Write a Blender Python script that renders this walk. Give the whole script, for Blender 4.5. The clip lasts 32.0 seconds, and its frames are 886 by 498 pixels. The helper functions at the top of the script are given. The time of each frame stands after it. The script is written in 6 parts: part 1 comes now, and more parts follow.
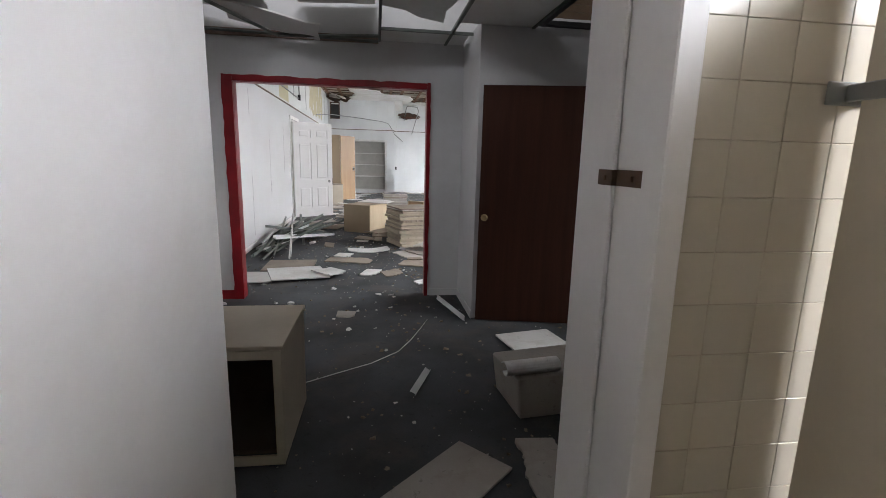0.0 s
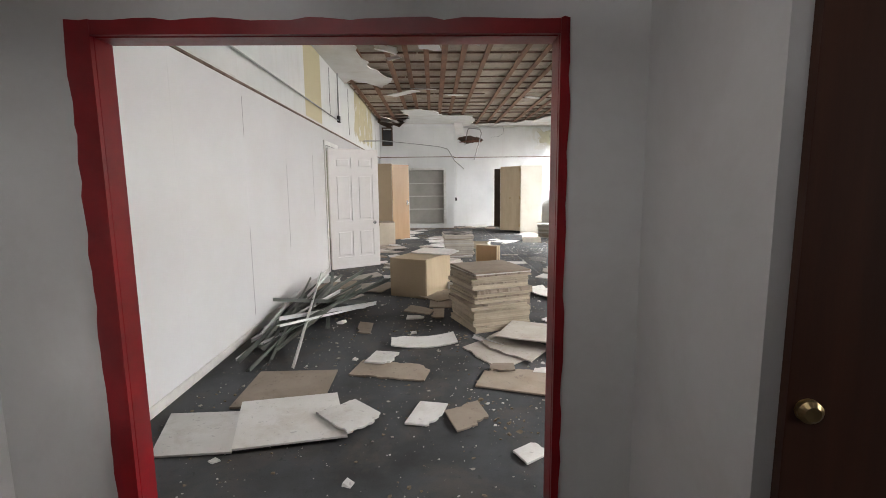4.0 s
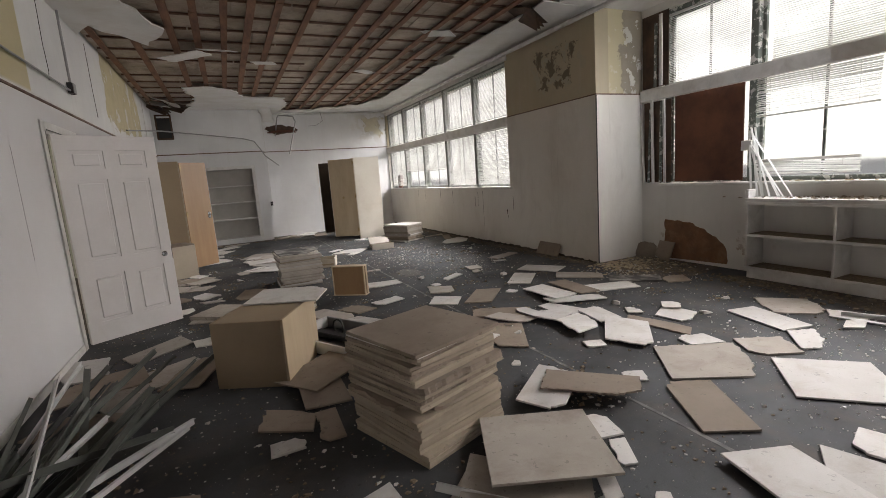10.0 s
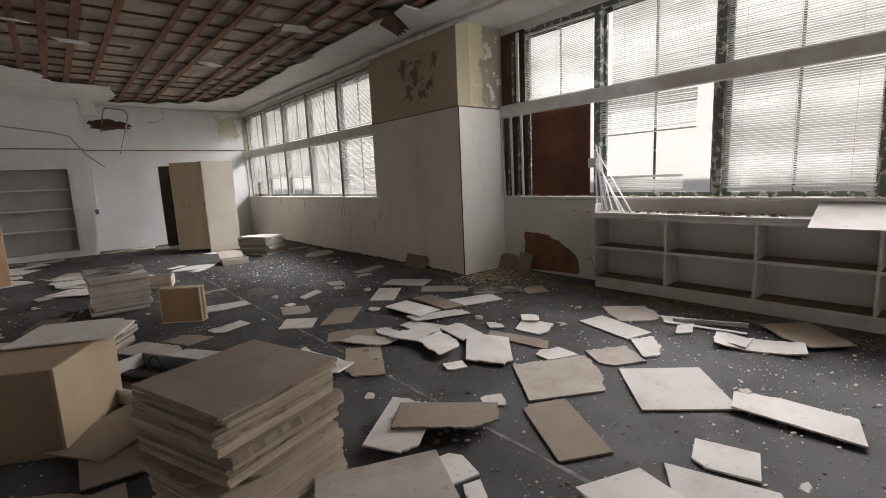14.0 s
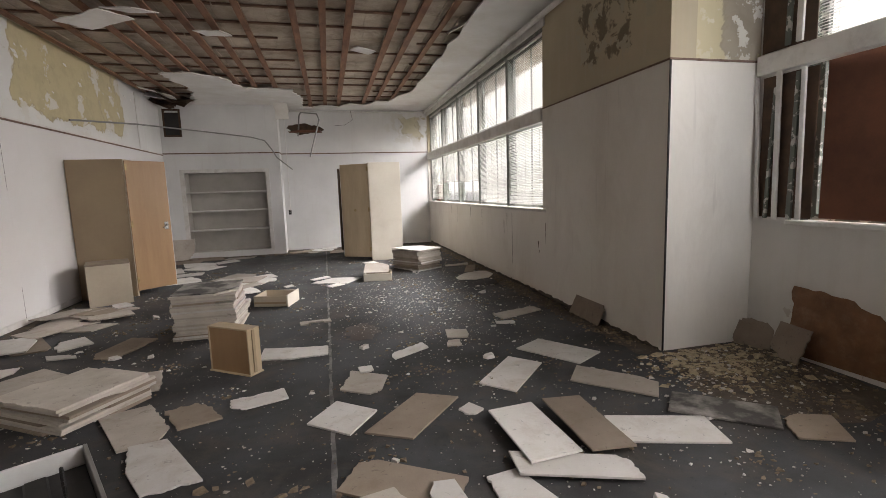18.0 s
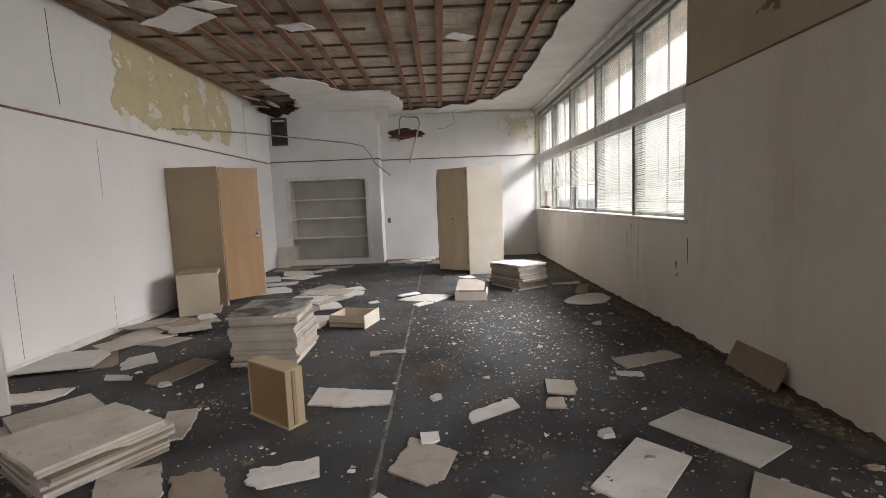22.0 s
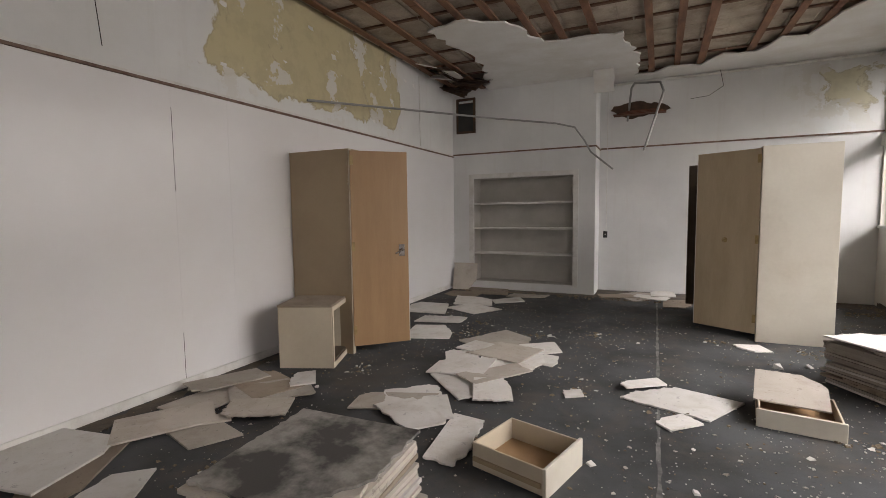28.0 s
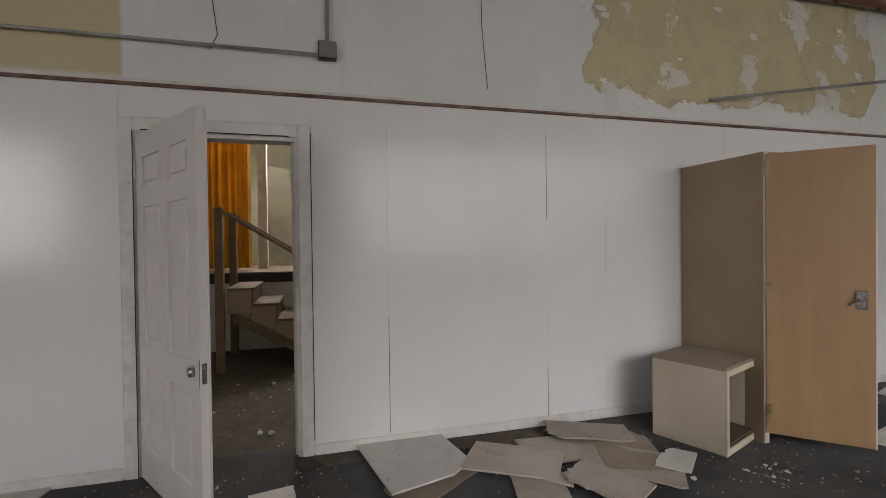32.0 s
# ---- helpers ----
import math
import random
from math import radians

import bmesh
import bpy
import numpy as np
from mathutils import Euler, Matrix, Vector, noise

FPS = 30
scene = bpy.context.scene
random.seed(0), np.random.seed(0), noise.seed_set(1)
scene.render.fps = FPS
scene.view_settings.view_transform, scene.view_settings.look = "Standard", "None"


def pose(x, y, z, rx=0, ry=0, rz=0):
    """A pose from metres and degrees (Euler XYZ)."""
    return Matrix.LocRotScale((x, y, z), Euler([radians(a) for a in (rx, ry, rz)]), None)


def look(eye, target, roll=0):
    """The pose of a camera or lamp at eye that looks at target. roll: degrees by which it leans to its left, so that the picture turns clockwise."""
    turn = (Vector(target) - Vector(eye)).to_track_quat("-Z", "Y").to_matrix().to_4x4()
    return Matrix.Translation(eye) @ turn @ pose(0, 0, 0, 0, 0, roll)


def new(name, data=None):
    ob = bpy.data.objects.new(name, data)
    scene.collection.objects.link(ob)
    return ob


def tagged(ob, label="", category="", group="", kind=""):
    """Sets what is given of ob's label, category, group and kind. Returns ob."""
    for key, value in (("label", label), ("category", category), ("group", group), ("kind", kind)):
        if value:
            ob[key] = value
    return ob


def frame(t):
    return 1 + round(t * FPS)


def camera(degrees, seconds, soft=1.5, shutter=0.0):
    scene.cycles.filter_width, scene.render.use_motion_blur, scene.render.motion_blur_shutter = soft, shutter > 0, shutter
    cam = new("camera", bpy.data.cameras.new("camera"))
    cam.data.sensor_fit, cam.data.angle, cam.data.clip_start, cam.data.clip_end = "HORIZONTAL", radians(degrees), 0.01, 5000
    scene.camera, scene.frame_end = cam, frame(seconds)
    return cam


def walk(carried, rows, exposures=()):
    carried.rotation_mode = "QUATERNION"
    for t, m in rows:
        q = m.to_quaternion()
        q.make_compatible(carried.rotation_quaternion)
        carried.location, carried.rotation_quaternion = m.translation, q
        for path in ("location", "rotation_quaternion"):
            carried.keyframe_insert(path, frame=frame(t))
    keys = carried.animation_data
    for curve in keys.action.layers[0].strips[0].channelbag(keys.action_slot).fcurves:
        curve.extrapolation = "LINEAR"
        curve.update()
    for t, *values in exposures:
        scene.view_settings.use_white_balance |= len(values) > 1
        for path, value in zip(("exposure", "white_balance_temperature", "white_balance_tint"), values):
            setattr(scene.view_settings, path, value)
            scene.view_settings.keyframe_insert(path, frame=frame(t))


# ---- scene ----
cam = camera(87.6, 32.0, soft=0.8)
PATH = [
    (0, (0.333, 0.733, 1.365), (0.62, 2.676, 0.989), 1.4),
    (0.5, (0.464, 0.991, 1.401), (0.7, 2.945, 1.045), 1.2),
    (1, (0.482, 1.332, 1.398), (0.66, 3.301, 1.092), 0.8),
    (1.5, (0.476, 1.691, 1.425), (0.622, 3.663, 1.129), 0.5),
    (2, (0.47, 2.082, 1.411), (0.556, 4.06, 1.131), 0.1),
    (2.5, (0.417, 2.442, 1.379), (0.505, 4.423, 1.115), -0.1),
    (3, (0.326, 2.816, 1.407), (0.399, 4.799, 1.158), -0.2),
    (3.5, (0.342, 3.178, 1.395), (0.37, 5.165, 1.165), -0.0),
    (4, (0.328, 3.451, 1.452), (0.367, 5.433, 1.185), -0.6),
    (4.5, (0.319, 3.764, 1.409), (0.355, 5.745, 1.137), -0.2),
    (5, (0.309, 4.043, 1.366), (0.345, 6.023, 1.088), -0.1),
    (5.5, (0.279, 4.217, 1.388), (0.298, 6.195, 1.094), -0.2),
    (6, (0.242, 4.404, 1.392), (0.277, 6.381, 1.091), -0.7),
    (6.5, (0.139, 4.639, 1.429), (0.202, 6.614, 1.124), -1.3),
    (7, (-0.02, 4.888, 1.458), (0.09, 6.861, 1.151), -1.7),
    (7.5, (-0.01, 5.136, 1.431), (0.152, 7.107, 1.129), -2.0),
    (8, (0.072, 5.414, 1.463), (0.383, 7.366, 1.162), -2.4),
    (8.5, (0.073, 5.556, 1.456), (0.553, 7.473, 1.144), -2.8),
    (9, (-0.007, 5.77, 1.465), (0.632, 7.64, 1.156), -3.2),
    (9.5, (-0.047, 5.872, 1.475), (0.74, 7.683, 1.16), -4.1),
    (10, (-0.019, 5.852, 1.478), (0.797, 7.651, 1.161), -4.2),
    (10.5, (0.045, 5.881, 1.461), (0.878, 7.67, 1.14), -4.1),
    (11, (0.082, 5.937, 1.46), (1.003, 7.682, 1.13), -3.7),
    (11.5, (0.106, 5.981, 1.476), (1.19, 7.629, 1.145), -3.2),
    (12, (0.142, 5.973, 1.478), (1.321, 7.555, 1.151), -3.0),
    (12.5, (0.165, 5.96, 1.482), (1.378, 7.516, 1.155), -2.9),
    (13, (0.168, 5.965, 1.476), (1.402, 7.505, 1.152), -2.8),
    (13.5, (0.201, 5.997, 1.482), (1.45, 7.526, 1.161), -2.8),
    (14, (0.349, 6.081, 1.46), (1.613, 7.601, 1.154), -2.6),
    (14.5, (0.56, 6.186, 1.473), (1.814, 7.716, 1.176), -2.5),
    (15, (0.811, 6.325, 1.483), (2.045, 7.873, 1.198), -2.3),
    (15.5, (1.073, 6.498, 1.49), (2.253, 8.089, 1.212), -2.3),
    (16, (1.286, 6.677, 1.475), (2.394, 8.319, 1.206), -2.1),
    (16.5, (1.459, 6.826, 1.429), (2.429, 8.558, 1.183), -1.8),
    (17, (1.705, 7.193, 1.43), (2.526, 9.002, 1.193), -1.6),
    (17.5, (1.967, 7.505, 1.46), (2.603, 9.385, 1.218), -1.7),
    (18, (2.157, 7.751, 1.463), (2.625, 9.679, 1.207), -1.9),
    (18.5, (2.219, 7.911, 1.463), (2.634, 9.85, 1.201), -2.0),
    (19, (2.227, 8.016, 1.473), (2.615, 9.959, 1.203), -2.0),
    (19.5, (2.236, 8.043, 1.434), (2.6, 9.991, 1.168), -1.9),
    (20, (2.254, 8.062, 1.417), (2.588, 10.018, 1.163), -1.9),
    (20.5, (2.327, 8.166, 1.399), (2.62, 10.13, 1.157), -1.6),
    (21, (2.544, 8.432, 1.406), (2.789, 10.403, 1.175), -1.5),
    (21.5, (2.595, 8.609, 1.408), (2.749, 10.591, 1.188), -1.8),
    (22, (2.489, 8.785, 1.435), (2.49, 10.775, 1.228), -2.2),
    (22.5, (2.403, 8.965, 1.441), (2.314, 10.953, 1.24), -2.4),
    (23, (2.436, 9.226, 1.42), (2.305, 11.211, 1.217), -2.0),
    (23.5, (2.487, 9.391, 1.402), (2.33, 11.374, 1.2), -2.1),
    (24, (2.398, 9.629, 1.348), (2.223, 11.612, 1.151), -2.3),
    (24.5, (2.137, 10.088, 1.443), (1.95, 12.07, 1.255), -2.4),
    (25, (2.18, 10.366, 1.526), (2.005, 12.346, 1.31), -2.1),
    (25.5, (2.182, 10.587, 1.524), (2.003, 12.567, 1.306), -2.1),
    (26, (2.183, 10.756, 1.52), (1.997, 12.735, 1.3), -2.0),
    (26.5, (2.149, 11.06, 1.403), (1.919, 13.037, 1.204), -2.2),
    (27, (2.115, 11.315, 1.386), (1.716, 13.264, 1.183), -1.6),
    (27.5, (2.064, 11.648, 1.402), (1.46, 13.545, 1.214), -1.1),
    (28, (2.036, 11.809, 1.42), (1.19, 13.614, 1.263), -0.7),
    (28.5, (1.93, 11.991, 1.423), (0.819, 13.65, 1.303), -0.8),
    (29, (1.84, 12.083, 1.431), (0.449, 13.518, 1.356), -1.1),
    (29.5, (1.794, 12.261, 1.425), (0.151, 13.4, 1.378), -1.1),
    (30, (1.804, 12.473, 1.435), (0.021, 13.379, 1.403), -1.2),
    (30.5, (1.783, 12.509, 1.434), (-0.073, 13.251, 1.404), -1.1),
    (31, (1.779, 12.524, 1.437), (-0.123, 13.142, 1.408), -0.9),
    (31.5, (1.778, 12.526, 1.434), (-0.138, 13.099, 1.411), -0.8),
    (32, (1.782, 12.532, 1.441), (-0.145, 13.067, 1.417), -0.7),
]
EXPOSURES = [(0.0, 1.12, 6000, 12), (1.0, 1.17, 6100, 12), (2.0, 1.4, 6300, 12), (3.5, 1.25, 6400, 12), (5.5, 0.5, 6500, 13), (6.0, 0.42, 6500, 13), (7.0, 0.12, 6500, 13), (8.0, 0.0, 6600, 14), (10.0, 0.0, 6700, 16), (12.0, -0.2, 6700, 17), (13.0, -0.36, 6700, 17), (16.0, -0.05, 6700, 16), (18.0, 0.18, 6800, 17), (19.0, 0.24, 6700, 16), (21.0, 0.22, 6700, 16), (23.0, 0.08, 6700, 16), (24.0, -0.02, 6700, 15), (28.0, -0.16, 6900, 17), (30.0, -0.22, 6700, 16), (32.0, -0.3, 6600, 16)]
walk(cam, [(t, look(eye, target, roll)) for t, eye, target, roll in PATH], EXPOSURES)

# world, sun and daylight at the windows
world = bpy.data.worlds.new("overcast_sky")
scene.world = world
world.use_nodes = True
wn = world.node_tree.nodes
sky = wn.new("ShaderNodeTexSky")
sky.sky_type = "NISHITA"
sky.sun_disc = False
sky.sun_elevation, sky.sun_rotation = radians(38), radians(100)
wn["Background"].inputs["Strength"].default_value = 0.12
world.node_tree.links.new(sky.outputs["Color"], wn["Background"].inputs["Color"])


def lamp(name, kind, m, energy, color, **k):
    d = bpy.data.lights.new(name, kind)
    d.energy, d.color = energy, color
    for a, v in k.items():
        if a == "size":
            d.shape, d.size, d.size_y = "RECTANGLE", v[0], v[1]
        if a == "spread":
            d.spread = radians(v)
        if a == "angle":
            d.angle = v
    o = new(name, d)
    o.matrix_world = m
    return o


lamp("sun", "SUN", look((9, 12, 8), (4, 11, 0)), 1.2, (1, 0.96, 0.9), angle=radians(12))
lamp("daylight_window_a", "AREA", look((11.6, 16.65, 7.4), (4.9, 16.65, 2.3)), 3500, (0.96, 0.98, 1.0), size=(9.0, 4.0))
lamp("daylight_window_b", "AREA", look((12.5, 8.0, 7.4), (5.8, 8.0, 2.3)), 1350, (0.96, 0.98, 1.0), size=(8.0, 4.0))
# lamps added on the room side of the blinds, standing in for sky light
lamp("sky_fill_a", "AREA", look((4.8, 16.65, 2.3), (3.8, 16.65, 2.1)), 54, (1.0, 0.985, 0.97), size=(6.6, 2.2), spread=105)
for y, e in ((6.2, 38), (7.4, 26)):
    lamp("sky_fill_b", "AREA", look((5.5, y, 2.3), (4.5, y + 0.5, 2.1)), e, (1.0, 0.985, 0.97), size=(1.15, 2.2), spread=130)
# added lamp turned north, only to brighten the return wall
lamp("sky_fill_b", "AREA", look((5.5, 8.6, 2.2), (5.2, 10.97, 2.1)), 7, (0.86, 0.93, 1.0), size=(0.5, 2.2), spread=90)
# lamps added inside closed rooms, in place of light sources that stay unseen
lamp("fill_washroom", "AREA", look((2.2, 0.2, 2.45), (0.0, 1.2, 1.1)), 45, (0.98, 0.99, 1.0), size=(1.3, 0.8))
lamp("fill_side_room", "AREA", look((-3.0, 3.0, 2.4), (-2.9, 3.4, 0.4)), 22, (1.0, 0.98, 0.95), size=(1.4, 1.0))
# lamp added above the dropped ceiling to brighten it, the slab is closed
lamp("fill_above_grid", "AREA", look((-0.3, 3.0, 3.55), (-0.3, 5.2, 2.9)), 16.5, (1.0, 0.99, 0.98), size=(1.6, 0.8))
# lamps added to light hall and office, neither has an outside window built
lamp("fill_hall", "AREA", look((-7.2, 12.5, 3.0), (-2, 12.0, 1.0)), 200, (1.0, 0.95, 0.85), size=(2.5, 2.0))
lamp("fill_office", "AREA", look((5.3, 2.95, 1.9), (0.8, 3.7, 0.0)), 25, (1.0, 0.97, 0.92), size=(1.4, 1.2), spread=95)

# ---- materials ----


def nodes_of(name):
    m = bpy.data.materials.new(name)
    m.use_nodes = True
    nt = m.node_tree
    return m, nt, nt.nodes["Principled BSDF"], nt.links


def noise_node(nt, vec, scale, detail=4, rough=0.6, dist=0.0):
    n = nt.nodes.new("ShaderNodeTexNoise")
    n.inputs["Scale"].default_value = scale
    n.inputs["Detail"].default_value = detail
    n.inputs["Roughness"].default_value = rough
    n.inputs["Distortion"].default_value = dist
    nt.links.new(vec, n.inputs["Vector"])
    return n.outputs["Fac"]


def ramp(nt, fac, a, b):
    r = nt.nodes.new("ShaderNodeMapRange")
    r.inputs["From Min"].default_value, r.inputs["From Max"].default_value = a, b
    nt.links.new(fac, r.inputs["Value"])
    return r.outputs["Result"]


def mix(nt, fac, a, b):
    m = nt.nodes.new("ShaderNodeMix")
    m.data_type = "RGBA"
    for sock, v in ((m.inputs["Factor"], fac), (m.inputs["A"], a), (m.inputs["B"], b)):
        if hasattr(v, "is_output"):
            nt.links.new(v, sock)
        elif isinstance(v, (int, float)):
            sock.default_value = v
        else:
            sock.default_value = (*v, 1)
    return m.outputs["Result"]


def maths(nt, op, a, b=0.0, clamp=False):
    m = nt.nodes.new("ShaderNodeMath")
    m.operation, m.use_clamp = op, clamp
    for sock, v in ((m.inputs[0], a), (m.inputs[1], b)):
        if hasattr(v, "is_output"):
            nt.links.new(v, sock)
        else:
            sock.default_value = v
    return m.outputs[0]


def position(nt, stretch=(1, 1, 1)):
    g = nt.nodes.new("ShaderNodeNewGeometry")
    m = nt.nodes.new("ShaderNodeMapping")
    m.inputs["Scale"].default_value = stretch
    nt.links.new(g.outputs["Position"], m.inputs["Vector"])
    return m.outputs["Vector"]


def mat(name, col, col2=None, rough=0.6, scale=3.0, fine=60.0, grain=0.12, bump=0.15, metal=0.0, stretch=(1, 1, 1), rand=0.0,
        dirt=None, dirt_amount=0.5, dirt_scale=1.5, spec=0.4, bump_dist=0.002, lo=0.35, hi=0.7, drips=0.0, rvar=0.25, specks=0.0):
    """A worn surface: two colours in large patches, fine grain, dirt and relief."""
    m, nt, p, ln = nodes_of(name)
    v = position(nt, stretch)
    c = mix(nt, ramp(nt, noise_node(nt, v, scale, 5), lo, hi), col, col2 or tuple(x * 0.8 for x in col))
    if dirt:
        d = ramp(nt, noise_node(nt, v, dirt_scale, 8, 0.7, 0.4), 0.5, 0.75)
        c = mix(nt, maths(nt, "MULTIPLY", d, dirt_amount), c, dirt)
    if drips:
        d = ramp(nt, noise_node(nt, position(nt, (22, 22, 1.1)), 1.0, 3, 0.5), 0.62, 0.68)
        d = maths(nt, "MULTIPLY", d, ramp(nt, noise_node(nt, v, 1.3, 4), 0.5, 0.62))
        c = mix(nt, maths(nt, "MULTIPLY", d, drips), c, (0.12, 0.09, 0.065))
    if specks:
        d = ramp(nt, noise_node(nt, v, 26, 3, 0.6, 0.6), 0.64, 0.68)
        c = mix(nt, maths(nt, "MULTIPLY", d, specks), c, tuple(x * 0.35 for x in col))
    f = noise_node(nt, v, fine, 6, 0.7)
    h = nt.nodes.new("ShaderNodeHueSaturation")
    ln.new(c, h.inputs["Color"])
    val = maths(nt, "ADD", maths(nt, "MULTIPLY", f, 2 * grain), 1 - grain)
    if rand:
        o = nt.nodes.new("ShaderNodeObjectInfo")
        val = maths(nt, "MULTIPLY", val, maths(nt, "ADD", maths(nt, "MULTIPLY", o.outputs["Random"], 2 * rand), 1 - rand))
    ln.new(val, h.inputs["Value"])
    ln.new(h.outputs["Color"], p.inputs["Base Color"])
    ln.new(maths(nt, "ADD", maths(nt, "MULTIPLY", f, rvar), rough - 0.48 * rvar, True), p.inputs["Roughness"])
    p.inputs["Metallic"].default_value = metal
    p.inputs["Specular IOR Level"].default_value = spec
    b = nt.nodes.new("ShaderNodeBump")
    b.inputs["Strength"].default_value, b.inputs["Distance"].default_value = bump, bump_dist
    ln.new(f, b.inputs["Height"])
    ln.new(b.outputs["Normal"], p.inputs["Normal"])
    return m


def window_fac(nt, axis, lo, hi, soft=0.15):
    """1 between lo and hi along a world axis, with soft ends."""
    g = nt.nodes.new("ShaderNodeNewGeometry")
    s = nt.nodes.new("ShaderNodeSeparateXYZ")
    nt.links.new(g.outputs["Position"], s.inputs[0])
    a = s.outputs[axis]
    return maths(nt, "MULTIPLY", ramp(nt, a, lo - soft, lo + soft), ramp(nt, a, hi + soft, hi - soft))


def peeling(name, base, under, zones, bare=(0.62, 0.6, 0.55), level=0.47, rough=0.65, solid_zone=None, scale=2.2, bare_scale=3.1):
    """Paint that has peeled in ragged patches inside the zones (axis, lo, hi, zlo, zhi)."""
    m, nt, p, ln = nodes_of(name)
    v = position(nt)
    c = mix(nt, ramp(nt, noise_node(nt, v, 1.1, 6), 0.35, 0.7), base, tuple(x * 0.86 for x in base))
    streak = ramp(nt, noise_node(nt, position(nt, (6, 6, 0.5)), 1.5, 5), 0.55, 0.8)
    c = mix(nt, maths(nt, "MULTIPLY", streak, 0.25), c, (0.5, 0.46, 0.4))
    big = noise_node(nt, v, scale, 9, 0.62, 0.5)
    h = maths(nt, "MULTIPLY", noise_node(nt, v, 70, 5), 0.2)
    for axis, lo, hi, zlo, zhi in zones:
        z = maths(nt, "MULTIPLY", window_fac(nt, axis, lo, hi, 0.3), window_fac(nt, 2, zlo, zhi, 0.25))
        q = maths(nt, "ADD", big, maths(nt, "MULTIPLY", maths(nt, "SUBTRACT", z, 1.0), 0.5))
        k = ramp(nt, q, level - 0.012, level + 0.012)
        edge = maths(nt, "MULTIPLY", k, ramp(nt, q, level + 0.035, level + 0.015))
        tone = mix(nt, ramp(nt, noise_node(nt, v, 5, 5), 0.45, 0.6), under, tuple(x * 0.9 for x in under))
        c = mix(nt, k, c, tone)
        c = mix(nt, maths(nt, "MULTIPLY", edge, 0.45), c, (0.3, 0.25, 0.17))
        core = maths(nt, "MULTIPLY", z, ramp(nt, noise_node(nt, v, bare_scale, 8, 0.62), 0.575, 0.587))
        c = mix(nt, core, c, bare)
        h = maths(nt, "SUBTRACT", h, maths(nt, "MULTIPLY", k, 0.8))
    if solid_zone:
        axis, lo, hi, zlo, zhi = solid_zone
        z = maths(nt, "MULTIPLY", window_fac(nt, axis, lo, hi, 0.01), window_fac(nt, 2, zlo, zhi, 0.02))
        c = mix(nt, z, c, tuple(x * 1.04 for x in under))
    ln.new(c, p.inputs["Base Color"])
    p.inputs["Roughness"].default_value = rough
    b = nt.nodes.new("ShaderNodeBump")
    b.inputs["Strength"].default_value, b.inputs["Distance"].default_value = 0.5, 0.004
    ln.new(h, b.inputs["Height"])
    ln.new(b.outputs["Normal"], p.inputs["Normal"])
    return m


M = {}
M["panel"] = mat("white_wall_panel", (0.77, 0.765, 0.76), (0.72, 0.7, 0.685), 0.16, 0.7, 1.5, 0.02, 0.0, spec=0.4, rvar=0.06)
M["upper"] = peeling("white_paint_over_yellow", (0.7, 0.7, 0.68), (0.52, 0.455, 0.275), [(1, 14.5, 18.0, 2.5, 3.95)], level=0.4, scale=1.15, bare_scale=1.7, solid_zone=(1, 10.4, 11.4, 2.5, 3.9))
M["north"] = peeling("white_paint_north", (0.72, 0.72, 0.71), (0.62, 0.58, 0.44), [(0, 3.9, 5.2, 2.7, 3.7)])
M["east_upper"] = peeling("stained_upper_plaster", (0.48, 0.41, 0.28), (0.17, 0.135, 0.085), [(1, 11.3, 12.7, 2.5, 3.5)], (0.42, 0.38, 0.28), 0.49, scale=4.0)
M["east"] = mat("white_east_wall", (0.76, 0.73, 0.67), (0.68, 0.64, 0.57), 0.5, 0.9, 30, 0.05, 0.1, dirt=(0.4, 0.34, 0.27), dirt_amount=0.35, dirt_scale=1.3, stretch=(1, 1, 0.45), drips=0.12)
M["recess"] = peeling("white_recess_wall", (0.7, 0.68, 0.64), (0.4, 0.36, 0.3), [(1, 9.3, 10.9, 0.0, 0.35)], (0.3, 0.22, 0.15), 0.55)
M["return_upper"] = peeling("yellow_peeling_plaster", (0.6, 0.53, 0.34), (0.36, 0.31, 0.235), [(0, 5.32, 6.0, 2.4, 3.8)], (0.72, 0.7, 0.64), 0.33)
M["bare_board"] = mat("bare_brown_board", (0.24, 0.12, 0.06), (0.15, 0.075, 0.04), 0.75, 5, 60, 0.2, 0.3, dirt=(0.4, 0.3, 0.2), dirt_amount=0.3, dirt_scale=8)
M["stain"] = mat("dark_spill_stain", (0.04, 0.024, 0.017), (0.055, 0.042, 0.036), 0.5, 6, 60, 0.2, 0.1)
M["foyer"] = mat("grey_white_foyer_wall", (0.62, 0.61, 0.6), (0.56, 0.55, 0.54), 0.5, 0.7, 20, 0.04, 0.06, dirt=(0.42, 0.38, 0.35), dirt_amount=0.3)
M["red"] = mat("red_gloss_paint", (0.24, 0.006, 0.011), (0.15, 0.005, 0.008), 0.35, 4, 40, 0.1, 0.15, dirt=(0.12, 0.01, 0.01), dirt_amount=0.4)
M["floor"] = mat("dark_worn_floor", (0.07, 0.074, 0.077), (0.034, 0.034, 0.034), 0.74, 1.1, 130, 0.5, 0.4, dirt=(0.1, 0.083, 0.066), dirt_amount=0.8, dirt_scale=2.1, spec=0.3, lo=0.4, hi=0.62, specks=0.5)
M["ceil_white"] = mat("white_ceiling_board", (0.74, 0.73, 0.71), (0.64, 0.62, 0.58), 0.8, 2, 120, 0.06, 0.2, dirt=(0.45, 0.38, 0.28), dirt_amount=0.35)
M["ceil_back"] = mat("grey_old_ceiling_board", (0.5, 0.43, 0.35), (0.27, 0.22, 0.165), 0.85, 1.4, 50, 0.3, 0.3, dirt=(0.1, 0.07, 0.05), dirt_amount=0.75, dirt_scale=3.5)
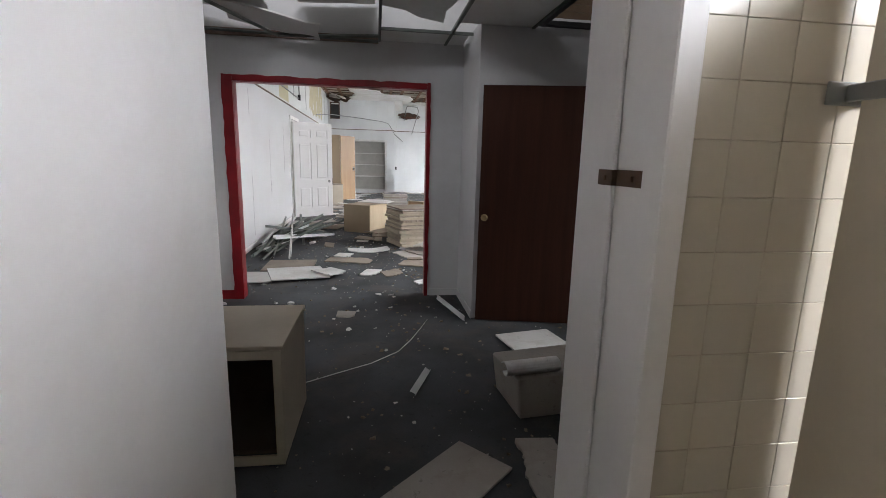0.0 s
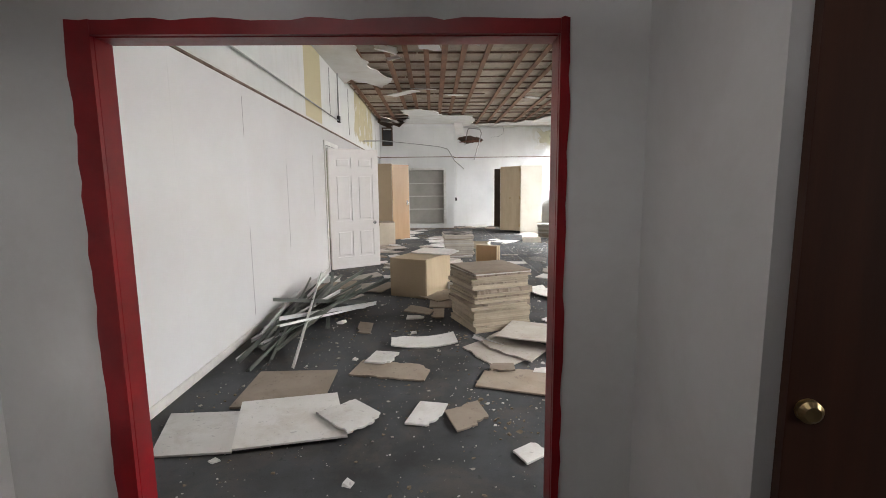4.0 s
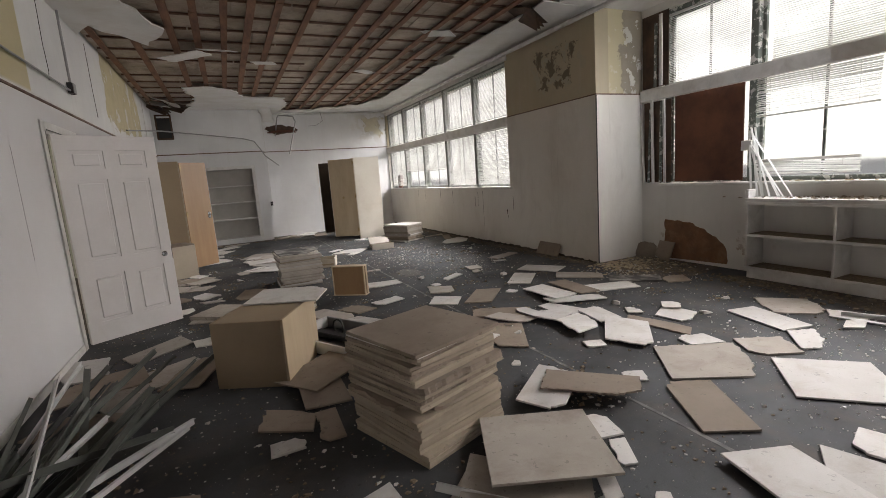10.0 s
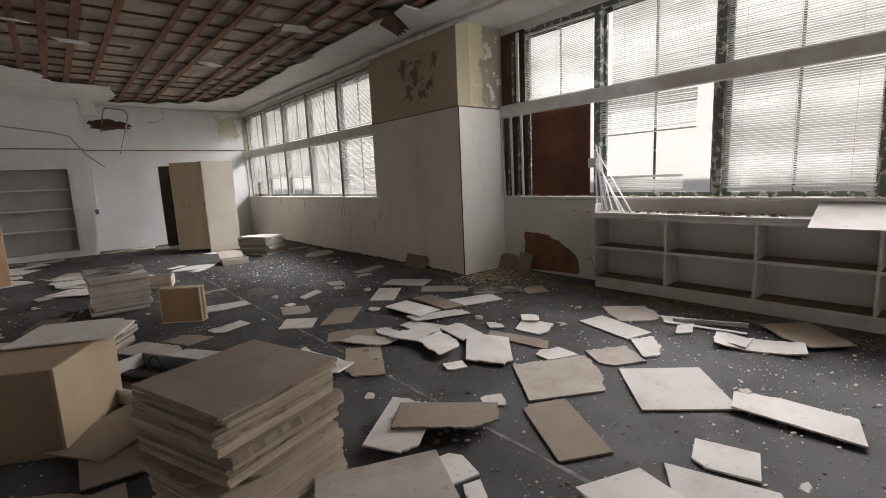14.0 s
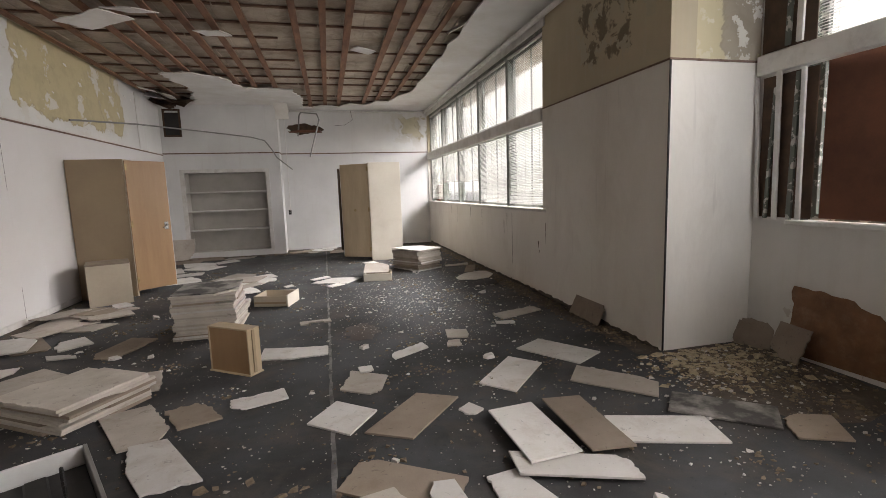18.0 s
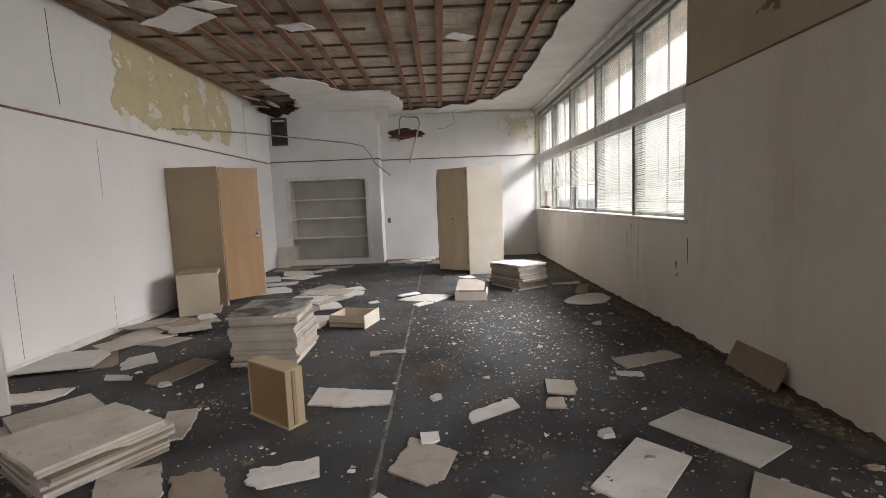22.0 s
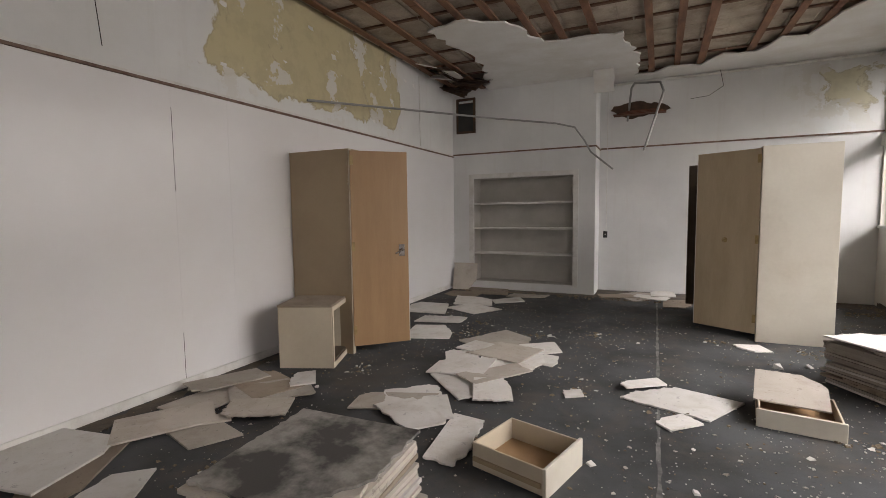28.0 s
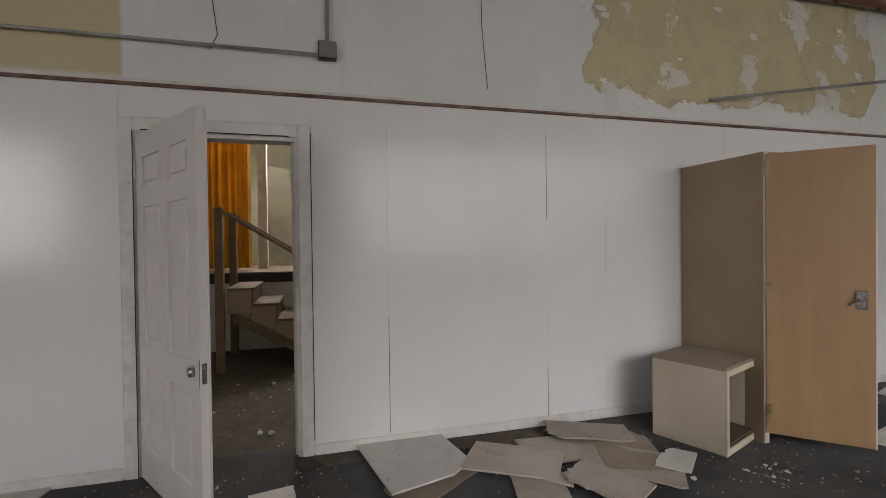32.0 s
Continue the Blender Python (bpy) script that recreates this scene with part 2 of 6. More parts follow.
M["batten"] = mat("reddish_wood_batten", (0.24, 0.125, 0.072), (0.125, 0.064, 0.04), 0.8, 3, 40, 0.35, 0.3, stretch=(4, 1, 4), rand=0.2)
M["tan"] = mat("tan_painted_board", (0.37, 0.285, 0.185), (0.31, 0.235, 0.155), 0.5, 1.5, 30, 0.06, 0.08, dirt=(0.33, 0.25, 0.16), dirt_amount=0.35)
M["tan_door"] = mat("orange_tan_plywood", (0.35, 0.22, 0.115), (0.29, 0.175, 0.09), 0.42, 2, 30, 0.08, 0.06, stretch=(3, 3, 0.4), dirt=(0.36, 0.22, 0.11), dirt_amount=0.3)
M["cream"] = mat("cream_painted_board", (0.56, 0.49, 0.38), (0.48, 0.415, 0.32), 0.5, 1.5, 30, 0.06, 0.08, dirt=(0.4, 0.34, 0.25), dirt_amount=0.35)
# white greyed by dust and by the recess shade mixed into it
M["niche"] = mat("dusty_shaded_niche_paint", (0.5, 0.48, 0.44), (0.4, 0.38, 0.34), 0.7, 2, 40, 0.08, 0.1)
M["cross"] = mat("dark_cross_batten", (0.1, 0.052, 0.034), (0.16, 0.085, 0.05), 0.8, 3, 40, 0.25, 0.3)
M["gap"] = mat("dark_open_joint", (0.015, 0.013, 0.012))
# brown of the cabinet insides, darkened in colour for the shade within
M["inside"] = mat("shaded_cabinet_inside", (0.1, 0.075, 0.05), (0.07, 0.05, 0.035), 0.7)
M["brown_door"] = mat("dark_red_brown_veneer", (0.05, 0.017, 0.009), (0.03, 0.01, 0.006), 0.6, 2, 30, 0.25, 0.05, stretch=(6, 6, 0.4), spec=0.2)
# copy of the brown veneer taken near black, backlit shade held in the colour
M["shaded_door"] = mat("shaded_brown_veneer", (0.02, 0.009, 0.006), (0.014, 0.006, 0.004), 0.85, 2, 30, 0.2, 0.05, stretch=(6, 6, 0.4), spec=0.05)
M["white_door"] = mat("white_painted_wood", (0.74, 0.71, 0.69), (0.68, 0.65, 0.62), 0.4, 1.3, 30, 0.04, 0.06, dirt=(0.45, 0.4, 0.35), dirt_amount=0.25)
M["white_trim"] = mat("white_trim_paint", (0.7, 0.69, 0.66), (0.58, 0.56, 0.52), 0.5, 5, 40, 0.08, 0.15, dirt=(0.28, 0.25, 0.22), dirt_amount=0.45, dirt_scale=6)
M["tile_white"] = mat("white_mineral_tile", (0.66, 0.64, 0.61), (0.58, 0.56, 0.52), 0.85, 3, 140, 0.1, 0.35, rand=0.12, dirt=(0.4, 0.34, 0.27), dirt_amount=0.6, dirt_scale=4, specks=0.4)
M["tile_brown"] = mat("brown_tile_back", (0.31, 0.255, 0.2), (0.25, 0.2, 0.155), 0.85, 3, 140, 0.12, 0.35, rand=0.15, dirt=(0.2, 0.15, 0.1), dirt_amount=0.6, dirt_scale=4, specks=0.4)
M["tile_grey"] = mat("grey_tile_back", (0.44, 0.4, 0.35), (0.37, 0.33, 0.28), 0.85, 3, 140, 0.12, 0.35, rand=0.15, dirt=(0.25, 0.2, 0.16), dirt_amount=0.6, dirt_scale=4, specks=0.4)
M["tile_stack"] = mat("stacked_tile", (0.42, 0.35, 0.265), (0.33, 0.275, 0.205), 0.85, 5, 120, 0.12, 0.35, rand=0.14, dirt=(0.3, 0.24, 0.18), dirt_amount=0.4, dirt_scale=3, specks=0.4)
M["tile_pile"] = mat("piled_pale_tile", (0.54, 0.5, 0.44), (0.44, 0.4, 0.34), 0.85, 5, 120, 0.12, 0.35, rand=0.16, dirt=(0.3, 0.25, 0.2), dirt_amount=0.4, dirt_scale=3, specks=0.4)
M["pale_tan"] = mat("pale_tan_board", (0.5, 0.4, 0.27), (0.43, 0.335, 0.22), 0.5, 2, 30, 0.08, 0.08, stretch=(3, 3, 0.6), dirt=(0.3, 0.22, 0.14), dirt_amount=0.35)
M["pale_side"] = mat("pale_painted_board", (0.66, 0.62, 0.53), (0.6, 0.55, 0.46), 0.45, 1.5, 30, 0.06, 0.08, dirt=(0.42, 0.36, 0.27), dirt_amount=0.3)
M["tile_dirty"] = mat("mouldy_tile", (0.085, 0.08, 0.075), (0.36, 0.34, 0.31), 0.9, 4.5, 100, 0.2, 0.4, rand=0.1, lo=0.42, hi=0.62)
M["metal"] = mat("grey_galvanised_metal", (0.36, 0.36, 0.35), (0.24, 0.24, 0.23), 0.4, 4, 60, 0.1, 0.05, 0.7)
M["grid_grey"] = mat("grey_green_grid_metal", (0.13, 0.14, 0.12), (0.075, 0.08, 0.07), 0.45, 4, 60, 0.12, 0.05, 0.3, rand=0.3)
M["grid_white"] = mat("white_grid_metal", (0.72, 0.72, 0.7), (0.6, 0.6, 0.58), 0.4, 4, 60, 0.05, 0.05, 0.0)
M["dark_metal"] = mat("dark_metal", (0.05, 0.048, 0.045), (0.03, 0.03, 0.03), 0.5, 4, 60, 0.1, 0.05, 0.5)
M["brass"] = mat("tarnished_brass", (0.4, 0.3, 0.15), (0.25, 0.18, 0.09), 0.35, 20, 80, 0.1, 0.05, 0.9)
M["chrome"] = mat("dull_chrome", (0.5, 0.5, 0.5), (0.35, 0.35, 0.35), 0.25, 20, 80, 0.08, 0.03, 1.0)
M["brown_trim"] = mat("brown_picture_rail", (0.11, 0.058, 0.038), (0.24, 0.17, 0.13), 0.7, 9, 60, 0.2, 0.2)
M["sash"] = mat("peeling_green_grey_sash", (0.13, 0.145, 0.125), (0.5, 0.5, 0.46), 0.7, 13, 60, 0.2, 0.5, lo=0.54, hi=0.57)
M["plywood"] = mat("red_brown_plywood", (0.16, 0.06, 0.03), (0.08, 0.03, 0.017), 0.7, 2.5, 50, 0.2, 0.2, dirt=(0.03, 0.015, 0.01), dirt_amount=0.6)
M["wood_panel"] = mat("orange_wood_panelling", (0.26, 0.1, 0.04), (0.19, 0.07, 0.028), 0.4, 2, 40, 0.15, 0.06, stretch=(5, 5, 0.4))
# worn post paint with the dark of backlighting put into its colour
M["post_backlit"] = mat("worn_backlit_post", (0.3, 0.31, 0.28), (0.17, 0.18, 0.16), 0.65, 9, 60, 0.2, 0.3, dirt=(0.55, 0.54, 0.5), dirt_amount=0.5, dirt_scale=7)
M["glazed"] = mat("cream_glazed_block", (0.6, 0.54, 0.44), (0.57, 0.51, 0.415), 0.2, 2, 40, 0.04, 0.03, rand=0.04, spec=0.5)
M["grout"] = mat("pale_grout", (0.6, 0.54, 0.44), (0.57, 0.51, 0.41), 0.7)
M["stair"] = mat("worn_brown_wood", (0.2, 0.135, 0.08), (0.12, 0.08, 0.05), 0.6, 3, 50, 0.15, 0.15)
M["dark_wood"] = mat("dark_brown_frame_wood", (0.11, 0.05, 0.026), (0.07, 0.032, 0.018), 0.5, 3, 40, 0.2, 0.1, stretch=(6, 6, 0.5))
M["curtain"] = mat("orange_yellow_cloth", (0.62, 0.36, 0.05), (0.48, 0.25, 0.03), 0.85, 3, 80, 0.1, 0.1)
M["seam"] = mat("worn_seam_strip", (0.2, 0.195, 0.185), (0.085, 0.083, 0.08), 0.8, 7, 90, 0.3, 0.3, lo=0.4, hi=0.62)
# slat white greyed in colour so the office blind looks dimly lit
M["slat_office"] = mat("dimmed_grey_white_slat", (0.45, 0.45, 0.44), (0.38, 0.38, 0.37), 0.6, 3, 60, 0.06, 0.05)
M["leaf"] = mat("dry_brown_litter", (0.13, 0.095, 0.06), (0.25, 0.2, 0.14), 0.85, 30, 80, 0.3, 0.2)


# self-glowing sheet that stands in for overexposed sky behind the windows
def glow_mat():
    m, nt, p, ln = nodes_of("glowing_backdrop")
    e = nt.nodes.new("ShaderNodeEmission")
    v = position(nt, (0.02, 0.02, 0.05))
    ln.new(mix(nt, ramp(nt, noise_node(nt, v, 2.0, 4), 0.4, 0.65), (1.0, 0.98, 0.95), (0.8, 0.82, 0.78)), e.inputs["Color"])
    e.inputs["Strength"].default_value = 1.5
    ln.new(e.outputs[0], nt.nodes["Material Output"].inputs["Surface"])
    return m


M["sky_glow"] = glow_mat()
M["floor_dirt"] = mat("brown_dirt_on_floor", (0.1, 0.078, 0.056), (0.055, 0.046, 0.038), 0.8, 5, 70, 0.3, 0.4, dirt=(0.22, 0.19, 0.15), dirt_amount=0.5, dirt_scale=9)
M["ground"] = mat("pale_concrete_ground", (0.4, 0.39, 0.37), (0.33, 0.32, 0.3), 0.85, 0.5, 10, 0.15, 0.1)
M["rust"] = mat("rusty_sheet", (0.06, 0.038, 0.026), (0.12, 0.07, 0.042), 0.7, 6, 50, 0.2, 0.2, 0.2)
M["flake"] = mat("yellowish_plaster_flakes", (0.48, 0.4, 0.27), (0.3, 0.24, 0.16), 0.9, 25, 80, 0.25, 0.2)
M["plaster_bits"] = mat("pale_plaster_crumbs", (0.55, 0.53, 0.49), (0.38, 0.35, 0.3), 0.9, 40, 80, 0.2, 0.1)
M["hall_wall"] = mat("mouldy_green_hall_wall", (0.5, 0.5, 0.4), (0.36, 0.38, 0.3), 0.8, 1.5, 30, 0.1, 0.1, dirt=(0.16, 0.17, 0.13), dirt_amount=0.6, dirt_scale=2)


def glass_mat():
    m, nt, p, ln = nodes_of("dusty_window_glass")
    p.inputs["Base Color"].default_value = (0.9, 0.92, 0.9, 1)
    p.inputs["Roughness"].default_value = 0.06
    p.inputs["Transmission Weight"].default_value = 1.0
    p.inputs["IOR"].default_value = 1.45
    return m


def slat_mat():
    m, nt, p, ln = nodes_of("white_blind_slat")
    v = position(nt)
    c = mix(nt, ramp(nt, noise_node(nt, v, 3, 5), 0.4, 0.7), (0.78, 0.78, 0.75), (0.6, 0.59, 0.55))
    ln.new(c, p.inputs["Base Color"])
    p.inputs["Roughness"].default_value = 0.45
    t = nt.nodes.new("ShaderNodeBsdfTranslucent")
    ln.new(c, t.inputs["Color"])
    s = nt.nodes.new("ShaderNodeMixShader")
    s.inputs[0].default_value = 0.25
    ln.new(p.outputs[0], s.inputs[1])
    ln.new(t.outputs[0], s.inputs[2])
    ln.new(s.outputs[0], nt.nodes["Material Output"].inputs["Surface"])
    return m


M["glass"], M["slat"] = glass_mat(), slat_mat()

# ---- building blocks ----
ORIGIN = [0.0]  # how far north the space under way starts


def box(bm, x0, y0, z0, x1, y1, z1, bevel=0.0, m=None):
    """Adds a box between two corners, its edges rounded by bevel."""
    r = bmesh.ops.create_cube(bm, size=1.0)
    t = Matrix.Translation(((x0 + x1) / 2, (y0 + y1) / 2, (z0 + z1) / 2)) @ Matrix.Diagonal((abs(x1 - x0), abs(y1 - y0), abs(z1 - z0), 1))
    bmesh.ops.transform(bm, matrix=(m @ t) if m else t, verts=r["verts"])
    if bevel:
        es = {e for v in r["verts"] for e in v.link_edges}
        bmesh.ops.bevel(bm, geom=list(es), offset=bevel, segments=1, affect="EDGES")


def rod(bm, a, b, r=0.01, seg=8):
    """A round bar from a to b."""
    a, b = Vector(a), Vector(b)
    d = b - a
    q = bmesh.ops.create_cone(bm, cap_ends=True, segments=seg, radius1=r, radius2=r, depth=d.length)
    bmesh.ops.transform(bm, matrix=Matrix.Translation((a + b) / 2) @ d.to_track_quat("Z", "Y").to_matrix().to_4x4(), verts=q["verts"])


def lathe(bm, profile, m, seg=16):
    """A turned shape from (radius, height) pairs."""
    rings = []
    for r, h in profile:
        rings.append([bm.verts.new(m @ Vector((r * math.cos(2 * math.pi * k / seg), r * math.sin(2 * math.pi * k / seg), h))) for k in range(seg)])
    for a, b in zip(rings, rings[1:]):
        for k in range(seg):
            bm.faces.new((a[k], a[(k + 1) % seg], b[(k + 1) % seg], b[k]))
    bm.faces.new(rings[-1])
    bm.faces.new(list(reversed(rings[0])))


def mesh_of(name, bm, material):
    me = bpy.data.meshes.new(name)
    bmesh.ops.recalc_face_normals(bm, faces=bm.faces)
    bm.to_mesh(me)
    bm.free()
    me.materials.append(material)
    return me


def part(name, bm, material, parent, label=""):
    """One mesh object under a thing or under a part."""
    o = new(name, mesh_of(name, bm, material))
    o.parent = parent
    return tagged(o, label)


def thing(name, label, category, m=None, group=""):
    """An empty at a thing's base, the parent of its parts."""
    o = new(name)
    o.empty_display_size = 0.1
    o.matrix_world = Matrix.Translation((0, ORIGIN[0], 0)) @ (m or Matrix())
    return tagged(o, label, category, group)


def solid(name, bm, material, label, category, m=None, group="", kind=""):
    o = new(name, mesh_of(name, bm, material))
    o.matrix_world = Matrix.Translation((0, ORIGIN[0], 0)) @ (m or Matrix())
    return tagged(o, label, category, group, kind)


def boxes(*bs, bevel=0.0):
    bm = bmesh.new()
    for b in bs:
        box(bm, *b, bevel=bevel)
    return bm


def structure(name, bm, material, label, category="wall"):
    return solid(name, bm, material, label, category, kind="structure")


def wall_with_holes(axis, at0, at1, lo, hi, z0, z1, holes):
    """A wall slab along x or y with rectangular holes (lo, hi, z0, z1) through it."""
    bm = bmesh.new()

    def put(a, b, c, d):
        if b - a > 1e-4 and d - c > 1e-4:
            if axis == "y":
                box(bm, at0, a, c, at1, b, d)
            else:
                box(bm, a, at0, c, b, at1, d)

    cur = lo
    for a, b, c, d in sorted(holes):
        put(cur, a, z0, z1)
        put(a, b, z0, c)
        put(a, b, d, z1)
        cur = b
    put(cur, hi, z0, z1)
    return bm


# ---- structure ----
CEIL = 3.62
WX, EX, RX = -1.5, 4.9, 5.8
SOUTH0, SOUTH1 = 5.29, 5.39

structure("floor", boxes((-1.65, -1.6, -0.1, 6.1, 20.7, 0)), M["floor"], "dark grey worn floor strewn with plaster crumbs", "floor")
# the backdrop emits its own light in place of a bright sky
structure("backdrop", boxes((62, -150, -0.1, 62.5, 320, 90)), M["sky_glow"], "glowing backdrop sheet for the bright distance outside the windows", "backdrop")
structure("ground", boxes((-60, -150, -0.3, 90, 320, -0.12)), M["ground"], "pale concrete ground outside the windows", "ground")

# main room, west wall: plaster above the rail, panels below
wall_west = structure("wall_west", wall_with_holes("y", WX - 0.13, WX - 0.006, SOUTH0, 20.6, 0, CEIL + 0.3, [(11.46, 12.43, 0, 2.165)]), M["upper"], "white plaster wall with yellow peeling paint above panels")
for a, b in ((5.39, 5.86), (5.86, 6.82), (6.82, 8.07), (8.07, 9.34), (9.34, 10.62), (10.62, 11.375), (12.515, 13.035), (13.035, 14.29), (14.29, 14.82), (14.82, 16.04), (16.04, 17.26), (17.26, 18.48), (18.48, 19.86)):
    part("wall_panel", boxes((WX - 0.006, a + 0.0004, 0.0, WX + 0.002, b - 0.0004, 2.44), bevel=0.0004), M["panel"], wall_west, "smooth white wall panel")
part("wall_panel", boxes((WX - 0.006, 11.376, 2.25, WX + 0.002, 12.514, 2.44)), M["panel"], wall_west, "smooth white wall panel")
structure("baseboard", boxes((WX + 0.003, 5.29, 0, WX + 0.016, 11.37, 0.075), (WX + 0.003, 12.52, 0, WX + 0.016, 19.82, 0.075), bevel=0.003), M["white_trim"], "low white painted skirting strip", "baseboard")
structure("trim_west_upper", boxes((WX - 0.005, 5.29, 2.468, WX + 0.004, 19.86, 2.49), bevel=0.002), M["white_trim"], "thin painted strip over the picture rail", "trim")
structure("trim_west", boxes((WX - 0.005, 5.29, 2.444, WX + 0.012, 19.86, 2.466), bevel=0.002), M["brown_trim"], "thin brown picture rail with chipped edge", "trim")

# north end: shallow wall with a shelved niche, and the wall behind it
structure("wall_north_niche", wall_with_holes("x", 19.87, 20.27, WX - 0.12, 1.06, 0, CEIL + 0.3, [(-1.1, 0.705, 0.14, 2.035)]), M["north"], "white wall with a built-in shelved niche")
structure("niche_back", boxes((-1.12, 20.22, 0.12, 0.73, 20.28, 2.06), (-1.099, 19.89, 0.141, -1.094, 20.22, 2.034), (0.7, 19.89, 0.141, 0.704, 20.22, 2.034), (-1.094, 19.89, 2.029, 0.7, 20.22, 2.034), (-1.094, 19.89, 0.141, 0.7, 20.22, 0.146)), M["niche"], "dusty white back of the wall niche, recess shade in its colour", "wall")
structure("wall_north", boxes((1.05, 20.5, 0, 5.2, 20.65, CEIL + 0.3), (1.02, 20.27, 0, 1.05, 20.65, CEIL + 0.3)), M["north"], "white wall with stained paint and a thin rail")
structure("trim_north", boxes((WX, 19.855, 2.475, 1.075, 19.872, 2.5), (1.059, 19.855, 2.475, 1.075, 20.5, 2.5), (1.075, 20.485, 2.49, EX, 20.502, 2.515)), M["brown_trim"], "thin dark rail along the wall", "trim")

# east: window wall, return and recessed window wall
structure("wall_east", wall_with_holes("y", EX, EX + 0.25, 11.078, 20.65, 0, 2.44, [(13.385, 20.46, 1.14, 2.44)]), M["east"], "dirty white wall under and beside the long window")
structure("wall_east_upper", wall_with_holes("y", EX + 0.004, EX + 0.25, 11.082, 20.65, 2.444, CEIL + 0.3, [(13.385, 20.46, 2.444, 3.5)]), M["east_upper"], "stained yellowish plaster above the rail")
structure("wall_return", boxes((EX + 0.01, 11.08, 0, RX + 0.2, 11.2, 2.44)), M["east"], "white boarded side of the wall projection")
structure("wall_return_upper", boxes((EX + 0.01, 11.084, 2.444, RX + 0.2, 11.2, CEIL + 0.3)), M["return_upper"], "peeling plaster above the boarded projection")
structure("wall_recess", wall_with_holes("y", RX, RX + 0.25, SOUTH0, 11.078, 0, CEIL + 0.3, [(5.4, 10.73, 1.1, 3.5)]), M["recess"], "white wall with water stains below the window")
structure("trim_east", boxes((EX - 0.006, 11.073, 2.44, EX + 0.003, 13.385, 2.456), (EX - 0.004, 11.07, 2.44, RX, 11.079, 2.456)), M["brown_trim"], "dark joint line along the boarding", "trim")

# south wall with the red opening
structure("wall_south", wall_with_holes("x", SOUTH0, SOUTH1, WX - 0.1, RX + 0.1, 0, CEIL + 0.1, [(-0.945, 0.83, 0, 2.03), (3.26, 4.31, 0.92, 1.97)]), M["foyer"], "grey-white partition with a wide doorway")

# main ceiling: old boards above battens
ceiling = structure("ceiling", boxes((-1.65, SOUTH0 - 0.15, CEIL + 0.1, 6.1, 20.6, CEIL + 0.2)), M["ceil_back"], "grey old ceiling boards above bare battens", "ceiling")

# foyer
ORIGIN[0] = 0.15
SOUTH0, SOUTH1 = 5.14, 5.24
structure("wall_foyer_west", wall_with_holes("y", -1.57, -1.46, 1.62, SOUTH0, 0, 3.72, [(3.75, 5.03, 0.95, 1.3)]), M["foyer"], "grey-white wall with a serving hatch")
structure("wall_foyer_projection", boxes((1.165, 4.42, 0, 1.28, SOUTH0, 2.46), (1.28, 4.42, 0, 2.32, 4.54, 2.46)), M["foyer"], "grey-white projecting wall beside the brown door")
structure("wall_foyer_east", wall_with_holes("y", 2.2, 2.32, 1.6, 4.42, 0, 2.46, [(3.3, 4.405, 0, 2.03)]), M["foyer"], "grey-white wall with an office doorway")
structure("wall_foyer_south", wall_with_holes("x", 1.35, 1.62, -2.2, 5.6, 0, 3.72, [(-0.075, 0.845, 0, 2.1)]), M["foyer"], "painted wall with a narrow doorway")
# office
structure("wall_office", boxes((5.4, 1.62, 0, 5.5, SOUTH0, 3.72)), M["wood_panel"], "orange-brown wood panelled office wall")
# washroom behind the start
structure("wall_washroom", boxes((-1.3, -1.6, 0, -1.2, 1.32, 2.7), (3.0, -1.6, 0, 3.1, 1.3, 2.7), (-1.3, -1.7, 0, 3.1, -1.6, 2.7)), M["glazed"], "cream washroom walls behind the start")
structure("ceiling_washroom", boxes((-1.3, -1.7, 2.6, 3.1, 1.32, 2.7)), M["ceil_white"], "plain white washroom ceiling", "ceiling")
structure("ceiling_foyer", boxes((-1.57, 1.2, 3.72, 6.1, 4.98, 3.82)), M["ceil_white"], "white plaster slab above the dropped ceiling", "ceiling")
ORIGIN[0] = 0.0
SOUTH0, SOUTH1 = 5.29, 5.39
structure("trim_corner_gap", boxes((EX - 0.003, 11.072, 0, EX + 0.012, 11.08, 2.44)), M["gap"], "dark open joint at the boarded corner", "trim")
bm = bmesh.new()
for y, z0, z1 in ((8.07, 0.18, 1.07), (8.07, 1.95, 2.33), (9.34, 0.7, 1.74), (10.62, 1.03, 1.95), (13.035, 0.1, 0.92), (14.29, 0.05, 0.46), (14.29, 1.62, 2.28)):
    box(bm, WX + 0.0015, y - 0.002, z0, WX + 0.0028, y + 0.002, z1)
structure("trim_open_joints", bm, M["gap"], "dark open joints between the wall panels", "trim")

bm = bmesh.new()
